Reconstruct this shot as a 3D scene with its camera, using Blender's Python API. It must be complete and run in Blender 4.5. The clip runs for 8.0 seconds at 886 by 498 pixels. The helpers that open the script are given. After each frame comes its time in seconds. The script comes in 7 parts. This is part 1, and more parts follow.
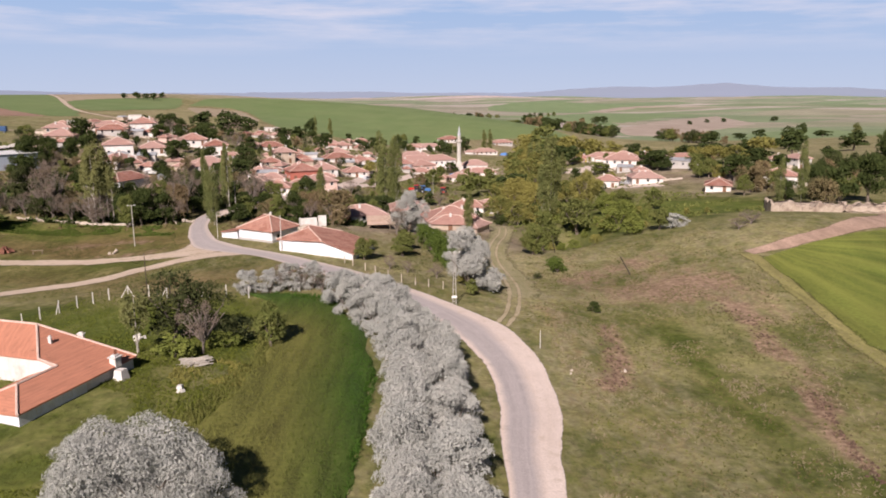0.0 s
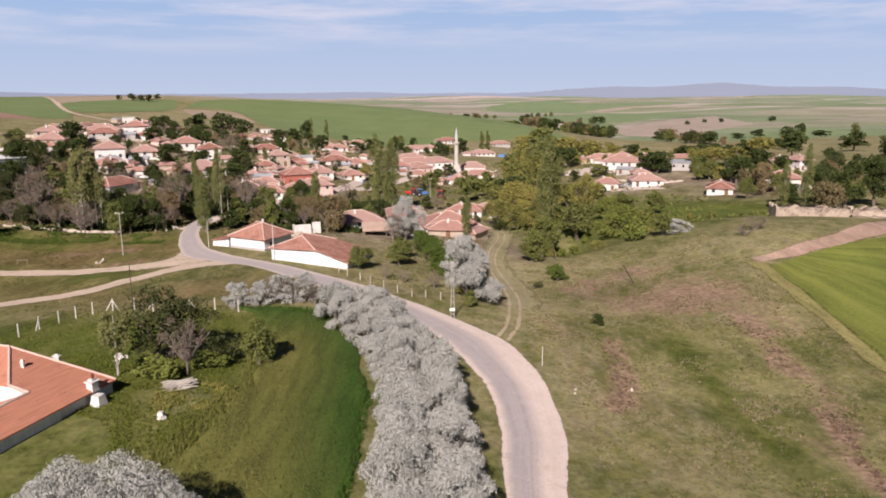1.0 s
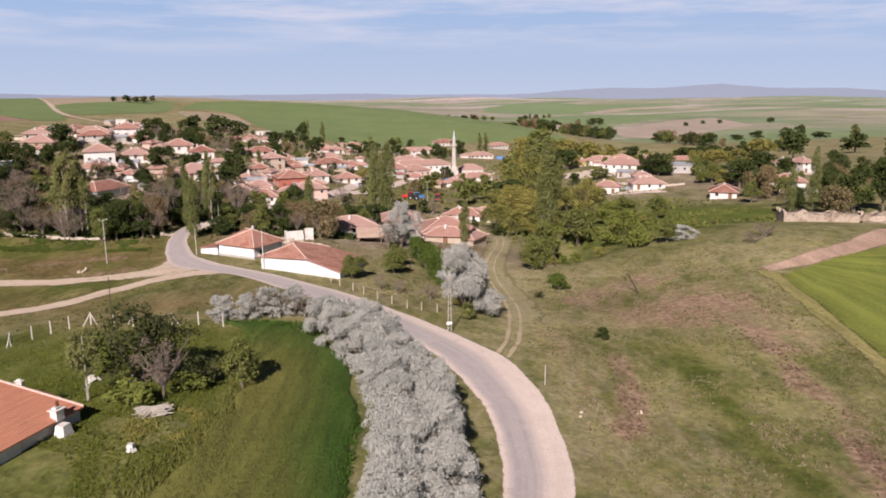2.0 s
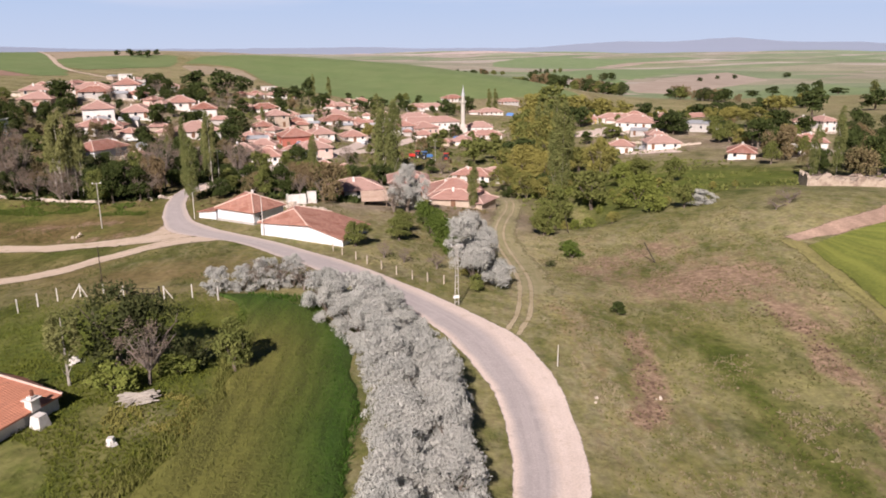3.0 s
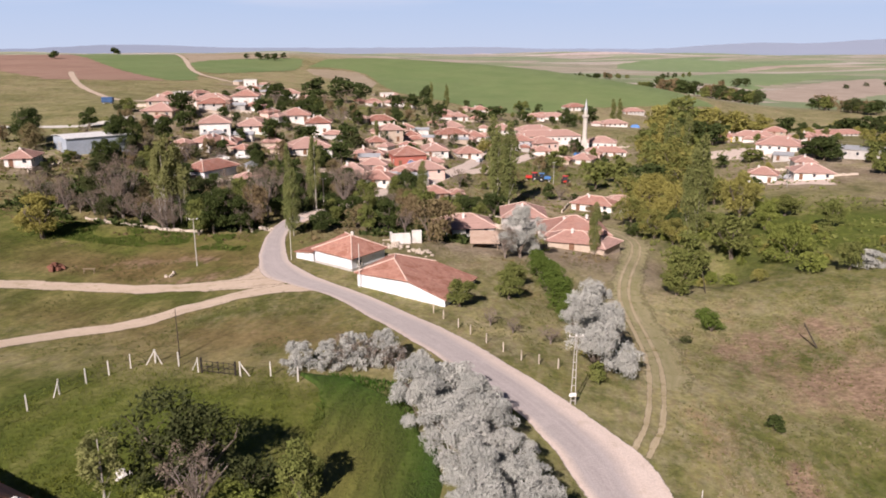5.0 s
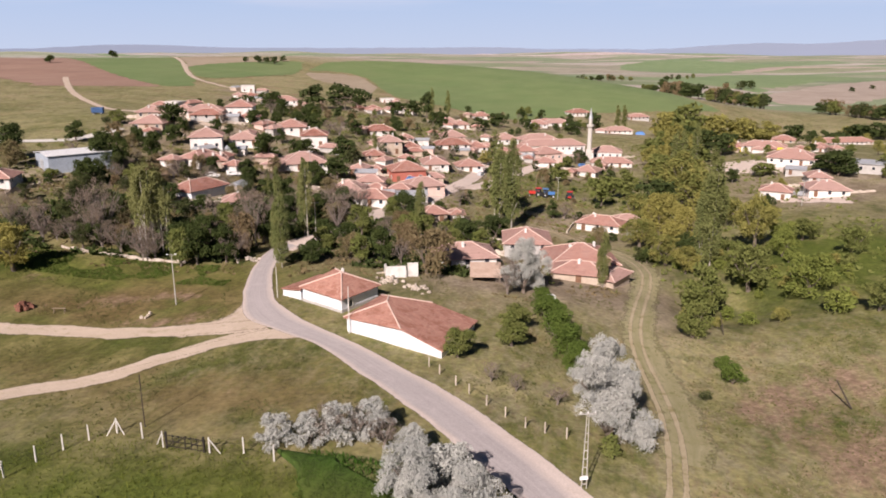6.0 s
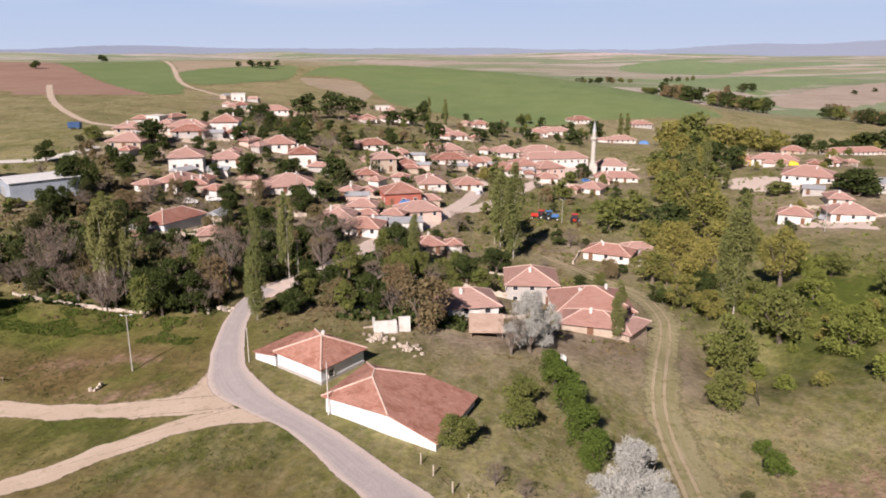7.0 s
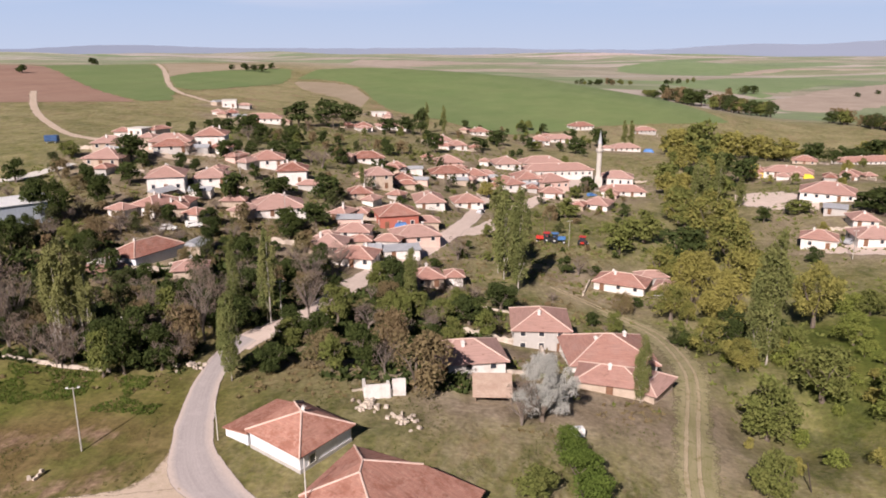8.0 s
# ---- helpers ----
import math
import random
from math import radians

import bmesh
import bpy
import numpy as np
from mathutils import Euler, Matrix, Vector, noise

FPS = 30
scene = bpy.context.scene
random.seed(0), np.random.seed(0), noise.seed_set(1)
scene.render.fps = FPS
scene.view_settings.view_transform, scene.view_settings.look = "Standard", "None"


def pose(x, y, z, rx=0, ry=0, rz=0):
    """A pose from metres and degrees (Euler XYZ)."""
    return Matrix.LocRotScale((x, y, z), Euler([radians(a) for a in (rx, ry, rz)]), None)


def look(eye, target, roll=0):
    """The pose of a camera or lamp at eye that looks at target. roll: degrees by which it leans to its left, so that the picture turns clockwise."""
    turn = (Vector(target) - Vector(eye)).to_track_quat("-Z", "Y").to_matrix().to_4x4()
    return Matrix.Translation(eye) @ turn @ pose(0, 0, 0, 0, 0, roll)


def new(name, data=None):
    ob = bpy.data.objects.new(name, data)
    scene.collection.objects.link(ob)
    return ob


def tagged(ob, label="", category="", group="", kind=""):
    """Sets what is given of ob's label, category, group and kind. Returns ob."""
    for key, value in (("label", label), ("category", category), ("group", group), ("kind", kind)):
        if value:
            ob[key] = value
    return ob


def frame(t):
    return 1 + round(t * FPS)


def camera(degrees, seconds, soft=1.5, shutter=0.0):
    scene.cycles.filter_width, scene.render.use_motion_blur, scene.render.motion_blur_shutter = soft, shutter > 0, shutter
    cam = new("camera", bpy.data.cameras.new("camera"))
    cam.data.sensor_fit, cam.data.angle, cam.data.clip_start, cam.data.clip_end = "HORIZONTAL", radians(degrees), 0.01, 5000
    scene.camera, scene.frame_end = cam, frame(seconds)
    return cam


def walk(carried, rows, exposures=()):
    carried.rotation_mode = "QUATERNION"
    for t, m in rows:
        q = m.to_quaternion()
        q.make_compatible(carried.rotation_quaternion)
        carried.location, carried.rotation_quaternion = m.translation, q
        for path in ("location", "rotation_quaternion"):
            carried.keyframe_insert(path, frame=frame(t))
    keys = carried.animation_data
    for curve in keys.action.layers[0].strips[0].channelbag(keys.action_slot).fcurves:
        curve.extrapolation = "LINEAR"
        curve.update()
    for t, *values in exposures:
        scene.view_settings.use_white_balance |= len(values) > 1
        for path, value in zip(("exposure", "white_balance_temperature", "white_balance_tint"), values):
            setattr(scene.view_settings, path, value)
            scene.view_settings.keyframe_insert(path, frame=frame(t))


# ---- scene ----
import collections

cam = camera(61.61, 8.0, soft=1.8)
PATH = [
    (0, (-0.001, 0.017, 33.504), (-0.009, 97.805, 12.587), -0.14),
    (0.5, (-0.002, 2.220, 33.858), (0.180, 99.997, 12.890), -0.16),
    (1, (0.038, 4.699, 34.133), (0.352, 102.492, 13.246), -0.29),
    (1.2, (0.067, 5.807, 34.157), (0.438, 103.611, 13.321), -0.30),
    (2.3, (0.352, 12.592, 34.217), (0.981, 110.423, 13.512), -0.33),
    (2.4, (0.378, 13.224, 34.228), (1.005, 110.655, 11.717), -0.33),
    (2.5, (0.403, 13.852, 34.243), (1.027, 110.747, 9.527), -0.33),
    (2.6, (0.428, 14.475, 34.283), (1.015, 110.901, 7.795), -0.32),
    (2.9, (0.503, 16.370, 34.594), (0.989, 112.806, 8.140), -0.28),
    (3, (0.524, 17.036, 34.720), (-0.062, 113.471, 8.265), -0.27),
    (3.2, (0.564, 18.447, 35.008), (-1.991, 114.847, 8.541), -0.24),
    (3.4, (0.595, 19.929, 35.368), (-2.694, 116.301, 8.878), -0.22),
    (3.5, (0.600, 20.684, 35.566), (-2.689, 117.054, 9.069), -0.21),
    (4, (0.513, 24.609, 36.811), (-2.595, 120.981, 10.299), -0.18),
    (4.1, (0.466, 25.494, 37.094), (-2.727, 121.863, 10.582), -0.16),
    (4.3, (0.293, 27.380, 37.699), (-5.356, 123.637, 11.191), -0.09),
    (4.5, (0.095, 29.359, 38.343), (-9.504, 125.303, 11.838), -0.03),
    (4.7, (-0.082, 31.367, 39.031), (-13.033, 126.916, 12.522), -0.00),
    (4.9, (-0.257, 33.400, 39.768), (-15.429, 128.618, 13.248), 0.02),
    (5.2, (-0.527, 36.522, 40.924), (-16.362, 131.625, 14.379), 0.04),
    (5.8, (-1.150, 43.170, 43.178), (-17.067, 138.247, 16.589), 0.08),
    (6, (-1.400, 45.549, 43.843), (-17.317, 140.625, 17.248), 0.08),
    (6.5, (-2.258, 52.209, 45.273), (-18.057, 147.305, 18.680), 0.09),
    (7, (-3.911, 63.142, 47.988), (-19.558, 158.255, 21.367), 0.05),
    (7.5, (-5.366, 71.502, 49.594), (-20.871, 166.628, 22.933), 0.10),
    (8, (-7.027, 79.983, 51.366), (-22.373, 175.121, 24.657), 0.10),
]
walk(cam, [(t, look(eye, target, roll)) for t, eye, target, roll in PATH], [(0, -0.06, 6600, 21), (2.5, -0.09, 6600, 21), (3.1, 0.06, 6600, 21), (4.5, 0.06, 6600, 21), (6, 0.03, 6600, 21), (8, 0.0, 6600, 21)])

# ---- world, sun ----
SUN_EL, SUN_DIR = radians(35), Vector((-0.218, -0.976, 0)).normalized()
world = bpy.data.worlds.new("sky")
scene.world = world
world.use_nodes = True
sky = world.node_tree.nodes.new("ShaderNodeTexSky")
sky.sky_type, sky.sun_disc = "NISHITA", False
sky.sun_elevation, sky.sun_rotation = SUN_EL, math.atan2(SUN_DIR.x, SUN_DIR.y)
sky.air_density, sky.dust_density, sky.ozone_density, sky.altitude = 0.75, 0.0, 5.0, 900
world.node_tree.links.new(sky.outputs[0], world.node_tree.nodes["Background"].inputs[0])
world.node_tree.nodes["Background"].inputs[1].default_value = 0.031
lamp = bpy.data.lights.new("sun", "SUN")
lamp.energy, lamp.angle, lamp.color = 6.7, radians(0.6), (1.0, 0.93, 0.84)
sun = new("sun", lamp)
sun.matrix_world = look(Vector((0, 0, 300)) + SUN_DIR * 300 * math.cos(SUN_EL), Vector((0, 0, 300 - 300 * math.sin(SUN_EL))))


# ---- materials ----
class Mat:
    """A node material under construction."""

    def __init__(self, name, rough=0.85, metal=0.0, spec=0.3):
        self.m = bpy.data.materials.new(name)
        self.m.use_nodes = True
        self.t = self.m.node_tree
        self.b = self.t.nodes["Principled BSDF"]
        self.b.inputs["Roughness"].default_value = rough
        self.b.inputs["Metallic"].default_value = metal
        self.b.inputs["Specular IOR Level"].default_value = spec

    def node(self, kind, **values):
        n = self.t.nodes.new(kind)
        for k, v in values.items():
            n.inputs[k.replace("_", " ")].default_value = v
        return n

    def link(self, a, b):
        self.t.links.new(a, b)

    def place(self):
        return self.t.nodes.new("ShaderNodeNewGeometry").outputs["Position"]

    def local(self):
        return self.t.nodes.new("ShaderNodeTexCoord").outputs["Object"]

    def stretch(self, vector, scale=(1, 1, 1), turn=0.0):
        n = self.node("ShaderNodeMapping")
        n.inputs["Scale"].default_value = scale
        n.inputs["Rotation"].default_value = (0, 0, turn)
        self.link(vector, n.inputs["Vector"])
        return n.outputs[0]

    def noise(self, vector, scale, detail=4.0, rough=0.55, low=0.3, high=0.7):
        n = self.node("ShaderNodeTexNoise", Scale=scale, Detail=detail, Roughness=rough)
        self.link(vector, n.inputs["Vector"])
        r = self.node("ShaderNodeMapRange")
        r.inputs["From Min"].default_value, r.inputs["From Max"].default_value = low, high
        self.link(n.outputs["Fac"], r.inputs["Value"])
        return r.outputs["Result"]

    def math(self, op, a, b):
        n = self.t.nodes.new("ShaderNodeMath")
        n.operation = op
        for v, s in ((a, n.inputs[0]), (b, n.inputs[1])):
            if isinstance(v, (int, float)):
                s.default_value = v
            else:
                self.link(v, s)
        n.use_clamp = op != "MULTIPLY"
        return n.outputs[0]

    def mix(self, fac, a, b, mode="MIX"):
        n = self.t.nodes.new("ShaderNodeMix")
        n.data_type, n.blend_type = "RGBA", mode
        for v, s in ((fac, n.inputs[0]), (a, n.inputs[6]), (b, n.inputs[7])):
            if isinstance(v, (int, float)):
                s.default_value = v
            elif isinstance(v, tuple):
                s.default_value = (*v, 1)
            else:
                self.link(v, s)
        return n.outputs[2]

    def bump(self, height, strength=0.4, distance=0.1):
        n = self.node("ShaderNodeBump", Strength=strength, Distance=distance)
        self.link(height, n.inputs["Height"])
        self.link(n.outputs[0], self.b.inputs["Normal"])

    def done(self, color):
        if isinstance(color, tuple):
            self.b.inputs["Base Color"].default_value = (*color, 1)
        else:
            self.link(color, self.b.inputs["Base Color"])
        return self.m

    def frayed(self, uv, p, fray):
        """The margins of a sheet run out raggedly between the tufts of grass."""
        cross = self.t.nodes.new("ShaderNodeSeparateXYZ")
        self.link(uv, cross.inputs[0])
        rim = self.math("MINIMUM", cross.outputs[0], self.math("SUBTRACT", 1.0, cross.outputs[0]))
        ragged = self.math("ADD", self.value(self.noise(p, 0.8, 6, 0.7, 0.2, 0.8), 0.0, fray), self.value(self.noise(p, 4.0, 4, 0.7, 0.2, 0.8), 0.0, fray * 0.6))
        cover = self.node("ShaderNodeMapRange")
        cover.inputs["From Min"].default_value, cover.inputs["From Max"].default_value = fray * 0.75, fray * 1.15
        self.link(self.math("ADD", rim, ragged), cover.inputs["Value"])
        mixer = self.t.nodes.new("ShaderNodeMixShader")
        self.link(cover.outputs[0], mixer.inputs[0])
        self.link(self.t.nodes.new("ShaderNodeBsdfTransparent").outputs[0], mixer.inputs[1])
        self.link(self.b.outputs[0], mixer.inputs[2])
        self.link(mixer.outputs[0], self.t.nodes["Material Output"].inputs["Surface"])
        return self.m

    def value(self, fac, low, high):
        """A grey factor between low and high."""
        r = self.node("ShaderNodeMapRange")
        r.inputs["To Min"].default_value, r.inputs["To Max"].default_value = low, high
        self.link(fac, r.inputs["Value"])
        return r.outputs["Result"]

    def shade(self, color, fac, low, high):
        v = self.value(fac, low, high)
        return self.mix(1.0, color, v, "MULTIPLY")


def rough_mat(name, a, b, scale=1.0, rough=0.85, metal=0.0, bump=0.3, spec=0.3, local=False, c=None):
    """Two colours mixed by coarse noise, broken up by fine grain."""
    k = Mat(name, rough, metal, spec)
    p = k.local() if local else k.place()
    col = k.mix(k.noise(p, scale, 5), a, b)
    if c:
        col = k.mix(k.noise(p, scale * 0.37, 6, 0.6, 0.5, 0.62), col, c)
    fine = k.noise(p, scale * 9, 3)
    col = k.shade(col, fine, 0.78, 1.18)
    if bump:
        k.bump(fine, bump, 0.05)
    return k.done(col)


def make_ground():
    k = Mat("meadow_ground", 0.95, spec=0.15)
    p = k.place()
    at = k.t.nodes.new("ShaderNodeAttribute")
    at.attribute_name = "dry"
    dry = at.outputs["Fac"]
    big = k.noise(p, 0.035, 6, 0.6, 0.36, 0.64)
    mid = k.noise(k.stretch(p, (1, 0.6, 1), -0.4), 0.16, 7, 0.66, 0.36, 0.64)
    fine = k.noise(p, 1.3, 5, 0.65, 0.25, 0.75)
    spots = k.noise(k.stretch(p, (1, 0.55, 1), 0.5), 0.09, 7, 0.7, 0.52, 0.66)
    fac = k.math("ADD", k.math("MULTIPLY", big, 0.6), k.math("MULTIPLY", mid, 0.7))
    fac = k.math("MULTIPLY", k.math("SUBTRACT", k.math("ADD", k.math("MULTIPLY", fac, 0.38), k.math("MULTIPLY", dry, 0.6)), 0.33), 2.0)
    low = k.math("SUBTRACT", k.math("ADD", k.math("MULTIPLY", k.math("SUBTRACT", dry, 0.3), 1.3), k.math("MULTIPLY", mid, 0.3)), 0.35)
    green = k.mix(mid, (0.072, 0.096, 0.018), (0.145, 0.15, 0.038))
    green = k.mix(k.math("MULTIPLY", k.math("SUBTRACT", 0.17, dry), 6.0), green, k.mix(mid, (0.092, 0.126, 0.02), (0.15, 0.174, 0.037)))
    straw = k.mix(big, (0.262, 0.236, 0.098), (0.37, 0.328, 0.168))
    col = k.mix(fac, green, straw)
    col = k.mix(k.math("MULTIPLY", k.math("MULTIPLY", spots, low), 1.6), col, (0.33, 0.20, 0.14))
    # thin turf: grey straw, dead brown stalks and green tufts side by side, drawn out along the slope
    tuft = k.noise(k.stretch(p, (1, 0.5, 1), 0.55), 0.55, 6, 0.72, 0.44, 0.62)
    stalk = k.noise(k.stretch(p, (1, 0.4, 1), 0.75), 1.05, 6, 0.75, 0.5, 0.64)
    moss = k.noise(k.stretch(p, (1, 0.6, 1), 0.3), 0.33, 7, 0.7, 0.52, 0.64)
    arid = k.math("SUBTRACT", k.math("MULTIPLY", dry, 1.9), 0.35)
    col = k.mix(k.math("MULTIPLY", k.math("MULTIPLY", tuft, arid), 0.8), col, (0.315, 0.28, 0.175))
    col = k.mix(k.math("MULTIPLY", k.math("MULTIPLY", stalk, arid), 0.48), col, (0.225, 0.155, 0.105))
    col = k.mix(k.math("MULTIPLY", moss, 0.5), col, (0.095, 0.118, 0.026))
    sere_shade = k.t.nodes.new("ShaderNodeAttribute")
    sere_shade.attribute_name = "sere_shade"
    col = k.mix(k.math("MULTIPLY", sere_shade.outputs["Fac"], k.noise(p, 0.07, 6, 0.65, 0.3, 0.52)), col, k.mix(mid, (0.138, 0.102, 0.04), (0.215, 0.158, 0.074)))
    yard = k.t.nodes.new("ShaderNodeAttribute")
    yard.attribute_name = "yard"
    col = k.mix(k.math("MULTIPLY", yard.outputs["Fac"], k.noise(p, 0.12, 6, 0.65, 0.28, 0.54)), col, k.mix(mid, (0.205, 0.16, 0.108), (0.34, 0.28, 0.205)))
    bare = k.t.nodes.new("ShaderNodeAttribute")
    bare.attribute_name = "soil"
    broken = k.noise(k.stretch(p, (1, 0.45, 1), -0.35), 0.42, 7, 0.72, 0.3, 0.7)
    earth = k.math("MULTIPLY", k.math("SUBTRACT", k.math("ADD", k.math("MULTIPLY", bare.outputs["Fac"], 0.8), k.math("MULTIPLY", broken, 0.5)), 0.62), 3.0)
    col = k.mix(k.math("MINIMUM", earth, 0.85), col, k.mix(fine, (0.25, 0.155, 0.11), (0.38, 0.265, 0.195)))
    # farming country beyond the hill: strips of crops, fallow and pink earth, distance haze greyed into their tones
    q = k.stretch(p, (0.0024, 0.0075, 0.0), 0.25)
    v = k.node("ShaderNodeTexVoronoi", Scale=1.0)
    k.link(q, v.inputs["Vector"])
    r = k.t.nodes.new("ShaderNodeValToRGB")
    r.color_ramp.interpolation = "EASE"
    tones = ((0.0, (0.215, 0.275, 0.15)), (0.30, (0.36, 0.32, 0.25)), (0.40, (0.19, 0.255, 0.125)), (0.60, (0.29, 0.30, 0.19)),
             (0.70, (0.41, 0.345, 0.295)), (0.77, (0.235, 0.29, 0.165)), (0.93, (0.44, 0.385, 0.335)))
    el = r.color_ramp.elements
    el[0].position, el[0].color = 0.0, (*tones[0][1], 1)
    el[1].position, el[1].color = tones[1][0], (*tones[1][1], 1)
    for at_, c in tones[2:]:
        el.new(at_).color = (*c, 1)
    s = k.t.nodes.new("ShaderNodeSeparateColor")
    k.link(v.outputs["Color"], s.inputs[0])
    k.link(s.outputs[0], r.inputs[0])
    xyz = k.t.nodes.new("ShaderNodeSeparateXYZ")
    k.link(p, xyz.inputs[0])
    far = k.node("ShaderNodeMapRange")
    far.inputs["From Min"].default_value, far.inputs["From Max"].default_value = 820, 1000
    k.link(xyz.outputs[1], far.inputs["Value"])
    country = k.shade(r.outputs[0], k.noise(p, 0.012, 5), 0.85, 1.12)
    col = k.mix(far.outputs[0], col, country)
    col = k.shade(col, fine, 0.62, 1.28)
    col = k.shade(col, k.noise(p, 0.5, 6, 0.7, 0.3, 0.7), 0.8, 1.15)
    k.bump(k.math("ADD", fine, mid), 0.4, 0.4)
    return k.done(col)


def ripeness(k, p):
    """1 on the thin upper side of the wheat plot, 0 on its rank lower side."""
    xyz = k.t.nodes.new("ShaderNodeSeparateXYZ")
    k.link(k.stretch(p, (1, 1, 1), -0.1), xyz.inputs[0])
    r = k.node("ShaderNodeMapRange")
    r.inputs["From Min"].default_value, r.inputs["From Max"].default_value = -2.0, -9.0
    k.link(xyz.outputs[0], r.inputs["Value"])
    far = k.node("ShaderNodeMapRange")
    far.inputs["From Min"].default_value, far.inputs["From Max"].default_value = 112.0, 94.0
    k.link(xyz.outputs[1], far.inputs["Value"])
    return k.math("MULTIPLY", r.outputs[0], far.outputs[0])


def make_crop(name, a, b, turn, row=1.1, bump=0.5, across=None, even=0.0, fray=0.0, swath=0.0):
    """A standing crop with streaks along its rows."""
    k = Mat(name, 0.8, spec=0.2)
    p = k.place()
    streak = k.noise(k.stretch(p, (row, row * 0.12, 1), turn), 1.0, 4, 0.6)
    big = k.noise(p, 0.03, 5, 0.55, 0.3, 0.7)
    col = k.mix(big, a, b)
    if across:
        col = k.mix(k.math("ADD", k.math("MULTIPLY", ripeness(k, p), 0.75), k.math("MULTIPLY", big, 0.3)), a, b)
    col = k.shade(col, streak, 0.72 + 0.2 * even, 1.22 - 0.15 * even)
    col = k.shade(col, k.noise(p, 2.2, 3), 0.8, 1.15)
    uv = k.t.nodes.new("ShaderNodeUVMap").outputs[0]
    if swath:
        # sown swaths that follow the field's edge
        rows = k.noise(k.stretch(uv, (26.0, 0.012, 1)), 1.0, 3, 0.5, 0.42, 0.62)
        col = k.mix(k.math("MULTIPLY", rows, swath), col, tuple(min(1, c * 1.45) for c in b))
    k.bump(k.math("ADD", streak, k.noise(p, 3.0, 3)), bump, 0.3)
    k.done(col)
    return k.frayed(uv, p, fray) if fray else k.m


def make_road(name, a, b, worn, edge=0.35, lane=None, fray=0.12):
    k = Mat(name, 0.9, spec=0.2)
    p = k.place()
    uv = k.t.nodes.new("ShaderNodeUVMap").outputs[0]
    along = k.noise(k.stretch(uv, (9.0, 0.05, 1)), 1.0, 4, 0.6, 0.35, 0.65)
    col = k.mix(k.noise(p, 0.25, 6, 0.6), a, b)
    col = k.mix(k.math("MULTIPLY", along, edge), col, worn)
    col = k.mix(k.noise(p, 0.6, 6, 0.65, 0.55, 0.68), col, worn)
    if lane:
        # rolled asphalt lane, its edges crumbled into the gravel
        xyz = k.t.nodes.new("ShaderNodeSeparateXYZ")
        k.link(uv, xyz.inputs[0])
        u = k.math("ADD", xyz.outputs[0], k.math("MULTIPLY", k.math("SUBTRACT", k.noise(p, 0.3, 5, 0.6, 0.0, 1.0), 0.5), 0.14))
        band = []
        wider = k.node("ShaderNodeMapRange")
        wider.inputs["From Min"].default_value, wider.inputs["From Max"].default_value = 150.0, 205.0
        wider.inputs["To Max"].default_value = 0.26
        k.link(xyz.outputs[1], wider.inputs["Value"])
        narrow = k.math("SUBTRACT", u, wider.outputs[0])
        for low, high in ((0.06, 0.17), (0.66, 0.46)):
            r = k.node("ShaderNodeMapRange")
            r.inputs["From Min"].default_value, r.inputs["From Max"].default_value = low, high
            k.link(u if low < high else narrow, r.inputs["Value"])
            band.append(r.outputs[0])
        worn_in = k.math("MULTIPLY", wider.outputs[0], 2.6)
        col = k.mix(worn_in, col, (0.50, 0.435, 0.40))
        tar = k.mix(k.noise(k.stretch(uv, (14.0, 0.04, 1)), 1.0, 4, 0.6, 0.35, 0.65), lane, tuple(c * 1.22 for c in lane))
        tar = k.mix(k.noise(p, 0.5, 6, 0.7, 0.5, 0.7), tar, tuple(c * 1.25 for c in lane))
        col = k.mix(k.math("MULTIPLY", k.math("MULTIPLY", band[0], band[1]), 0.9), col, tar)
    col = k.shade(col, k.noise(p, 5.0, 4, 0.7), 0.86, 1.1)
    k.bump(k.noise(p, 4.0, 5), 0.35, 0.05)
    k.done(col)
    return k.frayed(uv, p, fray)


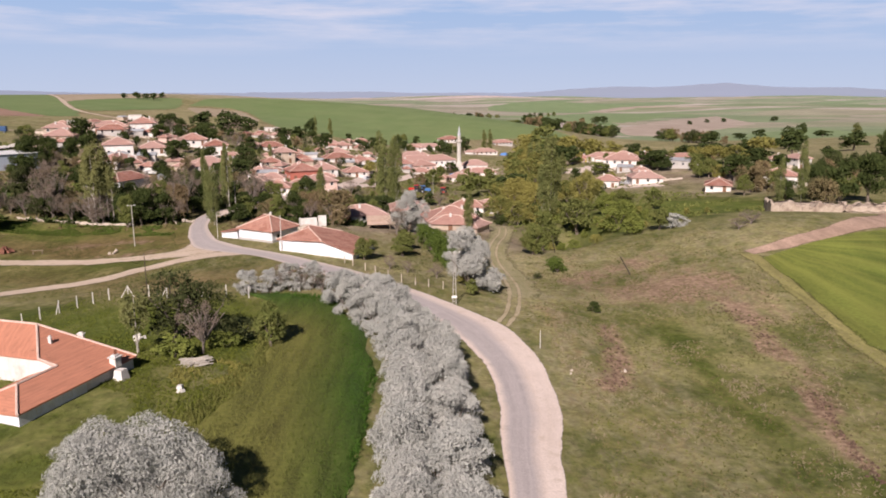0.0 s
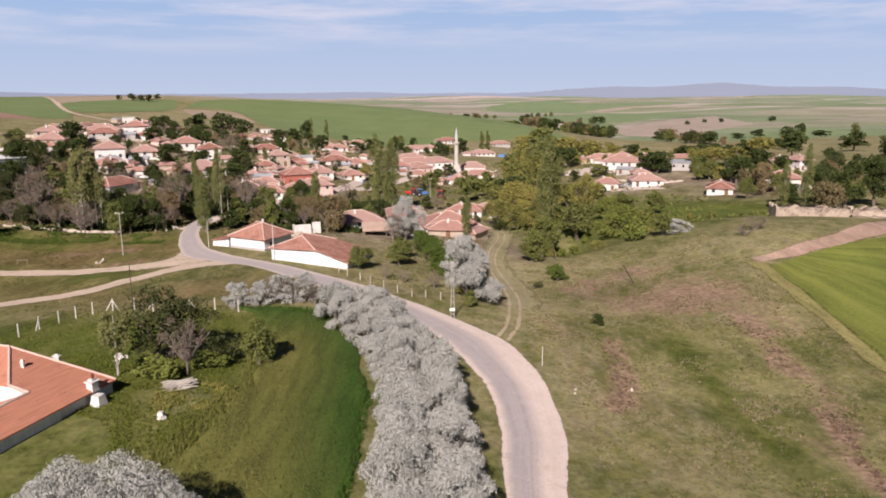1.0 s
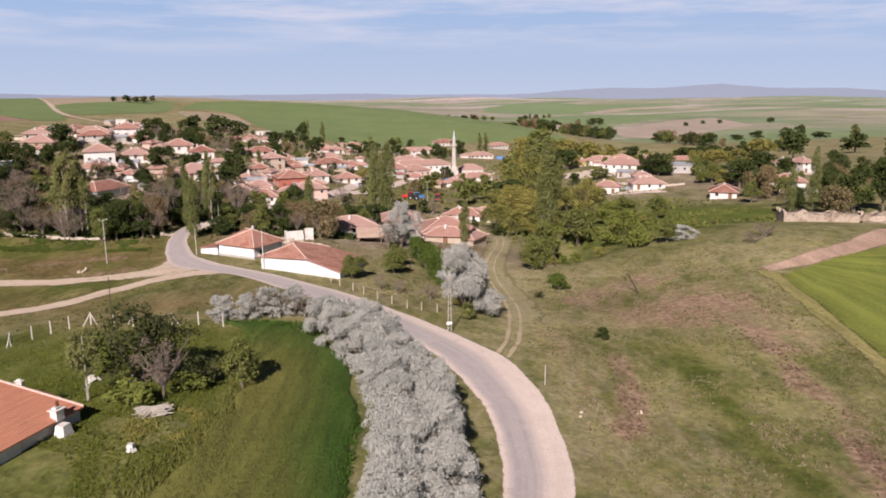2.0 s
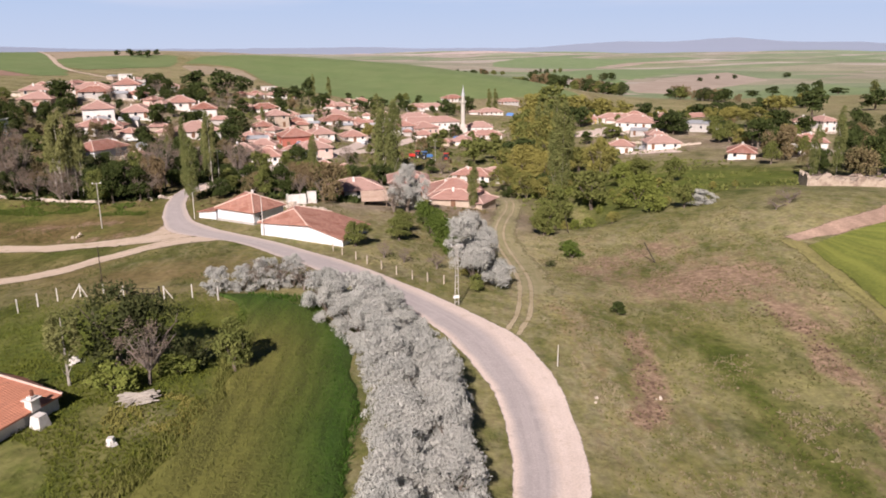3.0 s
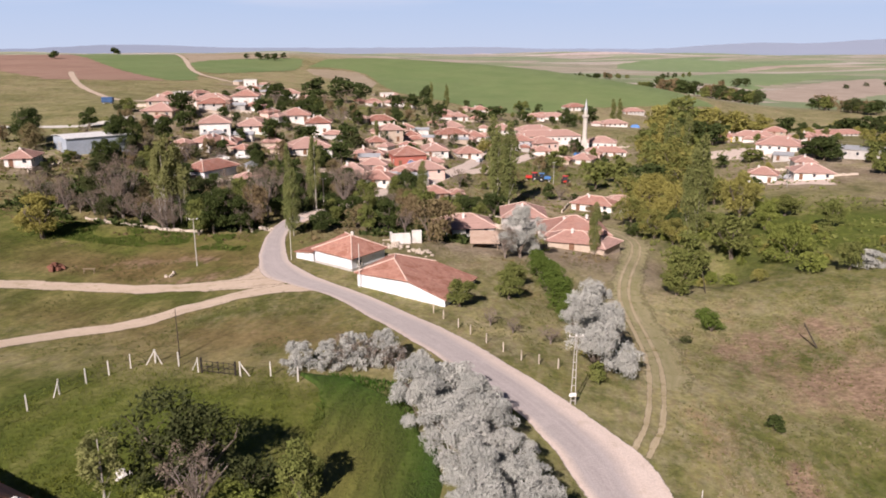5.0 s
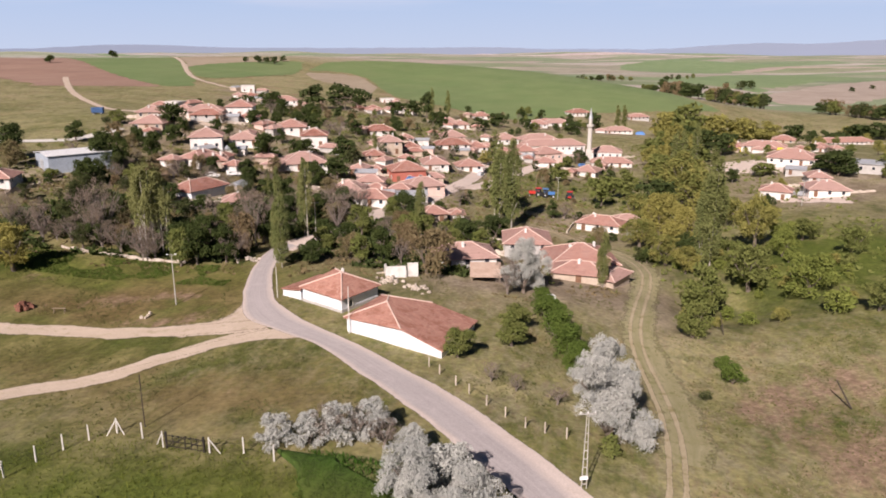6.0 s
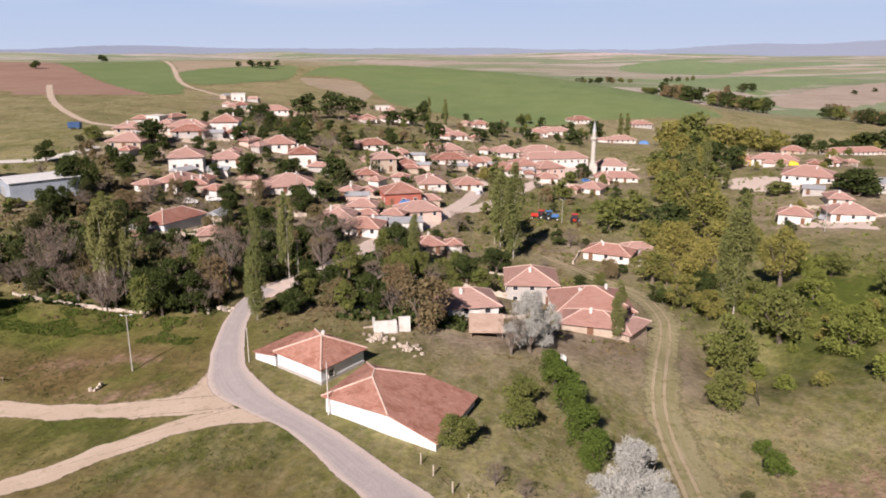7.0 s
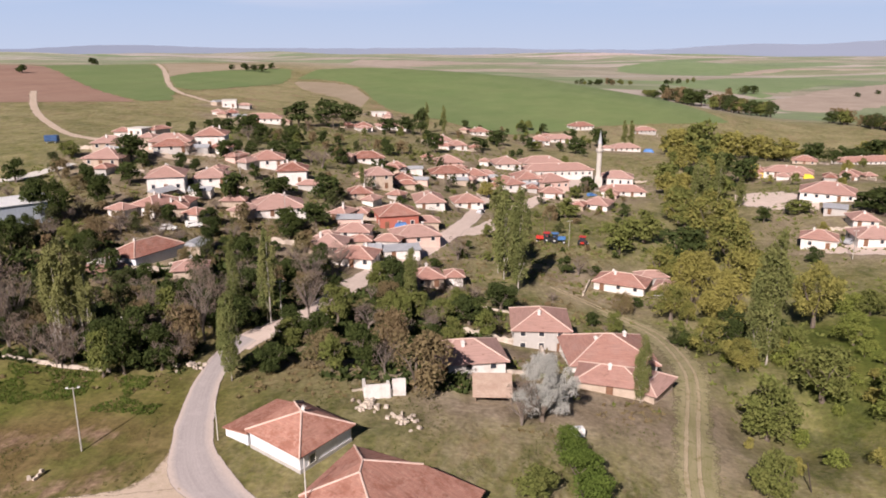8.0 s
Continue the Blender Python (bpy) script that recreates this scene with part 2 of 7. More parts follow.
def make_tiles(name, a, b, c, worn=0.0):
    """Clay roof tiles in courses, by the roof's own u and v in metres."""
    k = Mat(name, 0.8, spec=0.25)
    uv = k.t.nodes.new("ShaderNodeUVMap").outputs[0]
    br = k.node("ShaderNodeTexBrick", Scale=1.0)
    br.inputs["Brick Width"].default_value, br.inputs["Row Height"].default_value = 0.26, 0.38
    br.inputs["Mortar Size"].default_value = 0.018
    br.inputs["Color1"].default_value, br.inputs["Color2"].default_value = (*a, 1), (*b, 1)
    br.inputs["Mortar"].default_value = (a[0] * 0.35, a[1] * 0.35, a[2] * 0.35, 1)
    k.link(uv, br.inputs["Vector"])
    p = k.place()
    info = k.t.nodes.new("ShaderNodeObjectInfo").outputs["Random"]
    col = k.mix(k.math("MULTIPLY", info, 0.95), br.outputs["Color"], c)
    col = k.shade(col, k.math("MULTIPLY", info, 3.7), 0.82, 1.06)
    col = k.mix(k.math("MULTIPLY", k.noise(p, 0.45, 6, 0.65, 0.45, 0.7), 0.55), col, c)
    col = k.mix(k.noise(p, 1.1, 6, 0.7, 0.6, 0.74), col, (0.16, 0.09, 0.065))
    if worn:
        # slipped and replaced tiles, lichen and soot in blotches
        col = k.mix(k.math("MULTIPLY", k.noise(p, 0.4, 7, 0.78, 0.48, 0.58), worn), col, (0.285, 0.115, 0.078))
        col = k.mix(k.math("MULTIPLY", k.noise(p, 1.2, 6, 0.8, 0.54, 0.64), worn), col, (0.54, 0.33, 0.26))
        col = k.mix(k.math("MULTIPLY", k.noise(p, 2.6, 5, 0.8, 0.62, 0.70), worn), col, (0.10, 0.06, 0.048))
    wave = k.t.nodes.new("ShaderNodeTexWave")
    wave.inputs["Scale"].default_value = 1.21
    k.link(uv, wave.inputs["Vector"])
    col = k.shade(col, k.noise(k.stretch(uv, (0.4, 3.2, 1)), 1.0, 3), 0.85, 1.12)
    k.bump(k.math("ADD", k.math("MULTIPLY", wave.outputs["Fac"], 0.6), br.outputs["Fac"]), 0.6, 0.06)
    return k.done(col)


def make_plaster(name, a, stain):
    k = Mat(name, 0.9, spec=0.2)
    p = k.place()
    col = k.mix(k.noise(p, 0.5, 6, 0.65, 0.5, 0.75), a, stain)
    run = k.noise(k.stretch(p, (2.2, 2.2, 0.3)), 1.0, 4, 0.6, 0.5, 0.8)
    col = k.mix(k.math("MULTIPLY", run, 0.5), col, stain)
    col = k.shade(col, k.noise(p, 6, 3), 0.93, 1.05)
    k.bump(k.noise(p, 5, 4), 0.25, 0.04)
    return k.done(col)


def make_leaf(name, a, b, c, thin=0.12, ripe=None):
    """Foliage: each clump of leaves its own tone, each tree its own shift."""
    k = Mat(name, 0.85, spec=0.08)
    geo = k.t.nodes.new("ShaderNodeNewGeometry")
    info = k.t.nodes.new("ShaderNodeObjectInfo").outputs["Random"]
    col = k.mix(geo.outputs["Random Per Island"], a, b)
    col = k.mix(k.math("MULTIPLY", info, 0.85), col, c)
    col = k.mix(k.noise(geo.outputs["Position"], 0.5, 4, 0.6, 0.45, 0.7), col, b)
    if ripe:
        col = k.mix(k.math("MULTIPLY", ripeness(k, geo.outputs["Position"]), 0.8), col, ripe)
    k.done(col)
    back = k.t.nodes.new("ShaderNodeBsdfTranslucent")
    k.link(col, back.inputs["Color"])
    mixer = k.t.nodes.new("ShaderNodeMixShader")
    mixer.inputs[0].default_value = thin
    k.link(k.b.outputs[0], mixer.inputs[1])
    k.link(back.outputs[0], mixer.inputs[2])
    k.link(mixer.outputs[0], k.t.nodes["Material Output"].inputs["Surface"])
    return k.m


GROUND = make_ground()
ROADWAY = make_road("worn_roadway", (0.70, 0.585, 0.525), (0.78, 0.665, 0.605), (0.62, 0.51, 0.43), lane=(0.37, 0.335, 0.335), fray=0.06)
GRAVEL = make_road("pale_gravel", (0.64, 0.53, 0.47), (0.72, 0.605, 0.54), (0.56, 0.455, 0.38))
DIRT = make_road("dirt_track", (0.53, 0.425, 0.335), (0.63, 0.515, 0.42), (0.43, 0.35, 0.25), fray=0.2)
RUT = make_road("grassy_rut", (0.44, 0.36, 0.25), (0.53, 0.44, 0.32), (0.27, 0.23, 0.11), 0.6, fray=0.4)
DUST = make_road("trodden_grass", (0.30, 0.27, 0.145), (0.39, 0.34, 0.215), (0.20, 0.195, 0.08), 0.5, fray=0.46)
WHEAT = make_crop("green_wheat", (0.03, 0.08, 0.011), (0.166, 0.158, 0.044), 0.35, 0.9, 0.5, True)
CROP = make_crop("young_crop", (0.115, 0.155, 0.028), (0.18, 0.192, 0.044), 0.35, 0.22, fray=0.015, swath=0.55)
HILL_CROP = make_crop("hill_crop", (0.15, 0.215, 0.08), (0.19, 0.24, 0.10), 0.2, 0.05, 0.2, even=1.0)
FALLOW = make_crop("fallow_land", (0.34, 0.275, 0.19), (0.40, 0.325, 0.24), 0.4, 0.05, 0.2, even=1.0)
PLOUGHED = make_crop("ploughed_soil", (0.40, 0.27, 0.205), (0.47, 0.335, 0.26), 0.9, 0.35, 0.3, fray=0.16)
RED_SOIL = make_crop("red_soil", (0.30, 0.185, 0.14), (0.35, 0.23, 0.175), 0.3, 0.06, 0.2, even=0.8)
VERGE = make_crop("grass_verge", (0.21, 0.205, 0.07), (0.30, 0.265, 0.11), 0.9, 0.8, fray=0.4)
TILE = make_tiles("clay_tiles", (0.42, 0.195, 0.145), (0.345, 0.145, 0.105), (0.42, 0.275, 0.24))
TILE_OLD = make_tiles("mottled_tiles", (0.43, 0.185, 0.135), (0.32, 0.128, 0.092), (0.45, 0.245, 0.19), worn=0.7)
TILE_NEAR = make_tiles("orange_tiles", (0.54, 0.20, 0.12), (0.48, 0.165, 0.095), (0.52, 0.235, 0.155))
RIDGE = rough_mat("ridge_mortar", (0.58, 0.41, 0.34), (0.70, 0.56, 0.49), 2.0)
PLASTER = {
    "w": make_plaster("white_plaster", (0.71, 0.685, 0.66), (0.50, 0.45, 0.40)),
    "p": make_plaster("pink_plaster", (0.66, 0.48, 0.42), (0.52, 0.38, 0.33)),
    "m": make_plaster("cream_stone", (0.56, 0.53, 0.48), (0.44, 0.41, 0.37)),
    "g": make_plaster("grey_render", (0.47, 0.45, 0.43), (0.34, 0.32, 0.30)),
    "s": make_plaster("bare_adobe", (0.50, 0.41, 0.33), (0.36, 0.28, 0.22)),
    "r": make_plaster("red_paint", (0.46, 0.15, 0.11), (0.36, 0.13, 0.10)),
    # white walls: the blue skylight on their shaded sides is put into the paint
    "l": make_plaster("skylit_whitewash", (0.76, 0.78, 0.83), (0.58, 0.57, 0.57)),
}
STONE = rough_mat("field_stone", (0.50, 0.43, 0.36), (0.62, 0.54, 0.46), 1.2, c=(0.36, 0.30, 0.25))
CONCRETE = rough_mat("pale_concrete", (0.58, 0.56, 0.52), (0.70, 0.67, 0.63), 1.5)
GREY_METAL = rough_mat("grey_sheet", (0.42, 0.44, 0.47), (0.52, 0.54, 0.57), 0.6, 0.5, 0.3, 0.1)
BLUE_METAL = rough_mat("blue_sheet", (0.40, 0.46, 0.54), (0.46, 0.52, 0.60), 0.5, 0.55, 0.2, 0.1)
WHITE_METAL = rough_mat("white_sheet", (0.72, 0.73, 0.74), (0.80, 0.80, 0.80), 0.5, 0.5, 0.1, 0.1)
DARK_METAL = rough_mat("dark_iron", (0.035, 0.033, 0.032), (0.07, 0.055, 0.045), 2.0, 0.6, 0.4)
WOOD = rough_mat("old_wood", (0.20, 0.145, 0.10), (0.29, 0.23, 0.17), 2.5)
DARK_WOOD = rough_mat("dark_wood", (0.05, 0.04, 0.032), (0.09, 0.07, 0.055), 2.5)
BARK = rough_mat("bark", (0.13, 0.10, 0.08), (0.21, 0.175, 0.14), 3.0)
PALE_BARK = rough_mat("pale_bark", (0.36, 0.33, 0.29), (0.46, 0.42, 0.37), 3.0)
BUD_BARK = rough_mat("budding_bark", (0.165, 0.135, 0.115), (0.25, 0.21, 0.18), 3.0)
PANE = rough_mat("window_glass", (0.03, 0.035, 0.045), (0.05, 0.055, 0.07), 0.8, 0.12, 0.0, 0.0, 0.5)
FRAME = rough_mat("painted_frame", (0.60, 0.57, 0.53), (0.70, 0.68, 0.64), 2.0)
DOOR = rough_mat("brown_door", (0.17, 0.09, 0.055), (0.24, 0.13, 0.08), 2.0)
RED = rough_mat("red_paintwork", (0.50, 0.03, 0.025), (0.56, 0.06, 0.04), 1.5, 0.45, 0, 0.1)
BLUE = rough_mat("blue_paintwork", (0.06, 0.17, 0.42), (0.09, 0.23, 0.50), 1.5, 0.5, 0, 0.1)
YELLOW = rough_mat("yellow_sheeting", (0.75, 0.56, 0.03), (0.82, 0.64, 0.06), 1.0, 0.6, 0, 0.2)
WHITE = rough_mat("white_paintwork", (0.74, 0.74, 0.72), (0.82, 0.82, 0.80), 1.5, 0.5, 0, 0.1)
RUBBER = rough_mat("black_rubber", (0.02, 0.02, 0.02), (0.04, 0.04, 0.04), 3.0, 0.9)
RUST = rough_mat("rusty_heap", (0.17, 0.075, 0.05), (0.24, 0.11, 0.075), 2.0)
LEAF = {
    "silver": make_leaf("silver_leaves", (0.53, 0.53, 0.49), (0.36, 0.37, 0.345), (0.49, 0.487, 0.45), 0.12),
    "dark": make_leaf("dark_leaves", (0.028, 0.043, 0.013), (0.07, 0.09, 0.026), (0.054, 0.074, 0.026)),
    "green": make_leaf("green_leaves", (0.095, 0.115, 0.032), (0.185, 0.195, 0.062), (0.14, 0.165, 0.046)),
    "fresh": make_leaf("fresh_leaves", (0.12, 0.158, 0.032), (0.225, 0.25, 0.062), (0.17, 0.20, 0.05)),
    "willow": make_leaf("willow_leaves", (0.215, 0.195, 0.05), (0.33, 0.295, 0.09), (0.125, 0.145, 0.042)),
    "lush": make_leaf("hedge_leaves", (0.055, 0.092, 0.018), (0.115, 0.158, 0.034), (0.085, 0.125, 0.026)),
    "aspen": make_leaf("aspen_leaves", (0.15, 0.16, 0.055), (0.25, 0.25, 0.10), (0.19, 0.20, 0.075)),
    "poplar": make_leaf("poplar_leaves", (0.115, 0.135, 0.042), (0.205, 0.215, 0.08), (0.145, 0.168, 0.06)),
    "russet": make_leaf("russet_leaves", (0.15, 0.105, 0.055), (0.235, 0.175, 0.10), (0.17, 0.155, 0.07)),
    "olive": make_leaf("olive_leaves", (0.034, 0.045, 0.016), (0.08, 0.09, 0.034), (0.062, 0.074, 0.03)),
    "bare": make_leaf("bud_leaves", (0.165, 0.125, 0.098), (0.255, 0.2, 0.16), (0.2, 0.16, 0.128)),
    "weed": make_leaf("weed_leaves", (0.085, 0.10, 0.03), (0.15, 0.145, 0.055), (0.08, 0.105, 0.03)),
    "weedy": make_leaf("lush_weeds", (0.10, 0.127, 0.019), (0.152, 0.17, 0.032), (0.122, 0.14, 0.025)),
    "straw": make_leaf("straw_stalks", (0.25, 0.21, 0.125), (0.33, 0.28, 0.185), (0.28, 0.23, 0.15)),
    "lawn": make_leaf("lawn_blades", (0.096, 0.122, 0.021), (0.15, 0.17, 0.034), (0.118, 0.138, 0.025)),
    "wheat": make_leaf("wheat_leaves", (0.03, 0.082, 0.012), (0.062, 0.125, 0.021), (0.045, 0.10, 0.015), ripe=(0.187, 0.18, 0.054)),
}


# ---- land ----
HILLS = [(-1000, 290, 700, 82.7), (-244, 934, 180, 25.0), (260, 150, 100, 19.1), (8, 346, 60, -11.9), (792, 472, 320, 20.6), (-20, 570, 100, -12.4), (4, 241, 35, -9.1), (-776, 1368, 320, 14.2), (-1000, 248, 320, -30.9), (-94, 168, 35, -5.0), (25, 153, 24, -5.4), (260, 1060, 180, -17.1), (75, 153, 24, 5.9)]
HILLS += [(-142, 339, 35, 7.5), (400, 360, 100, 10.6), (50, 850, 100, 9.5), (25, 86, 24, -2.5), (134, 10, 60, 8.4), (-160, 780, 100, -11.6), (29, 437, 35, -6.1), (190, 640, 100, -7.7), (-76, 254, 24, -2.4), (102, 364, 35, 5.7), (-76, 119, 24, -3.8), (-42, 69, 24, 1.9), (-440, 640, 100, 4.1)]
HILLS += [(30, 189, 9, -5.5), (150, 640, 70, -10.0), (200, 780, 80, -6.0), (-10, 1040, 75, 8.0), (70, 960, 55, 2.0), (-120, 1040, 80, 2.5)]


def ease(a, b, v):
    u = np.clip((v - a) / (b - a), 0, 1)
    return u * u * (3 - 2 * u)


def ground(x, y):
    """Height of the land."""
    g = -28.0 + sum(h * np.exp(-((x - a) ** 2 + (y - b) ** 2) / (2 * r * r)) for a, b, r, h in HILLS)
    return g + 20 * ease(2300, 4900, np.hypot(x, y)) + ease(1500, 2600, np.hypot(x, y)) * (9 * np.sin(x * 0.0031 + 1) * np.cos(y * 0.0043) + 5 * np.sin(x * 0.0071 + y * 0.006))


def dryness(x, y):
    """0 lush, 1 parched."""
    d = 0.47 + 0 * x
    d = d + 0.13 * ease(14, 24, x) * (1 - ease(95, 120, x)) * ease(45, 70, y) * (1 - ease(165, 195, y))
    d = d - 0.33 * (1 - ease(-24, -14, x)) * (1 - ease(104, 113, y))
    d = d - 0.25 * np.exp(-((x - 33) / 4) ** 2) * ease(55, 75, y) * (1 - ease(130, 150, y))
    d = d - 0.4 * np.exp(-((x - 80) / 30) ** 2 - ((y - 212) / 28) ** 2)
    d = d - 0.45 * np.exp(-((x + 84) / 28) ** 2 - ((y - 170) / 7) ** 2)
    d = d + 0.12 * np.exp(-((x + 44) / 20) ** 2 - ((y - 125) / 9) ** 2)
    d = d + 0.34 * np.exp(-((x + 25) / 4) ** 2 - ((y - 75.5) / 4) ** 2)
    d = d + 0.6 * np.exp(-((x - 13) / 5) ** 2) * ease(100, 115, y) * (1 - ease(195, 212, y))
    d = d - 0.24 * (1 - ease(-60, -46, x)) * ease(118, 140, y) * (1 - ease(172, 186, y))
    d = d + 0.32 * np.exp(-((x - 16.5) / 3.2) ** 2) * ease(70, 80, y) * (1 - ease(104, 118, y))
    d = d + 0.2 * ease(-26, -18, x) * (1 - ease(6, 10, x)) * ease(118, 130, y) * (1 - ease(175, 190, y))
    d = d + 0.12 * ease(300, 380, y) * (1 - ease(-130, -90, x))
    d = d - 0.24 * ease(26, 34, x) * (1 - ease(100, 118, y))
    d = d - 0.22 * np.exp(-((x - 52) / 24) ** 2 - ((y - 200) / 24) ** 2)
    d = d - 0.3 * np.exp(-((x - 62) / 28) ** 2 - ((y - 228) / 22) ** 2) - 0.16 * np.exp(-((x - 66) / 16) ** 2 - ((y - 172) / 14) ** 2)
    d = d - 0.16 * np.exp(-((x + 42) / 14) ** 2 - ((y - 96) / 13) ** 2)
    d = d + 0.25 * ease(430, 520, y)
    d = d + 0.05 * ease(190, 260, y) * (1 - ease(560, 700, y))
    return np.clip(d, 0, 1)


SCARS = ((24, 103, 2, 6, 1.0), (23, 92, 2.4, 6, 1.0), (20.5, 84, 2.6, 3.5, 1.1), (45.5, 108, 2.2, 7, 0.9), (44, 95, 2.4, 6, 0.9), (41.5, 76, 1.8, 5, 1.1), (38.5, 65, 1.8, 6, 1.1), (34, 128, 11, 11, 0.72), (40, 150, 10, 9, 0.7), (24, 140, 6, 9, 0.5), (40, 122, 5, 8, 0.6), (30, 145, 7, 6, 0.4), (-79, 157, 7, 4, 0.62), (-66, 149, 6, 3, 0.5), (-90, 152, 6, 3, 0.5), (-42, 126, 9, 4, 0.4), (51, 112, 6, 14, 0.58), (45, 84, 5, 9, 0.52), (48, 130, 8, 9, 0.55), (36, 72, 3, 6, 0.45), (30, 110, 4, 12, 0.4), (-68, 161, 8, 4, 0.62), (-58, 152, 6, 5, 0.5), (-76, 146, 12, 5, 0.45), (-98, 163, 9, 4, 0.5), (-128, 243, 14, 12, 0.55), (-112, 246, 9, 8, 0.5), (-150, 262, 14, 9, 0.5))


# grazed brown meadow; the entry at (-84, 197) paints tree shade onto the ground
SERE_SHADE = ((-42, 124, 20, 11, 0.85), (-78, 153, 28, 9, 0.95), (-72, 131, 18, 8, 0.6), (-68, 164, 20, 11, 0.6), (-84, 197, 34, 20, 0.9), (-42, 203, 18, 20, 0.75))


def sere_shading(x, y):
    """How brown and grazed the meadow is, and how dark the grove floor is painted for tree shade."""
    return np.clip(sum(h * np.exp(-((x - a) / rx) ** 2 - ((y - b) / ry) ** 2) for a, b, rx, ry, h in SERE_SHADE), 0, 1)


def scars(x, y):
    """How far the turf is broken by bare earth."""
    return np.clip(sum(h * np.exp(-((x - a) / rx) ** 2 - ((y - b) / ry) ** 2) for a, b, rx, ry, h in SCARS), 0, 1)


def axis(near, fine, first, last, grow):
    out = [near[0]]
    while out[-1] < near[1]:
        out.append(out[-1] + fine)
    step = fine
    while out[-1] < last:
        step *= grow
        out.append(out[-1] + step)
    step, back = fine, [near[0]]
    while back[-1] > first:
        step *= grow
        back.append(back[-1] - step)
    return np.array(back[:0:-1] + out)


def mesh_from(name, verts, faces, mats, uvs=None):
    me = bpy.data.meshes.new(name)
    me.from_pydata(verts, [], faces)
    for m in mats if isinstance(mats, (list, tuple)) else [mats]:
        me.materials.append(m)
    if uvs is not None:
        me.uv_layers.new(name="UVMap").data.foreach_set("uv", np.asarray(uvs, float).ravel())
    me.update()
    return me


def grid_faces(n, m):
    """Faces of a grid of n rows of m vertices."""
    i = np.arange((n - 1) * m).reshape(n - 1, m)[:, :-1].ravel()
    return np.stack([i, i + 1, i + m + 1, i + m], 1).tolist()


def build_ground():
    xs, ys = axis((-190, 190), 2.1, -4900, 4900, 1.07), axis((20, 460), 2.1, -900, 4990, 1.05)
    X, Y = np.meshgrid(xs, ys)
    rough = np.array([noise.noise((x * 0.11, y * 0.11, 0.0)) + 0.5 * noise.noise((x * 0.31, y * 0.31, 3.0)) for x, y in zip(X.ravel(), Y.ravel())])
    Z = ground(X, Y).ravel() + 0.05 * rough
    me = mesh_from("ground", np.stack([X.ravel(), Y.ravel(), Z], 1).tolist(), grid_faces(len(ys), len(xs)), GROUND)
    me.attributes.new("yard", "FLOAT", "POINT")
    me.attributes.new("soil", "FLOAT", "POINT").data.foreach_set("value", scars(X, Y).ravel().astype(np.float32))
    me.attributes.new("sere_shade", "FLOAT", "POINT").data.foreach_set("value", sere_shading(X, Y).ravel().astype(np.float32))
    me.attributes.new("dry", "FLOAT", "POINT").data.foreach_set("value", dryness(X, Y).ravel().astype(np.float32))
    me.shade_smooth()
    tagged(new("ground", me), "rolling grassy steppe with dry straw and bare patches", "ground", kind="structure")


def resample(points, n):
    """n points at even steps along a smooth curve through the given ones."""
    p = np.array(points, float)
    q = np.vstack([2 * p[0] - p[1], p, 2 * p[-1] - p[-2]])
    out = []
    for i in range(1, len(q) - 2):
        for u in np.linspace(0, 1, 24, endpoint=False):
            a, b, c, d = q[i - 1 : i + 3]
            out.append(0.5 * (2 * b + (c - a) * u + (2 * a - 5 * b + 4 * c - d) * u * u + (3 * b - a - 3 * c + d) * u**3))
    out = np.array(out + [q[-2]])
    s = np.r_[0, np.cumsum(np.hypot(*np.diff(out, axis=0).T))]
    at = np.linspace(0, s[-1], n)
    return np.stack([np.interp(at, s, out[:, 0]), np.interp(at, s, out[:, 1])], 1), s[-1]


def loft(name, left, right, mat, lift, label, step=1.0, across=8, jitter=0.2, category="road", skirt=0.0, crown=0.0):
    """A sheet laid on the land between two edges."""
    n = max(8, int(max(resample(left, 50)[1], resample(right, 50)[1]) / step))
    (A, la), (B, _) = resample(left, n), resample(right, n)
    verts, uvs = [], []
    for i in range(n):
        e = jitter * noise.noise((A[i][0] * 0.21, A[i][1] * 0.21, 1.0)), jitter * noise.noise((B[i][0] * 0.21, B[i][1] * 0.21, 7.0))
        e = e[0] + 0.35 * jitter * noise.noise((A[i][0] * 1.3, A[i][1] * 1.3, 3.0)), e[1] + 0.35 * jitter * noise.noise((B[i][0] * 1.3, B[i][1] * 1.3, 5.0))
        w = B[i] - A[i]
        w = w / max(np.hypot(*w), 1e-6)
        a, b = A[i] + w * e[0], B[i] + w * e[1]
        for j in range(across + 1):
            u = j / across
            x, y = a * (1 - u) + b * u
            edge = skirt if skirt and (j in (0, across) or i in (0, n - 1)) else 0.0
            verts.append((x, y, float(ground(x, y)) + lift - edge + crown * 4 * u * (1 - u) + 0.02 * noise.noise((x * 0.8, y * 0.8, 2.0))))
            uvs.append((u, i * la / n))
    faces = grid_faces(n, across + 1)
    me = mesh_from(name, verts, faces, mat, [uvs[v] for f in faces for v in f])
    me.shade_smooth()
    return tagged(new(name, me), label, category, kind="structure")


def ribbon(name, line, width, mat, lift, label, **more):
    p, length = resample(line, max(12, int(len(line) * 6)))
    t = np.gradient(p, axis=0)
    nrm = np.stack([-t[:, 1], t[:, 0]], 1) / np.hypot(*t.T)[:, None]
    return loft(name, p + nrm * width / 2, p - nrm * width / 2, mat, lift, label, **more)


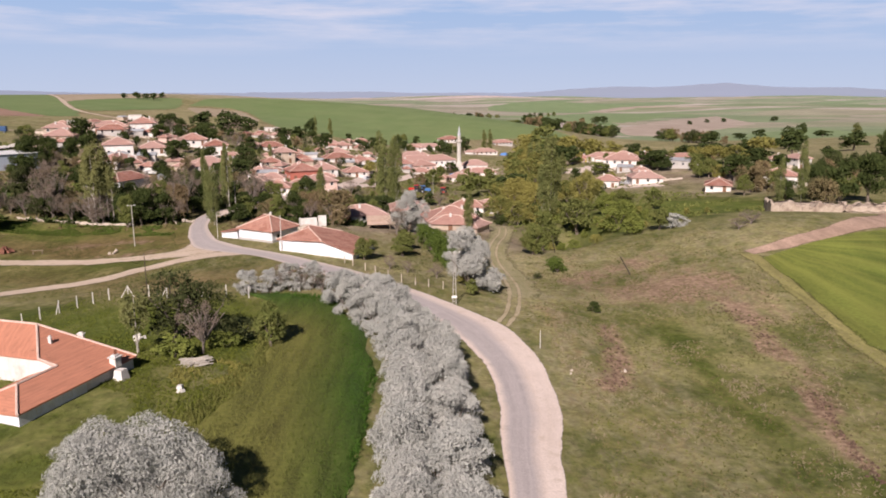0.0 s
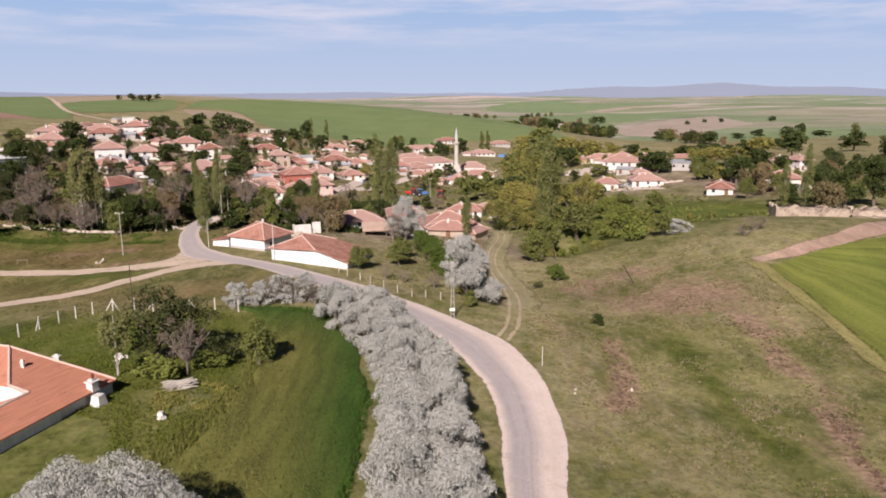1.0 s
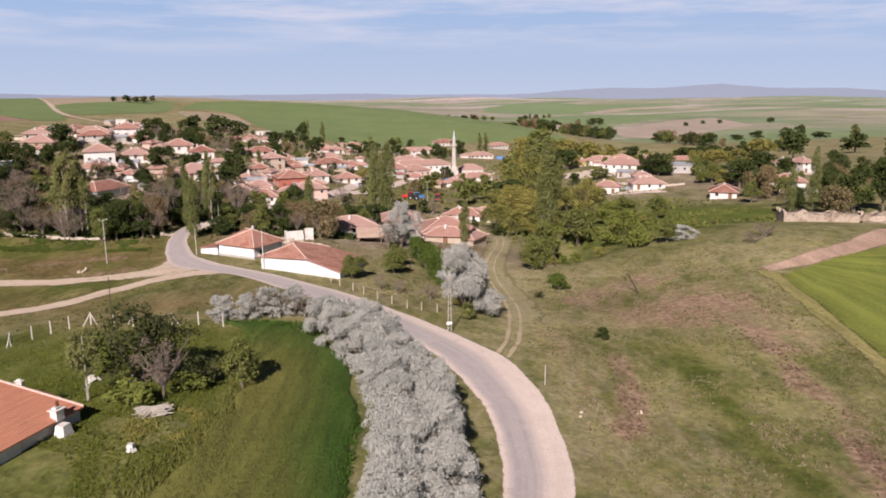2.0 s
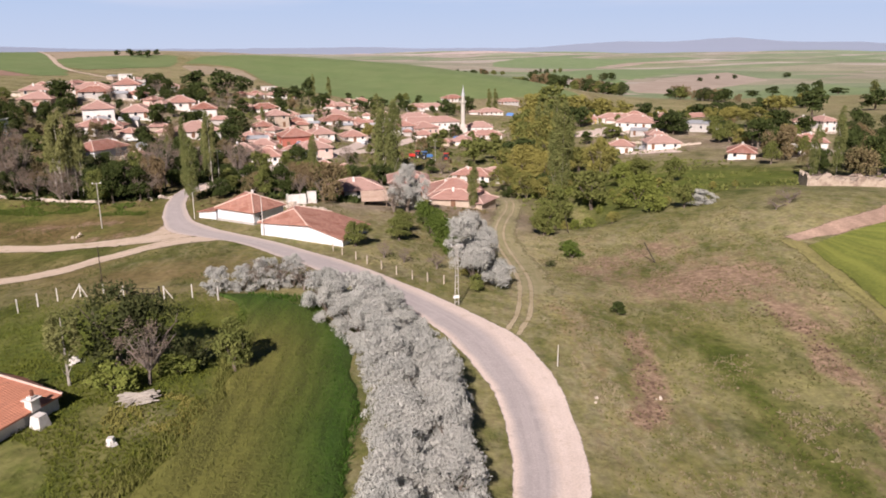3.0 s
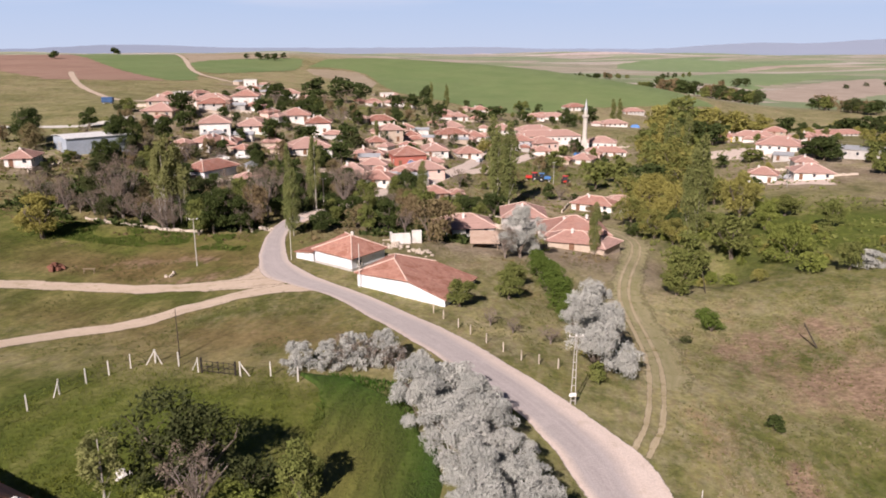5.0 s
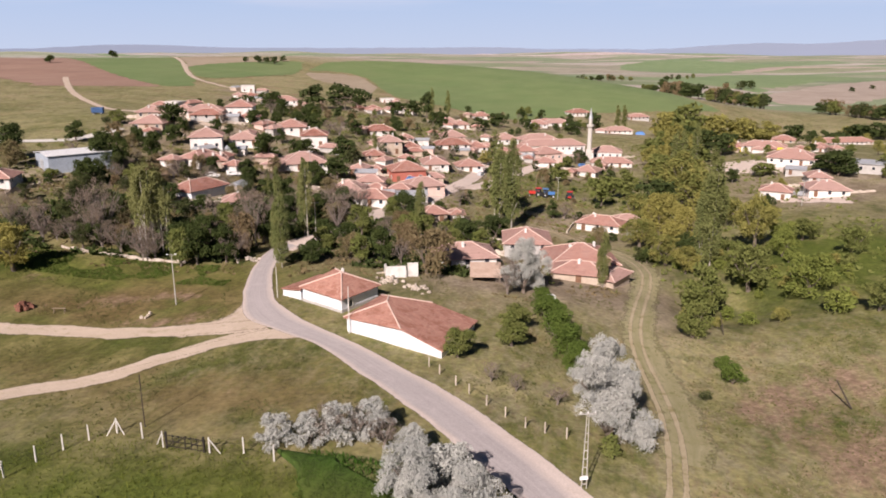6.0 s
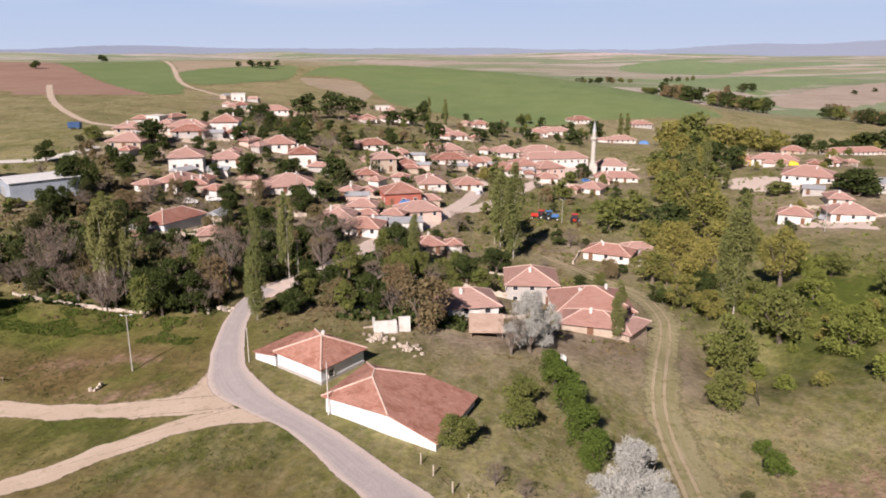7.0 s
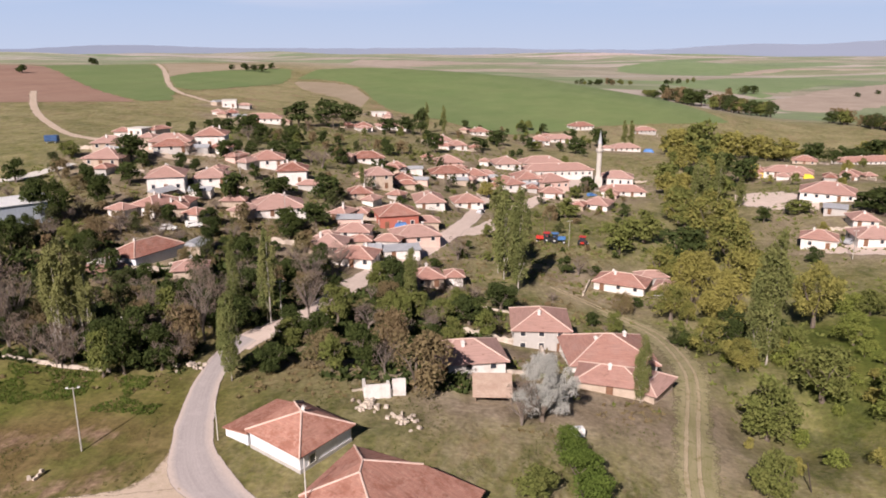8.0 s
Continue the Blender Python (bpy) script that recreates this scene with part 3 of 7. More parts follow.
build_ground()
ROAD_L = [(4.6, -60), (4.7, -15), (4.9, 24.7), (5.2, 44.7), (5.5, 64.5), (6.1, 75.7), (5, 88), (1.5, 98.5), (-2.9, 107), (-9.7, 115.1), (-21.8, 127.5), (-29.3, 134.5), (-36, 141.1), (-45.3, 146.6), (-51.8, 151.8), (-56.8, 162.5), (-60.6, 175), (-62.4, 186.5), (-61.6, 194.3)]
ROAD_R = [(8.6, -60), (8.7, -15), (8.9, 24.7), (9.7, 44.7), (10.9, 63.3), (12.6, 72.3), (13, 82.6), (12.1, 92.8), (9.8, 102.2), (6.5, 107.2), (0.5, 114.8), (-8.4, 124.2), (-14.3, 129.9), (-22.7, 136.2), (-29.4, 141.7), (-38.3, 148.1), (-46.9, 156.1), (-51.2, 162.9), (-56.3, 175.2), (-58.1, 184.5), (-57.6, 192.5)]
loft("road", ROAD_L, ROAD_R, ROADWAY, 0.14, "worn grey road with pale gravel margins", across=14, jitter=0.3)
_l, _r = resample(ROAD_L, 90)[0], resample(ROAD_R, 90)[0]
STREET = [(-59.7, 188.9), (-58.8, 193.7), (-56, 200.1), (-52.7, 208.4), (-52.1, 222.1), (-50.3, 238.4), (-47.6, 254.4), (-43.5, 265.7), (-39.4, 287.1), (-36.3, 315.2), (-36, 349.4), (-37, 365.2)]
ribbon("road", STREET, 5.4, GRAVEL, 0.13, "narrow pale village street", jitter=0.6)
ribbon("road", [(-39.4, 290.9), (-30.6, 305.9), (-22.1, 351.9), (-14.4, 379.2), (-3, 415.2), (0.7, 456.7)], 6.5, GRAVEL, 0.06, "pale village lane by the minaret", jitter=0.6)
ribbon("dirt_track", [(-45.3, 146.2), (-50.7, 141.3), (-56.1, 135.5), (-63.3, 127.7), (-71.4, 123.3), (-82, 111.1), (-89.8, 93.8)], 4.0, DIRT, 0.12, "beige dirt track forking off the road", jitter=0.5)
ribbon("dirt_track", [(-47.3, 148.3), (-57.1, 145.8), (-69.3, 143.8), (-80.5, 143.3), (-90.7, 141.1), (-112.4, 134.1), (-163.1, 145.8)], 4.2, DIRT, 0.135, "beige dirt track along the meadow", jitter=0.5)
loft("dirt_track", [(-58, 142.6), (-46, 146), (-47, 153), (-53.5, 166)], [(-66, 146.2), (-56.6, 149.2), (-54.4, 155), (-57.7, 168)], DIRT, 0.125, "bare earth where track and road meet", jitter=0.6)
loft("dirt_track", [(-61, 131.4), (-49, 139.6), (-37.5, 144.4)], [(-59, 136), (-46, 145.6), (-39.5, 147.5)], DIRT, 0.122, "bare earth where the fork meets the road", jitter=0.6)
ribbon("dirt_track", [(13.2, 122), (14.4, 134), (13.8, 146), (12.6, 156), (11.8, 166), (13.9, 184), (16.2, 199), (16.6, 212), (13.6, 234), (4, 250)], 6.2, DUST, 0.05, "pale trodden strip of the grass track", across=6, jitter=0.8)
for off in (-0.85, 0.85):
    ribbon("dirt_track", [(8.5 + off, 104), (11 + off, 113), (12.7 + off, 129), (12.5 + off, 142), (11.4 + off, 155), (11.3 + off, 167), (13.8 + off, 184), (16.1 + off, 198), (16.6 + off, 211), (14 + off, 233), (4 + off, 250), (-8 + off, 262)], 0.75, RUT, 0.09, "single wheel rut worn into the grass", across=3, jitter=0.15)
loft("yard", [(58.2, 370.2), (66.1, 353.5), (79.5, 342.8)], [(62.7, 392), (77.4, 383.1), (84.6, 360)], GRAVEL, 0.07, "pale trodden yard among the eastern houses", across=8, jitter=3.0, category="yard")
loft("yard", [(67, 295), (75, 291), (86, 287)], [(69, 303), (77, 304), (88, 302)], GRAVEL, 0.07, "pale trodden yard beside a parked car", across=8, jitter=2.5, category="yard")
loft("wheat_field", [(-27.6, 29.6), (-24.6, 55.1), (-22.2, 67.2), (-21, 81.9), (-23.6, 98.3), (-27, 108), (-30.5, 112.1)], [(-6.9, 29.7), (-7.1, 54.7), (-7.6, 70.1), (-8.6, 84.4), (-11.5, 96.6), (-15.8, 104.8), (-23.6, 111.7)], WHEAT, 0.42, "dense green wheat swaying in a sloping plot", across=24, jitter=1.4, category="field", skirt=0.5)
loft("crop_field", [(58.5, 133), (58.2, 119), (57, 104), (55.8, 90), (57, 70), (60.7, 39.2)], [(86.4, 142.5), (125, 156), (174.5, 162.6), (164.9, 118.9), (138.8, 74.3), (121.8, 33.1)], CROP, 0.16, "bright green young cereal field on the rise", across=34, jitter=0.6, category="field")
loft("field_verge", [(56.0, 138.2), (56.4, 132.8), (56.0, 119), (54.9, 104), (53.4, 90), (54.6, 70), (58.3, 39.3)], [(59.4, 134.6), (59.1, 132), (58.7, 119), (57.5, 104), (56.3, 90), (57.5, 70), (61.3, 39.2)], VERGE, 0.12, "yellow-green grass verge along the crop", across=5, jitter=0.7, category="verge")
loft("ploughed_strip", [(57.2, 139.4), (66.5, 141.2), (78, 147), (96, 164), (113.5, 186), (150, 205)], [(58.4, 135.6), (64.4, 135.8), (73.5, 138), (87, 144.2), (125, 158.5), (165, 173)], PLOUGHED, 0.14, "bare pinkish ploughed strip above the crop", across=14, jitter=0.9, category="field")
loft("hill_field", [(-257, 765), (-228, 785), (-193, 760), (-145, 647), (-114, 625), (-86, 612), (-55, 588), (-22, 616), (20, 668), (66, 706), (130, 762)], [(-265, 846), (-228, 913), (-165, 970), (-109, 1000), (-35, 1005), (24, 965), (60, 940), (105, 870), (137, 775)], HILL_CROP, 0.18, "wide green cereal field over the hill", step=8, across=30, jitter=6, category="field")
loft("hill_field", [(-289, 597), (-331, 671), (-333, 730), (-322, 779), (-296, 826)], [(-273, 591), (-262, 644), (-253, 718), (-262, 756), (-283, 826)], HILL_CROP, 0.16, "smaller green cereal field on the hillside", step=6, across=16, jitter=5, category="field")
loft("hill_field", [(-261, 503), (-325, 550), (-396, 621), (-470, 700), (-560, 800)], [(-253, 522), (-272, 564), (-301, 610), (-362, 714), (-430, 810)], HILL_CROP, 0.16, "green cereal field beside a farm track", step=6, across=16, jitter=4, category="field")
loft("bare_field", [(-309, 445), (-450, 540), (-600, 680), (-800, 900)], [(-262, 500), (-325, 552), (-398, 623), (-560, 798)], RED_SOIL, 0.12, "reddish bare soil on the hillside", step=6, across=16, jitter=8, category="field")
loft("fallow_field", [(-312, 632), (-345, 690), (-390, 765), (-430, 830)], [(-326, 662), (-331, 715), (-320, 785), (-297, 836)], FALLOW, 0.14, "pale fallow field on the ridge", step=6, across=12, jitter=4, category="field")
loft("fallow_field", [(-247, 730), (-223, 692), (-185, 663), (-157, 626)], [(-250, 748), (-232, 765), (-205, 770), (-170, 700)], FALLOW, 0.14, "pale fallow wedge beside the green field", step=6, across=10, jitter=8, category="field")
# far crop and bare soil, softened with the haze of distance in their colour
FAR_GREEN = make_crop("far_crop", (0.17, 0.245, 0.105), (0.225, 0.28, 0.14), 0.3, 0.004, 0.1, even=1.0)
FAR_BARE = make_crop("far_bare", (0.34, 0.275, 0.225), (0.42, 0.345, 0.285), 0.3, 0.004, 0.1, even=1.0)
loft("far_field", [(140, 2438), (297, 2258), (501, 2380), (700, 2500)], [(158, 2730), (356, 2995), (636, 3005), (900, 3000)], FAR_GREEN, 1.5, "distant green crop field in the valley", step=30, across=12, jitter=60, category="field", skirt=2.3)
loft("far_field", [(279, 1154), (327, 1125), (423, 1185), (560, 1330)], [(281, 1256), (380, 1390), (427, 1480), (626, 1725)], FAR_BARE, 0.8, "distant bare brownish field in the valley", step=15, across=16, jitter=25, category="field", skirt=1.6)
loft("far_field", [(285, 1290), (380, 1430), (440, 1560), (640, 1830)], [(120, 1720), (250, 1800), (380, 1950), (600, 2200)], FAR_GREEN, 0.9, "distant green meadow in the valley", step=20, across=16, jitter=50, category="field", skirt=1.7)
loft("far_field", [(290, 900), (330, 880), (420, 860), (560, 900)], [(285, 1090), (330, 1060), (430, 1100), (600, 1200)], FAR_GREEN, 0.7, "distant green crop below the bare field", step=12, across=16, jitter=25, category="field", skirt=1.5)
ribbon("far_field", [(469, 2374), (659, 2510), (809, 2487), (968, 2631)], 70, FAR_BARE, 2.0, "distant pale strip of bare earth", step=20, jitter=30, category="field", skirt=2.8)
loft("far_field", [(-900, 2900), (-500, 2800), (-150, 2850)], [(-900, 3250), (-450, 3200), (-100, 3150)], FAR_BARE, 3.0, "distant bare brownish field on a rise", step=30, across=10, jitter=80, category="field", skirt=3.8)
ribbon("dirt_track", [(-430, 822), (-362, 714), (-301, 610), (-269, 567), (-228, 533)], 4.5, DIRT, 0.3, "pale farm track climbing the hill", step=4, jitter=2)
ribbon("dirt_track", [(-335.3, 506.9), (-291.8, 448.8), (-251.4, 401.1), (-187.4, 339.5), (-144.5, 312.8), (-126.9, 307.1)], 4, DIRT, 0.25, "pale farm track into the upper village", step=3, jitter=1)
ribbon("dirt_track", [(-188.1, 258.1), (-167.7, 270.2), (-164.2, 279.8), (-161.5, 293.7)], 5, CONCRETE, 0.12, "pale concrete yard strip above the shed", step=2, jitter=0.6)
loft("pale_cliffs", [(-500, 3950), (0, 4080), (500, 4050), (950, 3900)], [(-500, 4060), (0, 4230), (500, 4200), (950, 4010)], rough_mat("pink_earth", (0.43, 0.335, 0.305), (0.52, 0.42, 0.385), 0.004, bump=0.0), 3.0, "pale pink bare earth near the horizon", step=30, across=6, jitter=30, category="field", skirt=4.0)


# ---- building tools ----
def box(bm, size, at=(0, 0, 0), turn=0.0, taper=1.0):
    """A box that stands on at; taper narrows its top."""
    m = Matrix.Translation(at) @ Matrix.Rotation(turn, 4, "Z")
    sx, sy, sz = size[0] / 2, size[1] / 2, size[2]
    lo = [bm.verts.new(m @ Vector((x * sx, y * sy, 0))) for x, y in ((-1, -1), (1, -1), (1, 1), (-1, 1))]
    hi = [bm.verts.new(m @ Vector((x * sx * taper, y * sy * taper, sz))) for x, y in ((-1, -1), (1, -1), (1, 1), (-1, 1))]
    bm.faces.new(lo[::-1]), bm.faces.new(hi)
    for i in range(4):
        bm.faces.new((lo[i], lo[(i + 1) % 4], hi[(i + 1) % 4], hi[i]))


def tube(bm, a, b, ra, rb, n=6):
    """A tapered stick from a to b."""
    a, b = Vector(a), Vector(b)
    q = (b - a).to_track_quat("Z", "Y")
    rings = []
    for c, r in ((a, ra), (b, rb)):
        rings.append([bm.verts.new(c + q @ Vector((r * math.cos(k * math.tau / n), r * math.sin(k * math.tau / n), 0))) for k in range(n)])
    for k in range(n):
        bm.faces.new((rings[0][k], rings[0][(k + 1) % n], rings[1][(k + 1) % n], rings[1][k]))
    bm.faces.new(rings[0][::-1]), bm.faces.new(rings[1])


def as_mesh(name, bm, mat):
    me = bpy.data.meshes.new(name)
    bm.to_mesh(me)
    bm.free()
    me.materials.append(mat)
    return me


def part(name, data, mat, parent, label="", m=None):
    """One mesh object under a thing or a part; data is a bmesh or a shared mesh."""
    ob = new(name, data if isinstance(data, bpy.types.Mesh) else as_mesh(name, data, mat))
    ob.parent = parent
    if m is not None:
        ob.matrix_basis = m
    return tagged(ob, label) if label else ob


def thing(name, x, y, rot=0, label="", category="", group="", dz=0.0, scale=(1, 1, 1)):
    """An Empty on the land that carries the parts of one thing."""
    ob = new(name)
    ob.empty_display_size = 0.3
    ob.location, ob.rotation_euler, ob.scale = (x, y, float(ground(x, y)) + dz), (0, 0, radians(rot)), scale
    return tagged(ob, label, category, group)


def boxes(*rows):
    bm = bmesh.new()
    for size, at in rows:
        box(bm, size, at)
    return bm


# ---- houses ----
def window_meshes():
    bm = bmesh.new()
    rings = [[bm.verts.new((sx * w, y, z)) for sx, z in ((-1, lo), (1, lo), (1, hi), (-1, hi))] for y, w, lo, hi in ((-0.05, 0.62, -0.1, 1.3), (-0.05, 0.47, 0.05, 1.15), (0.05, 0.47, 0.05, 1.15), (0.05, 0.62, -0.1, 1.3))]
    for r, q in zip(rings, rings[1:] + rings[:1]):
        for i in range(4):
            bm.faces.new((r[i], r[(i + 1) % 4], q[(i + 1) % 4], q[i]))
    bmesh.ops.recalc_face_normals(bm, faces=bm.faces[:])
    return as_mesh("window", bm, FRAME), as_mesh("pane", boxes(((0.95, 0.03, 1.12), (0, 0, 0.04))), PANE)


WINDOW, WINDOW_PANE = window_meshes()
DOOR_MESH = as_mesh("door", boxes(((0.95, 0.08, 2.0), (0, 0, 0)), ((1.15, 0.12, 0.1), (0, 0, 2.0)), ((0.08, 0.12, 2.0), (-0.53, 0, 0)), ((0.08, 0.12, 2.0), (0.53, 0, 0))), DOOR)


def chimney_mesh():
    bm = bmesh.new()
    box(bm, (0.55, 0.55, 1.2), (0, 0, 0), 0, 0.92)
    box(bm, (0.72, 0.72, 0.12), (0, 0, 1.2))
    box(bm, (0.34, 0.34, 0.25), (0, 0, 1.32))
    return as_mesh("chimney", bm, PLASTER["w"])


CHIMNEY = chimney_mesh()


def hip_roof(w, d, h, rise, over=0.45, gable=False):
    """Verts, faces and uvs of a hip roof over a plan of w by d, with thickness."""
    W, D = w / 2 + over, d / 2 + over
    z0, z1 = h - 0.12, h + rise
    if w >= d:
        r = 0 if w - d < 0.4 else (w - d) / 2
        r = W - 0.02 if gable else max(r, 0.25)
        ridge = [Vector((-r, 0, z1)), Vector((r, 0, z1))]
    else:
        r = max((d - w) / 2, 0.25)
        r = D - 0.02 if gable else r
        ridge = [Vector((0, -r, z1)), Vector((0, r, z1))]
    e = [Vector((-W, -D, z0)), Vector((W, -D, z0)), Vector((W, D, z0)), Vector((-W, D, z0))]
    low = [v - Vector((0, 0, 0.14)) for v in e]
    a, b = 4, 5
    verts = e + ridge + low
    faces = [(0, 1, b, a), (1, 2, b), (2, 3, a, b), (3, 0, a)] if w >= d else [(0, 1, a), (1, 2, b, a), (2, 3, b), (3, 0, a, b)]
    faces += [(6 + i, 6 + (i + 1) % 4, (i + 1) % 4, i) for i in range(4)] + [(9, 8, 7, 6)]
    uvs = []
    for f in faces:
        p, q = verts[f[0]], verts[f[1]]
        ax = (q - p).normalized()
        up = (ax.cross(Vector((0, 0, 1)))).normalized() * -1
        for v in f:
            r_ = verts[v] - p
            uvs.append((r_.dot(ax), math.hypot(r_.dot(up), r_.z)))
    hips = [(e[0], ridge[0]), (e[3], ridge[0] if w >= d else ridge[1]), (e[1], ridge[1] if w >= d else ridge[0]), (e[2], ridge[1]), (ridge[0], ridge[1])]
    return verts, faces, uvs, hips


WALL_WORDS = {"w": "white plastered", "p": "pink plastered", "g": "grey rendered", "s": "bare adobe-walled", "r": "red painted", "b": "pale blue washed"}


def roofed(root, w, d, h, rise, tile, gable=False, over=0.45, caps=True, m=None):
    verts, faces, uvs, hips = hip_roof(w, d, h, rise, over, gable)
    roof = part("roof", mesh_from("roof", verts, faces, tile, uvs), None, root, "red clay tile roof", m)
    if caps:
        for a, b in hips[4:] if gable else hips:
            bm = bmesh.new()
            tube(bm, a + Vector((0, 0, 0.03)), b + Vector((0, 0, 0.03)), 0.13, 0.13, 6)
            part("ridge_cap", bm, RIDGE, roof)
    return roof


PLOTS = []


def house(x, y, rot, w, d, h, wall="w", top="t", bare=False):
    w, d, h = w * 1.1, d * 1.12, h - 0.2
    PLOTS.append((x, y, math.hypot(w, d) / 2 + 0.8))
    two = h > 4.0
    floors = "two-storey" if two else "single-storey"
    cover = {"t": "red tiled hip roof", "m": "grey sheet roof", "f": "flat concrete roof"}[top]
    label = f"{floors} {WALL_WORDS[wall]} village house with a {cover}" if not bare else f"small {WALL_WORDS[wall]} outbuilding with a {cover.replace('hip ', '')}"
    root = thing("outbuilding" if bare else "house", x, y, rot, label, "outbuilding" if bare else "house", "outbuildings" if bare else "village houses")
    rnd = random.Random(int(x * 7 + y * 13))
    part("wall", boxes(((w, d, h + 1.5), (0, 0, -1.5)), ((w + 0.1, d + 0.1, 1.9), (0, 0, -1.5))), PLASTER[wall], root)
    if top == "t":
        rise = 0.21 * min(w, d) + 0.25
        roofed(root, w, d, h, rise, TILE, over=0.6)
        for k in range(0 if bare else rnd.choice((1, 1, 2))):
            part("chimney", CHIMNEY, None, root, m=pose(rnd.uniform(-0.25, 0.25) * w, rnd.uniform(-0.2, 0.25) * d, h + rise * 0.45))
    elif top == "m":
        bm = bmesh.new()
        v = [bm.verts.new(p) for p in ((-w / 2 - 0.4, -d / 2 - 0.4, h - 0.1), (w / 2 + 0.4, -d / 2 - 0.4, h - 0.1), (w / 2 + 0.4, 0, h + 0.9), (-w / 2 - 0.4, 0, h + 0.9), (w / 2 + 0.4, d / 2 + 0.4, h - 0.1), (-w / 2 - 0.4, d / 2 + 0.4, h - 0.1))]
        bm.faces.new((v[0], v[1], v[2], v[3])), bm.faces.new((v[3], v[2], v[4], v[5])), bm.faces.new((v[0], v[3], v[5])), bm.faces.new((v[1], v[4], v[2])), bm.faces.new((v[0], v[5], v[4], v[1]))
        part("roof", bm, GREY_METAL, root, "grey sheet metal roof")
    else:
        part("roof", boxes(((w + 0.5, d + 0.5, 0.22), (0, 0, h))), CONCRETE, root, "flat concrete slab roof")
    if bare:
        return root
    for storey in range(2 if two else 1):
        z = 0.95 + storey * 2.5
        n = max(2, int(w / 3.2))
        skip = rnd.randrange(n) if storey == 0 else -1
        for i in range(n):
            px = -w / 2 + w * (i + 0.5) / n
            if i == skip:
                part("door", DOOR_MESH, None, root, m=pose(px, -d / 2 - 0.06, 0.02))
            elif z + 1.3 < h:
                win = part("window", WINDOW, None, root, m=pose(px, -d / 2 - 0.03, z))
                part("pane", WINDOW_PANE, None, win)
        for side in (-1, 1):
            for i in range(max(1, int(d / 4))):
                if z + 1.3 < h:
                    py = -d / 2 + d * (i + 0.5) / max(1, int(d / 4))
                    win = part("window", WINDOW, None, root, m=pose(side * (w / 2 + 0.03), py, z, 0, 0, 90 * side))
                    part("pane", WINDOW_PANE, None, win)
    return root


house(-21.8, 193.8, 18, 11.0, 8.0, 2.6, "w", "t")
house(9.5, 267.3, -17, 11.5, 7.0, 2.6, "w", "t")
house(-37.3, 243.1, 23, 6.2, 6.0, 2.5, "s", "t")
house(-55.6, 248.0, 0, 9.0, 7.0, 2.8, "w", "t")
house(-64.5, 254.8, 8, 8.0, 8.0, 2.6, "s", "t")
house(-62.0, 270.2, 6, 7.6, 6.0, 2.6, "w", "t")
house(-47.4, 261.3, 21, 8.2, 6.0, 2.5, "w", "m")
house(-46.7, 276.4, 25, 11.1, 8.0, 2.8, "p", "t")
house(-54.9, 289.4, 25, 10.2, 9.0, 4.2, "r", "t")
house(-51.5, 324.5, 17, 8.5, 12.0, 2.8, "w", "t")
house(-40.1, 338.2, 19, 9.1, 8.0, 2.6, "w", "t")
PLOTS.append((-97.6, 226.6, 9.5))
house(-84.0, 220.6, 22, 6.0, 5.0, 2.3, "s", "t")
house(-113.6, 259.8, -10, 6.6, 10.0, 3.0, "w", "t")
house(-109.3, 261.4, 21, 6.0, 6.0, 2.4, "s", "t")
house(-121.8, 281.0, 23, 9.2, 10.0, 4.6, "w", "t")
house(-113.6, 292.9, 19, 9.0, 8.0, 2.6, "w", "t")
house(-141.4, 320.4, 18, 12.3, 8.0, 3.0, "w", "t")
house(-138.6, 316.4, 17, 10.7, 7.0, 2.6, "g", "t")
house(-131.9, 331.6, 17, 9.3, 10.0, 4.4, "w", "t")
house(-149.7, 295.8, 7, 10.2, 10.0, 3.0, "s", "t")
house(-160.3, 313.8, 17, 9.1, 7.0, 2.8, "s", "t")
house(-164.7, 340.0, -12, 5.9, 5.0, 3.2, "w", "f")
house(-213.7, 524.0, 21, 7.8, 8.0, 4.5, "w", "f")
house(-192.5, 479.9, 23, 6.5, 8.0, 2.8, "w", "t")
house(-170.4, 470.0, 18, 18.8, 9.0, 2.8, "w", "t")
house(-107.7, 323.1, 20, 10.0, 9.0, 3.0, "w", "t")
house(-94.8, 312.4, 17, 8.4, 9.0, 4.6, "w", "t")
house(-87.6, 279.2, 26, 13.2, 11.0, 2.5, "w", "t")
house(-69.7, 284.9, -13, 4.8, 6.0, 2.5, "s", "t")
house(-86.9, 377.0, 21, 12.2, 8.0, 2.7, "w", "t")
house(-71.9, 335.8, 23, 8.0, 9.0, 5.2, "s", "t")
house(-73.5, 373.0, 19, 6.0, 6.0, 2.5, "w", "t")
house(-72.1, 312.6, 18, 6.4, 7.0, 2.5, "s", "t")
house(-66.7, 351.5, 18, 6.7, 8.0, 2.6, "s", "t")
house(-121.4, 499.0, 22, 9.0, 8.0, 2.7, "w", "t")
house(-134.4, 589.1, 21, 8.7, 8.0, 3.0, "w", "f")
house(-114.5, 527.7, 20, 11.5, 8.0, 2.6, "w", "t")
house(-73.0, 482.3, 18, 9.3, 9.0, 2.8, "w", "t")
house(-62.5, 466.4, 22, 8.2, 9.0, 2.8, "w", "t")
house(-57.4, 406.9, 18, 10.1, 10.0, 2.8, "p", "t")
house(-53.9, 383.6, 18, 13.5, 9.0, 2.7, "w", "t")
house(-43.8, 389.4, 18, 8.9, 9.0, 2.7, "w", "t")
house(-62.3, 571.9, 20, 10.6, 9.0, 2.8, "w", "t")
house(-33.7, 430.7, 18, 10.8, 11.0, 2.8, "w", "t")
house(-18.0, 452.8, 20, 17.9, 10.0, 2.7, "w", "t")
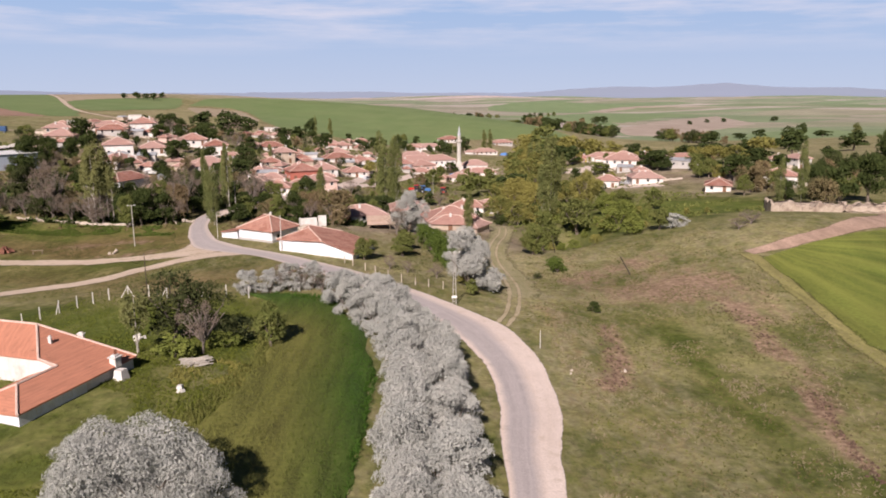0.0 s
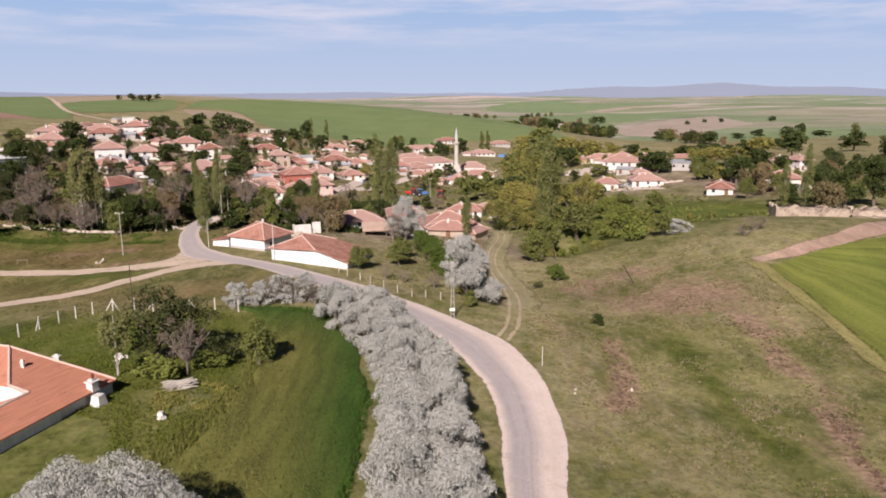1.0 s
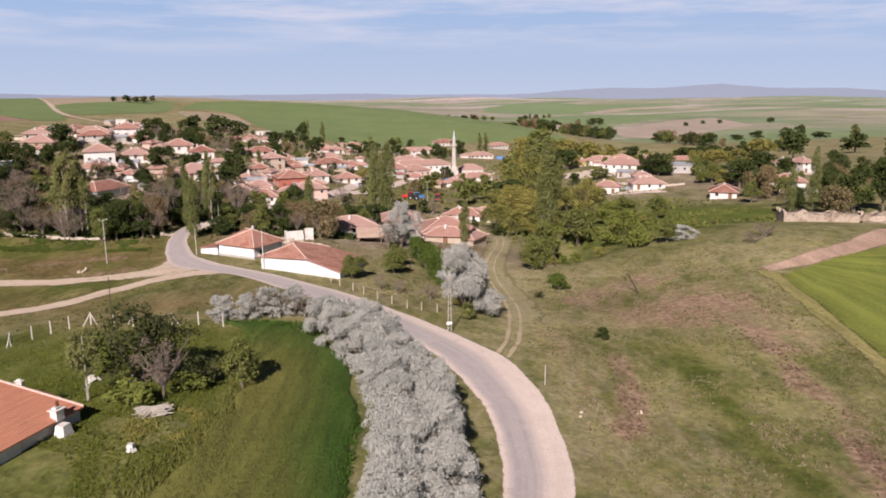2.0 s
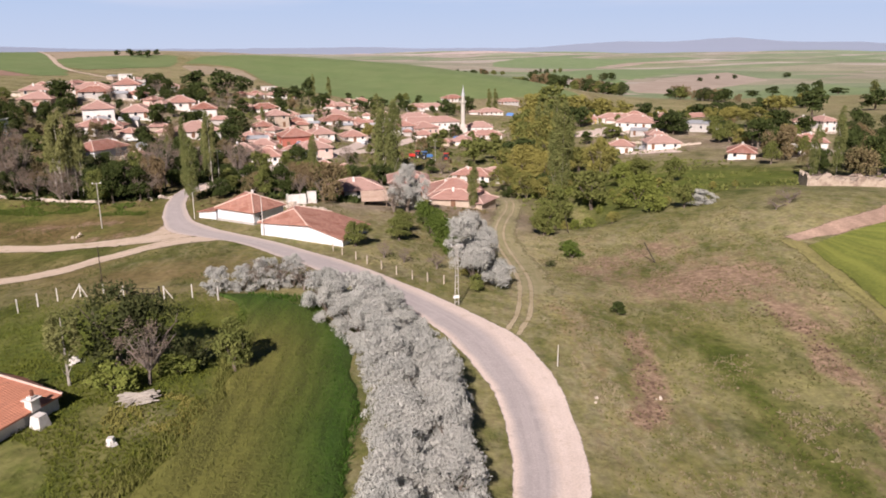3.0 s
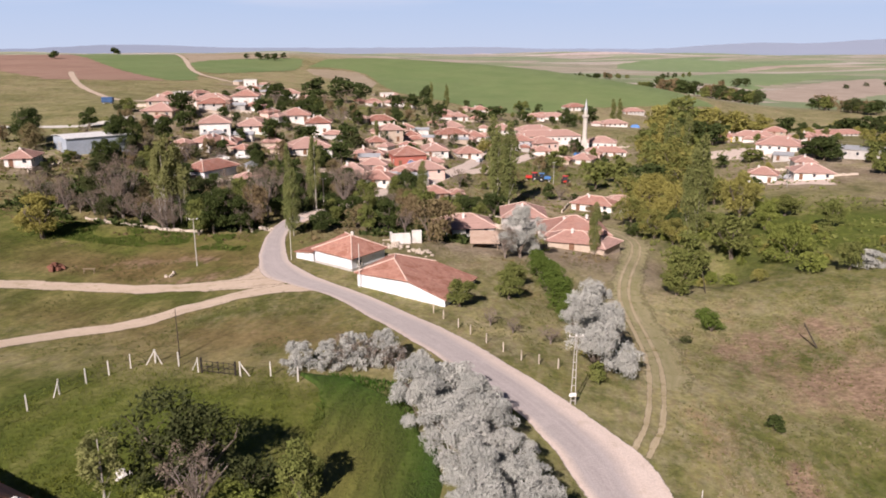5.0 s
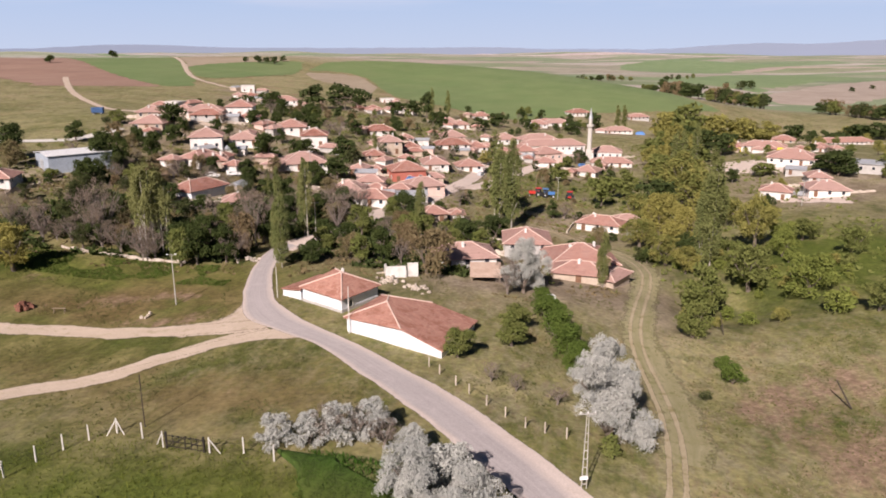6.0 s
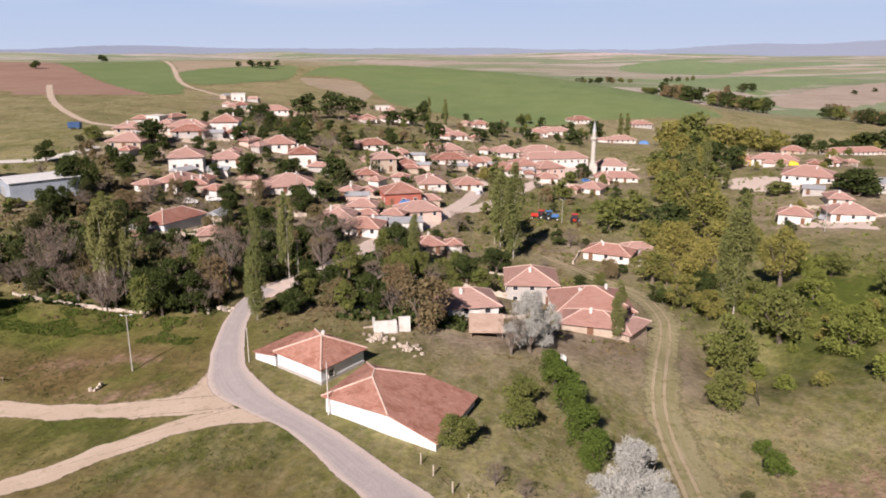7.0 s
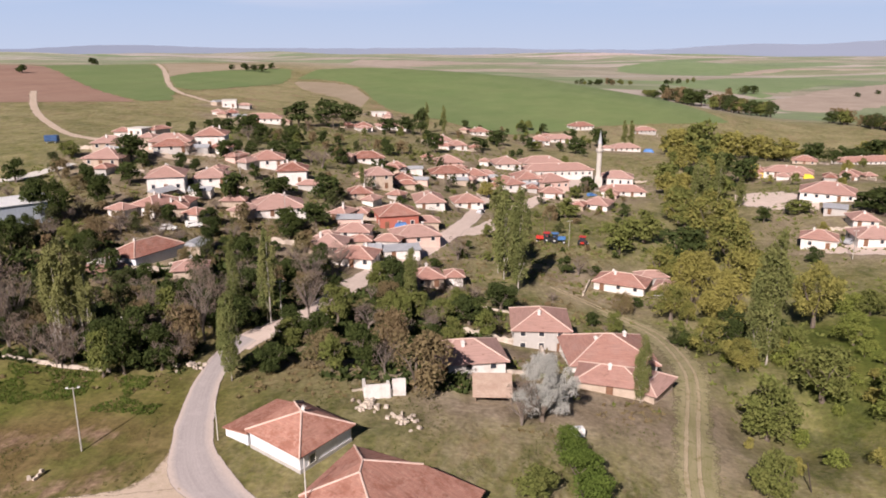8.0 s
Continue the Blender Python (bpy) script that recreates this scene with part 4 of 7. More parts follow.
house(-10.2, 436.4, 18, 30.5, 10.0, 3.4, "w", "t")
house(-29.2, 386.4, 30, 7.5, 13.0, 3.0, "w", "t")
house(-22.6, 404.1, 18, 9.6, 12.0, 3.0, "w", "t")
house(-12.2, 404.2, 30, 11.9, 10.0, 3.6, "p", "t")
house(-11.4, 384.5, 5, 8.3, 7.0, 2.4, "w", "t")
house(-22.7, 559.9, 7, 12.1, 9.0, 2.7, "w", "t")
house(-10.6, 582.9, 19, 17.1, 9.0, 2.7, "w", "t")
house(5.2, 651.0, 30, 15.1, 10.0, 2.8, "w", "t")
house(19.5, 410.4, 3, 17.2, 8.0, 2.6, "w", "t")
house(7.7, 373.2, -17, 8.7, 9.0, 2.6, "w", "t")
house(30.9, 561.5, 18, 16.4, 9.0, 2.6, "w", "t")
house(52.3, 665.0, 18, 15.0, 9.0, 2.6, "g", "t")
house(83.5, 446.6, -20, 7.9, 9.0, 2.8, "w", "t")
house(95.5, 438.8, -17, 18.3, 9.0, 2.8, "w", "t")
house(114.3, 417.5, -24, 6.0, 10.0, 2.8, "w", "t")
house(87.3, 360.2, -18, 16.0, 12.0, 3.0, "w", "t")
house(170.4, 554.1, 21, 34.1, 9.0, 2.8, "w", "t")
house(67.5, 303.4, -17, 8.4, 7.0, 3.3, "w", "t")
house(82.8, 304.0, -1, 11.3, 9.0, 2.8, "w", "t")
house(86.3, 324.4, -5, 6.5, 8.0, 2.6, "w", "t")
house(83.4, 340.0, -17, 6.1, 7.0, 2.4, "g", "m")
house(124.0, 512.0, -17, 11.0, 9.0, 2.6, "s", "t")
house(111.3, 336.6, -23, 14.3, 12.0, 3.2, "g", "m")
house(183.8, 575.0, -28, 6.0, 9.0, 3.0, "w", "t")
house(96.5, 259.1, -21, 7.5, 10.0, 2.7, "w", "t")
house(119.4, 297.9, -17, 8.3, 10.0, 2.7, "s", "t")
house(147.8, 328.3, -20, 6.0, 9.0, 5.2, "w", "t")
house(124.4, 281.8, -28, 4.5, 7.0, 2.7, "w", "t")
house(161.2, 338.6, 12, 6.3, 9.0, 5.0, "w", "t")
house(-142.8, 211.1, 20, 6.0, 8.0, 2.6, "w", "t")
house(119.0, 262.0, -20, 10.0, 8.0, 4.6, "w", "t")
house(118.5, 299.0, -12, 11.0, 8.0, 2.8, "s", "t")



# roofs of free plan, by their corners in the world
def free_roof(root, pts, faces, caps, tile, label="red clay tile roof"):
    base = root.location
    top = [Vector(p) - base for p in pts]
    low = [p - Vector((0, 0, 0.16)) for p in top]
    n = len(top)
    edges = collections.Counter(frozenset((f[i], f[i - 1])) for f in faces for i in range(len(f)))
    polys = [tuple(f) for f in faces] + [tuple(v + n for v in reversed(f)) for f in faces]
    polys += [(f[i - 1] + n, f[i] + n, f[i], f[i - 1]) for f in faces for i in range(len(f)) if edges[frozenset((f[i], f[i - 1]))] == 1]
    verts, uvs = top + low, []
    for f in polys:
        p, q = verts[f[0]], verts[f[1]]
        ax = (q - p).normalized()
        up = ax.cross(Vector((0, 0, 1))).normalized() * -1
        uvs += [((verts[v] - p).dot(ax), math.hypot((verts[v] - p).dot(up), verts[v].z - p.z)) for v in f]
    roof = part("roof", mesh_from("roof", verts, polys, tile, uvs), None, root, label)
    for i, j in caps:
        bm = bmesh.new()
        tube(bm, top[i] + Vector((0, 0, 0.03)), top[j] + Vector((0, 0, 0.03)), 0.13, 0.13, 6)
        part("ridge_cap", bm, RIDGE, roof)
    return roof


def free_wall(root, pts, mat, inset=0.4, name="wall", label="", deep=1.2):
    """A closed wall under the eave corners pts, drawn in from them, down into the land."""
    mid = sum((Vector(p) for p in pts), Vector()) / len(pts)
    bm = bmesh.new()
    lo, hi = [], []
    for p in pts:
        p = Vector(p)
        way = (mid - p) * Vector((1, 1, 0))
        q = p + way.normalized() * inset * 1.4
        lo.append(bm.verts.new((q.x - root.location.x, q.y - root.location.y, float(ground(q.x, q.y)) - deep - root.location.z)))
        hi.append(bm.verts.new((q.x - root.location.x, q.y - root.location.y, q.z - 0.1 - root.location.z)))
    for i in range(len(pts)):
        bm.faces.new((lo[i - 1], lo[i], hi[i], hi[i - 1]))
    bm.faces.new(hi), bm.faces.new(lo[::-1])
    bmesh.ops.recalc_face_normals(bm, faces=bm.faces[:])
    return part(name, bm, mat, root, label)


def on_wall(root, mesh, p, q, along, z, name, label=""):
    """A window or door on the wall from p to q (world plan), at a share of its length."""
    p, q = Vector((*p, 0)), Vector((*q, 0))
    at = p.lerp(q, along)
    turn = math.degrees(math.atan2(q.y - p.y, q.x - p.x))
    return part(name, mesh, None, root, label, pose(at.x - root.location.x, at.y - root.location.y, z - root.location.z, 0, 0, turn))


# white house at the road's bend: hip roof with one high corner, lower lean-to at its back
a = thing("roadside_house", -39.5, 160, 0, "white roadside house with a faded red hip roof", "house", "village houses")
A_EAVE = [(-36.0, 153.9, 4.3), (-31.8, 163.2, 4.1), (-40.6, 168.2, 4.1), (-45.1, 159.2, 4.3)]
free_roof(a, A_EAVE + [(-37.9, 160.3, 6.9), (-39.9, 163.2, 6.6)], [(0, 1, 5, 4), (1, 2, 5), (2, 3, 4, 5), (3, 0, 4)], [(0, 4), (3, 4), (1, 4), (2, 5), (4, 5)], TILE_OLD)
free_wall(a, A_EAVE, PLASTER["l"], 0.45, label="whitewashed wall with blue skylight in its colour")
free_wall(a, [(x, y, float(ground(x, y)) + 0.55) for x, y, _ in A_EAVE], PLASTER["g"], 0.36, "plinth", "grey cement plinth")
A_BACK = [(-45.0, 159.3, 3.7), (-40.7, 168.0, 3.8), (-45.2, 170.2, 3.1), (-49.4, 161.6, 3.0)]
free_roof(a, A_BACK, [(0, 1, 2, 3)], [], TILE_OLD, "low red tiled lean-to roof")
free_wall(a, A_BACK, PLASTER["l"], 0.3, "lean_to_wall", "grey whitewashed lean-to wall")
for u in (0.2,):
    win = on_wall(a, WINDOW, (-36.0, 154.75), (-32.45, 162.6), u, 2.35, "window")
    part("pane", WINDOW_PANE, None, win)
part("chimney", CHIMNEY, None, a, m=pose(1.75, 0.6, 4.6) @ Matrix.Diagonal((0.8, 0.8, 0.75, 1)))
# sagging barn beside it: the eaves sink towards the far end
b = thing("roadside_house", -24.0, 149, 0, "long white barn with a mottled sagging red roof", "house", "village houses")
B_EAVE = [(-33.6, 146.8, 4.2), (-23.73, 142.33, 4.66), (-17.2, 140.2, 2.56), (-14.05, 154.44, 2.0), (-19.6, 157.2, 2.3), (-30.6, 158.3, 4.0)]
free_roof(b, B_EAVE + [(-27.43, 149.47, 6.08), (-27.68, 151.74, 6.2), (-21.37, 154.93, 4.34)], [(5, 0, 6, 7), (0, 1, 6), (1, 2, 3, 8, 7, 6), (3, 4, 8), (4, 5, 7, 8)], [(0, 6), (1, 6), (5, 7), (7, 8), (6, 7)], TILE_OLD, "mottled red tile roof, worn and sagging")
free_wall(b, B_EAVE, PLASTER["l"], 0.4, label="whitewashed wall")
part("door", DOOR_MESH, None, b, "plank gate", pose(-21.9 + 24.0, 142.85 - 149, float(ground(-22, 143)) - b.location.z, 0, 0, -27) @ Matrix.Diagonal((1.6, 1, 0.95, 1)))
house(-10.0, 216.0, 6, 9.4, 10.0, 5.0, "g", "t")
house(2.2, 206.0, 10, 13.2, 11.5, 3.2, "w", "t")
house(2.4, 193.5, -8, 9.5, 6.0, 2.4, "s", "t")
house(9.0, 193.4, -28, 3.2, 7.0, 2.2, "s", "t", True)


# long white house behind the grove, with a low tiled annexe before its gable end
c = thing("village_house", -97.6, 226.6, 0, "long white village house under a red hip roof", "house", "village houses")
C_EAVE = [(-95.7, 218.8, 7.25), (-91.4, 232.7, 7.2), (-99.5, 234.6, 7.25), (-103.8, 220.5, 7.25)]
free_roof(c, C_EAVE + [(-98.75, 224.4, 9.4), (-96.6, 229.8, 9.4)], [(0, 1, 5, 4), (1, 2, 5), (2, 3, 4, 5), (3, 0, 4)], [(0, 4), (3, 4), (1, 5), (2, 5), (4, 5)], TILE, "red clay tile roof")
free_wall(c, C_EAVE, PLASTER["l"], 0.45, label="whitewashed wall with blue skylight in its colour")
for u in (0.2, 0.45):
    win = on_wall(c, WINDOW, (-96.1, 219.1), (-91.9, 232.5), u, 5.5, "window")
    part("pane", WINDOW_PANE, None, win)
on_wall(c, DOOR_MESH, (-96.1, 219.1), (-91.9, 232.5), 0.68, float(ground(-93.4, 228)), "door", "dark plank door")
part("chimney", CHIMNEY, None, c, m=Matrix.Translation(Vector((-99.9, 226.2, 8.2)) - c.location) @ Matrix.Diagonal((0.7, 0.7, 0.9, 1)))
d = thing("annexe", -103, 217.5, 0, "low annexe under a faded red lean-to roof", "house", "village houses")
D_EAVE = [(-101.3, 212.4, 5.5), (-97.0, 218.4, 6.0), (-103.6, 220.2, 6.9), (-109.0, 221.4, 6.5), (-108.0, 216.5, 5.7)]
free_roof(d, D_EAVE, [(0, 1, 2, 3, 4)], [], TILE, "faded red tiled lean-to roof")
free_wall(d, D_EAVE, PLASTER["g"], 0.4, label="grey rendered wall")


# farmhouse in two wings beside the meadow, under one long east slope
farm = thing("farmhouse", -38, 68, 0, "white farmhouse in two wings under orange tile roofs", "house", "village houses")
FARM_U, FARM_N = Vector((0.277, 0.961, 0)), Vector((-0.961, 0.277, 0))


def farm_at(u, n, z):
    """A place by metres along the east eave and back from it."""
    return Vector((-37.4, 60.7, 0)) + FARM_U * u + FARM_N * n + Vector((0, 0, z))


FARM = [farm_at(0, 0, 5.7), farm_at(15.8, 0, 5.6), farm_at(12.6, 9.6, 9.3), farm_at(7.8, 5.0, 7.6), farm_at(8.2, 3.2, 6.9), farm_at(3.3, 3.2, 6.9),
        farm_at(0, 6.4, 5.7), farm_at(8.2, 6.6, 5.65), farm_at(7.8, 24, 7.6), farm_at(12.6, 24, 9.3), farm_at(17.6, 24, 6.9), farm_at(16.9, 5, 6.0)]
free_roof(farm, FARM, [(0, 1, 2, 3, 4, 5), (3, 2, 9, 8), (1, 11, 10, 9, 2), (6, 0, 5), (7, 6, 5, 4)], [(1, 2), (2, 3), (3, 4), (4, 5), (0, 5), (6, 5), (2, 9)], TILE_NEAR, "orange clay tile roof")
free_wall(farm, [FARM[0], farm_at(9, 0, 5.7), farm_at(9, 6.4, 5.7), FARM[6]], PLASTER["l"], 0.32, label="whitewashed wall of the low wing")
free_wall(farm, [farm_at(7.9, 0.1, 5.7), FARM[1], FARM[11], FARM[10], farm_at(7.7, 24, 7.6), farm_at(7.7, 5.2, 7.6)], PLASTER["w"], 0.3, "wing_wall", "whitewashed wall of the high wing")
part("chimney", CHIMNEY, None, farm, "broad white chimney block", Matrix.Translation(farm_at(12.9, 0.3, 5.5) - farm.location) @ pose(0, 0, 0, 0, 0, 74) @ Matrix.Diagonal((1.7, 1.4, 0.8, 1)))
bm = bmesh.new()
tube(bm, (0, 0, 0), (0, 0, 0.5), 0.16, 0.14, 8)
part("chimney_pot", bm, TILE_NEAR, farm, "red clay chimney pot", Matrix.Translation(farm_at(13.0, 0.3, 6.75) - farm.location))
part("chimney", CHIMNEY, None, farm, "thin brick chimney", Matrix.Translation(farm_at(10.9, 6.4, 7.8) - farm.location) @ Matrix.Diagonal((0.55, 0.55, 0.7, 1)))
part("chimney", CHIMNEY, None, farm, "short grey chimney", Matrix.Translation(farm_at(14.6, 5.9, 7.2) - farm.location) @ Matrix.Diagonal((1.1, 0.7, 0.6, 1)))
bm = bmesh.new()
box(bm, (1.6, 1.5, 2.3), (0, 0, -1.2), radians(74), 0.55)
part("buttress", bm, PLASTER["w"], farm, "short white buttress at the corner", Matrix.Translation(farm_at(12.6, -0.5, 4.2) - farm.location))
for u in (2.6, 6.4):
    win = part("window", WINDOW, None, farm, m=Matrix.Translation(farm_at(u, 0.3, 4.75) - farm.location) @ pose(0, 0, 0, 0, 0, 74) @ Matrix.Diagonal((0.5, 1, 0.5, 1)))
    part("pane", WINDOW_PANE, None, win)


def shed_hangar(x, y, rot, w, d, h):
    root = thing("metal_shed", x, y, rot, "large blue-grey metal shed with a white sheet roof", "shed")
    part("wall", boxes(((w, d, h + 1.5), (0, 0, -1.5))), BLUE_METAL, root)
    bm = bmesh.new()
    for sgn in (-1, 1):
        v = [bm.verts.new(p) for p in ((sgn * (w / 2 + 0.4), -d / 2 - 0.4, h), (sgn * (w / 2 + 0.4), d / 2 + 0.4, h), (0, d / 2 + 0.4, h + 0.7), (0, -d / 2 - 0.4, h + 0.7))]
        u = [bm.verts.new(q.co - Vector((0, 0, 0.15))) for q in v]
        bm.faces.new(v), bm.faces.new(u[::-1])
        for i in range(4):
            bm.faces.new((v[i], v[(i + 1) % 4], u[(i + 1) % 4], u[i]))
    part("roof", bm, WHITE_METAL, root, "white sheet metal roof")
    part("door", boxes(((3.2, 0.12, 3.2), (0, -d / 2 - 0.08, 0))), GREY_METAL, root, "wide sheet metal door")


shed_hangar(-139.6, 236.7, -38, 12, 18, 4.6)


def ring_tower(rows, n=12):
    """A turned solid from rows of radius and height."""
    verts = [(r * math.cos(k * math.tau / n), r * math.sin(k * math.tau / n), z) for r, z in rows for k in range(n)]
    faces = [(i * n + k, i * n + (k + 1) % n, (i + 1) * n + (k + 1) % n, (i + 1) * n + k) for i in range(len(rows) - 1) for k in range(n)]
    return verts, faces + [tuple(range(n))[::-1], tuple(range((len(rows) - 1) * n, len(rows) * n))]


mosque = thing("mosque", 18.5, 436, -3, "low white village mosque with a red tiled hip roof", "mosque")
part("wall", boxes(((15, 11, 6.0), (0, 0, -1.5))), PLASTER["w"], mosque)
roofed(mosque, 15, 11, 4.4, 2.6, TILE)
for i in range(4):
    win = part("window", WINDOW, None, mosque, m=pose(-5.4 + 3.6 * i, -5.53, 1.6) @ Matrix.Diagonal((1, 1, 1.5, 1)))
    part("pane", WINDOW_PANE, None, win)
minaret = thing("minaret", 9.0, 414, 0, "slender cream minaret with a pointed grey cap", "minaret")
part("base", boxes(((3.0, 3.0, 8.0), (0, 0, -1.5))), PLASTER["m"], minaret)
for nm, rows, mt in (("shaft", [(1.25, 6.4), (1.1, 8), (1.05, 16.6), (1.0, 17)], PLASTER["m"]), ("balcony", [(1.0, 17), (1.7, 17.9), (1.75, 18.8), (1.6, 18.8), (1.6, 18.1), (0.9, 18.1)], PLASTER["m"]),
                     ("upper_shaft", [(0.9, 18.1), (0.85, 21.2)], PLASTER["m"]), ("spire", [(1.05, 21.2), (0.9, 21.7), (0.12, 26.0), (0.03, 26.8)], GREY_METAL)):
    v, f = ring_tower(rows)
    part(nm, mesh_from(nm, v, f, mt), None, minaret, "pointed lead-grey spire" if nm == "spire" else "")


# ---- trees ----
def leaf_cloud(rnd, centres, count, size, squash=1.0, hang=0.0, wild=0.8, fuzz=0.0, flat=1.0, slim=0.45):
    """Leaf sprays on the skins of many small blobs: (x, y, z, radius) each. Every spray is a pointed leaf."""
    g = np.random.default_rng(rnd)
    c = np.array(centres)
    pick = g.choice(len(c), count, p=c[:, 3] ** 2 / (c[:, 3] ** 2).sum())
    d = g.normal(size=(count, 3))
    d /= np.linalg.norm(d, axis=1)[:, None]
    d[:, 2] = np.where(d[:, 2] < -0.35, -d[:, 2], d[:, 2])
    pos = c[pick, :3] + d * c[pick, 3:] * g.uniform(0.72, 1.06, (count, 1)) * [1, 1, squash]
    pos = pos + g.normal(scale=1.0, size=(count, 3)) * fuzz
    nrm = d + g.normal(scale=wild, size=(count, 3))
    nrm /= np.linalg.norm(nrm, axis=1)[:, None]
    side = np.cross(nrm, g.normal(size=(count, 3)))
    side /= np.linalg.norm(side, axis=1)[:, None]
    up = np.cross(side, nrm)
    up[:, 2] += np.where(up[:, 2] > 0, hang, -hang)
    s = size * g.uniform(0.55, 1.35, (count, 1))
    bend = nrm * s * 0.25
    side, up, bend = side * (1, 1, flat), up * (1, 1, flat), bend * (1, 1, flat)
    v = np.stack([pos - side * s * slim - up * s * 0.7, pos + side * s * slim - up * s * 0.7 + bend, pos + up * s * 0.9], 1).reshape(-1, 3)
    return v, np.arange(count * 3).reshape(-1, 3)


def limbs(bm, rnd, top, spread, n, r, start=0.25, twigs=3):
    """A trunk that forks into n limbs."""
    lean = Vector((rnd.uniform(-0.04, 0.04), rnd.uniform(-0.04, 0.04), 0))
    fork = Vector((0, 0, top * start)) + lean
    tube(bm, (0, 0, -0.06), fork, r * 1.25, r * 0.9, 7)
    for i in range(n):
        ang = i * math.tau / n + rnd.uniform(-0.5, 0.5)
        reach = spread * rnd.uniform(0.5, 1.0)
        mid = fork + Vector((math.cos(ang) * reach * 0.5, math.sin(ang) * reach * 0.5, top * rnd.uniform(0.2, 0.32)))
        tip = mid + Vector((math.cos(ang) * reach * 0.45, math.sin(ang) * reach * 0.45, top * rnd.uniform(0.15, 0.35)))
        tube(bm, fork, mid, r * 0.6, r * 0.4, 5)
        tube(bm, mid, tip, r * 0.4, r * 0.12, 4)
        for _ in range(twigs):
            t2 = mid.lerp(tip, rnd.uniform(0.1, 0.8))
            tube(bm, t2, t2 + Vector((rnd.uniform(-0.16, 0.16), rnd.uniform(-0.16, 0.16), rnd.uniform(0.04, 0.2))), r * 0.2, r * 0.06, 4)


def crown_blobs(rnd, shape):
    out = []
    if shape == "broad":
        lobe = rnd.uniform(0, math.tau)
        for _ in range(30):
            a, q, z = rnd.uniform(0, math.tau), math.sqrt(rnd.random()), rnd.random()
            w = 0.38 * math.sqrt(max(0.05, 1 - abs(z - 0.38) ** 2 * 2.2)) * (0.82 + 0.28 * math.sin(a * 3 + lobe) * math.cos(z * 5 + lobe))
            out.append((math.cos(a) * q * w, math.sin(a) * q * w, 0.22 + z * 0.64, rnd.uniform(0.055, 0.165)))
    elif shape == "bush":
        for _ in range(16):
            a, q, z = rnd.uniform(0, math.tau), math.sqrt(rnd.random()), rnd.random()
            w = 0.37 * math.sqrt(max(0.05, 1 - z * z * 0.85))
            out.append((math.cos(a) * q * w, math.sin(a) * q * w, 0.10 + z * 0.68, rnd.uniform(0.11, 0.2)))
    elif shape == "silver":
        for _ in range(58):
            a, q, z = rnd.uniform(0, math.tau), rnd.random() ** 0.4, rnd.random()
            w = 0.43 * math.sqrt(max(0.04, 1 - z * z * 0.85)) * (0.9 + 0.2 * math.sin(a * 3 + z * 4))
            out.append((math.cos(a) * q * w, math.sin(a) * q * w, 0.07 + z * 0.82, rnd.uniform(0.05, 0.13)))
    elif shape == "lobed":
        for i in range(13):
            a, q, z0 = i * 2.4 + rnd.uniform(-0.4, 0.4), rnd.uniform(0.10, 0.33), 0.13 + 0.63 * (i % 5) / 4 + rnd.uniform(-0.05, 0.05)
            cx, cy, big = math.cos(a) * q * (1.15 - 0.55 * z0), math.sin(a) * q * (1.15 - 0.55 * z0), rnd.uniform(0.11, 0.18)
            for _ in range(11):
                d = Vector((rnd.gauss(0, 1), rnd.gauss(0, 1), rnd.gauss(0, 1))).normalized() * big * rnd.uniform(0.5, 1.0)
                out.append((cx + d.x, cy + d.y, max(0.08, z0 + d.z * 1.1), rnd.uniform(0.04, 0.075)))
    elif shape == "poplar":
        for i in range(26):
            z = 0.1 + 0.84 * i / 25
            w = 0.30 * math.sin(math.pi * min(1, (z + 0.08) * 0.92)) ** 0.7 + 0.04
            a = rnd.uniform(0, math.tau)
            out.append((math.cos(a) * w * 0.55, math.sin(a) * w * 0.55, z, w * rnd.uniform(0.5, 0.85)))
    elif shape == "aspen":
        for i in range(30):
            z = 0.36 + 0.58 * i / 29
            w = 0.34 * math.sin(math.pi * min(1, (z - 0.28) * 1.32)) ** 0.7 + 0.05
            a = rnd.uniform(0, math.tau)
            out.append((math.cos(a) * w * 0.8, math.sin(a) * w * 0.8, z, w * rnd.uniform(0.3, 0.55)))
    elif shape == "sparse":
        for _ in range(26):
            a, q, z = rnd.uniform(0, math.tau), math.sqrt(rnd.random()), rnd.random()
            w = 0.42 * math.sqrt(max(0.05, 1 - abs(z - 0.45) ** 2 * 2.4))
            out.append((math.cos(a) * q * w, math.sin(a) * q * w, 0.3 + z * 0.6, rnd.uniform(0.04, 0.11)))
    return out


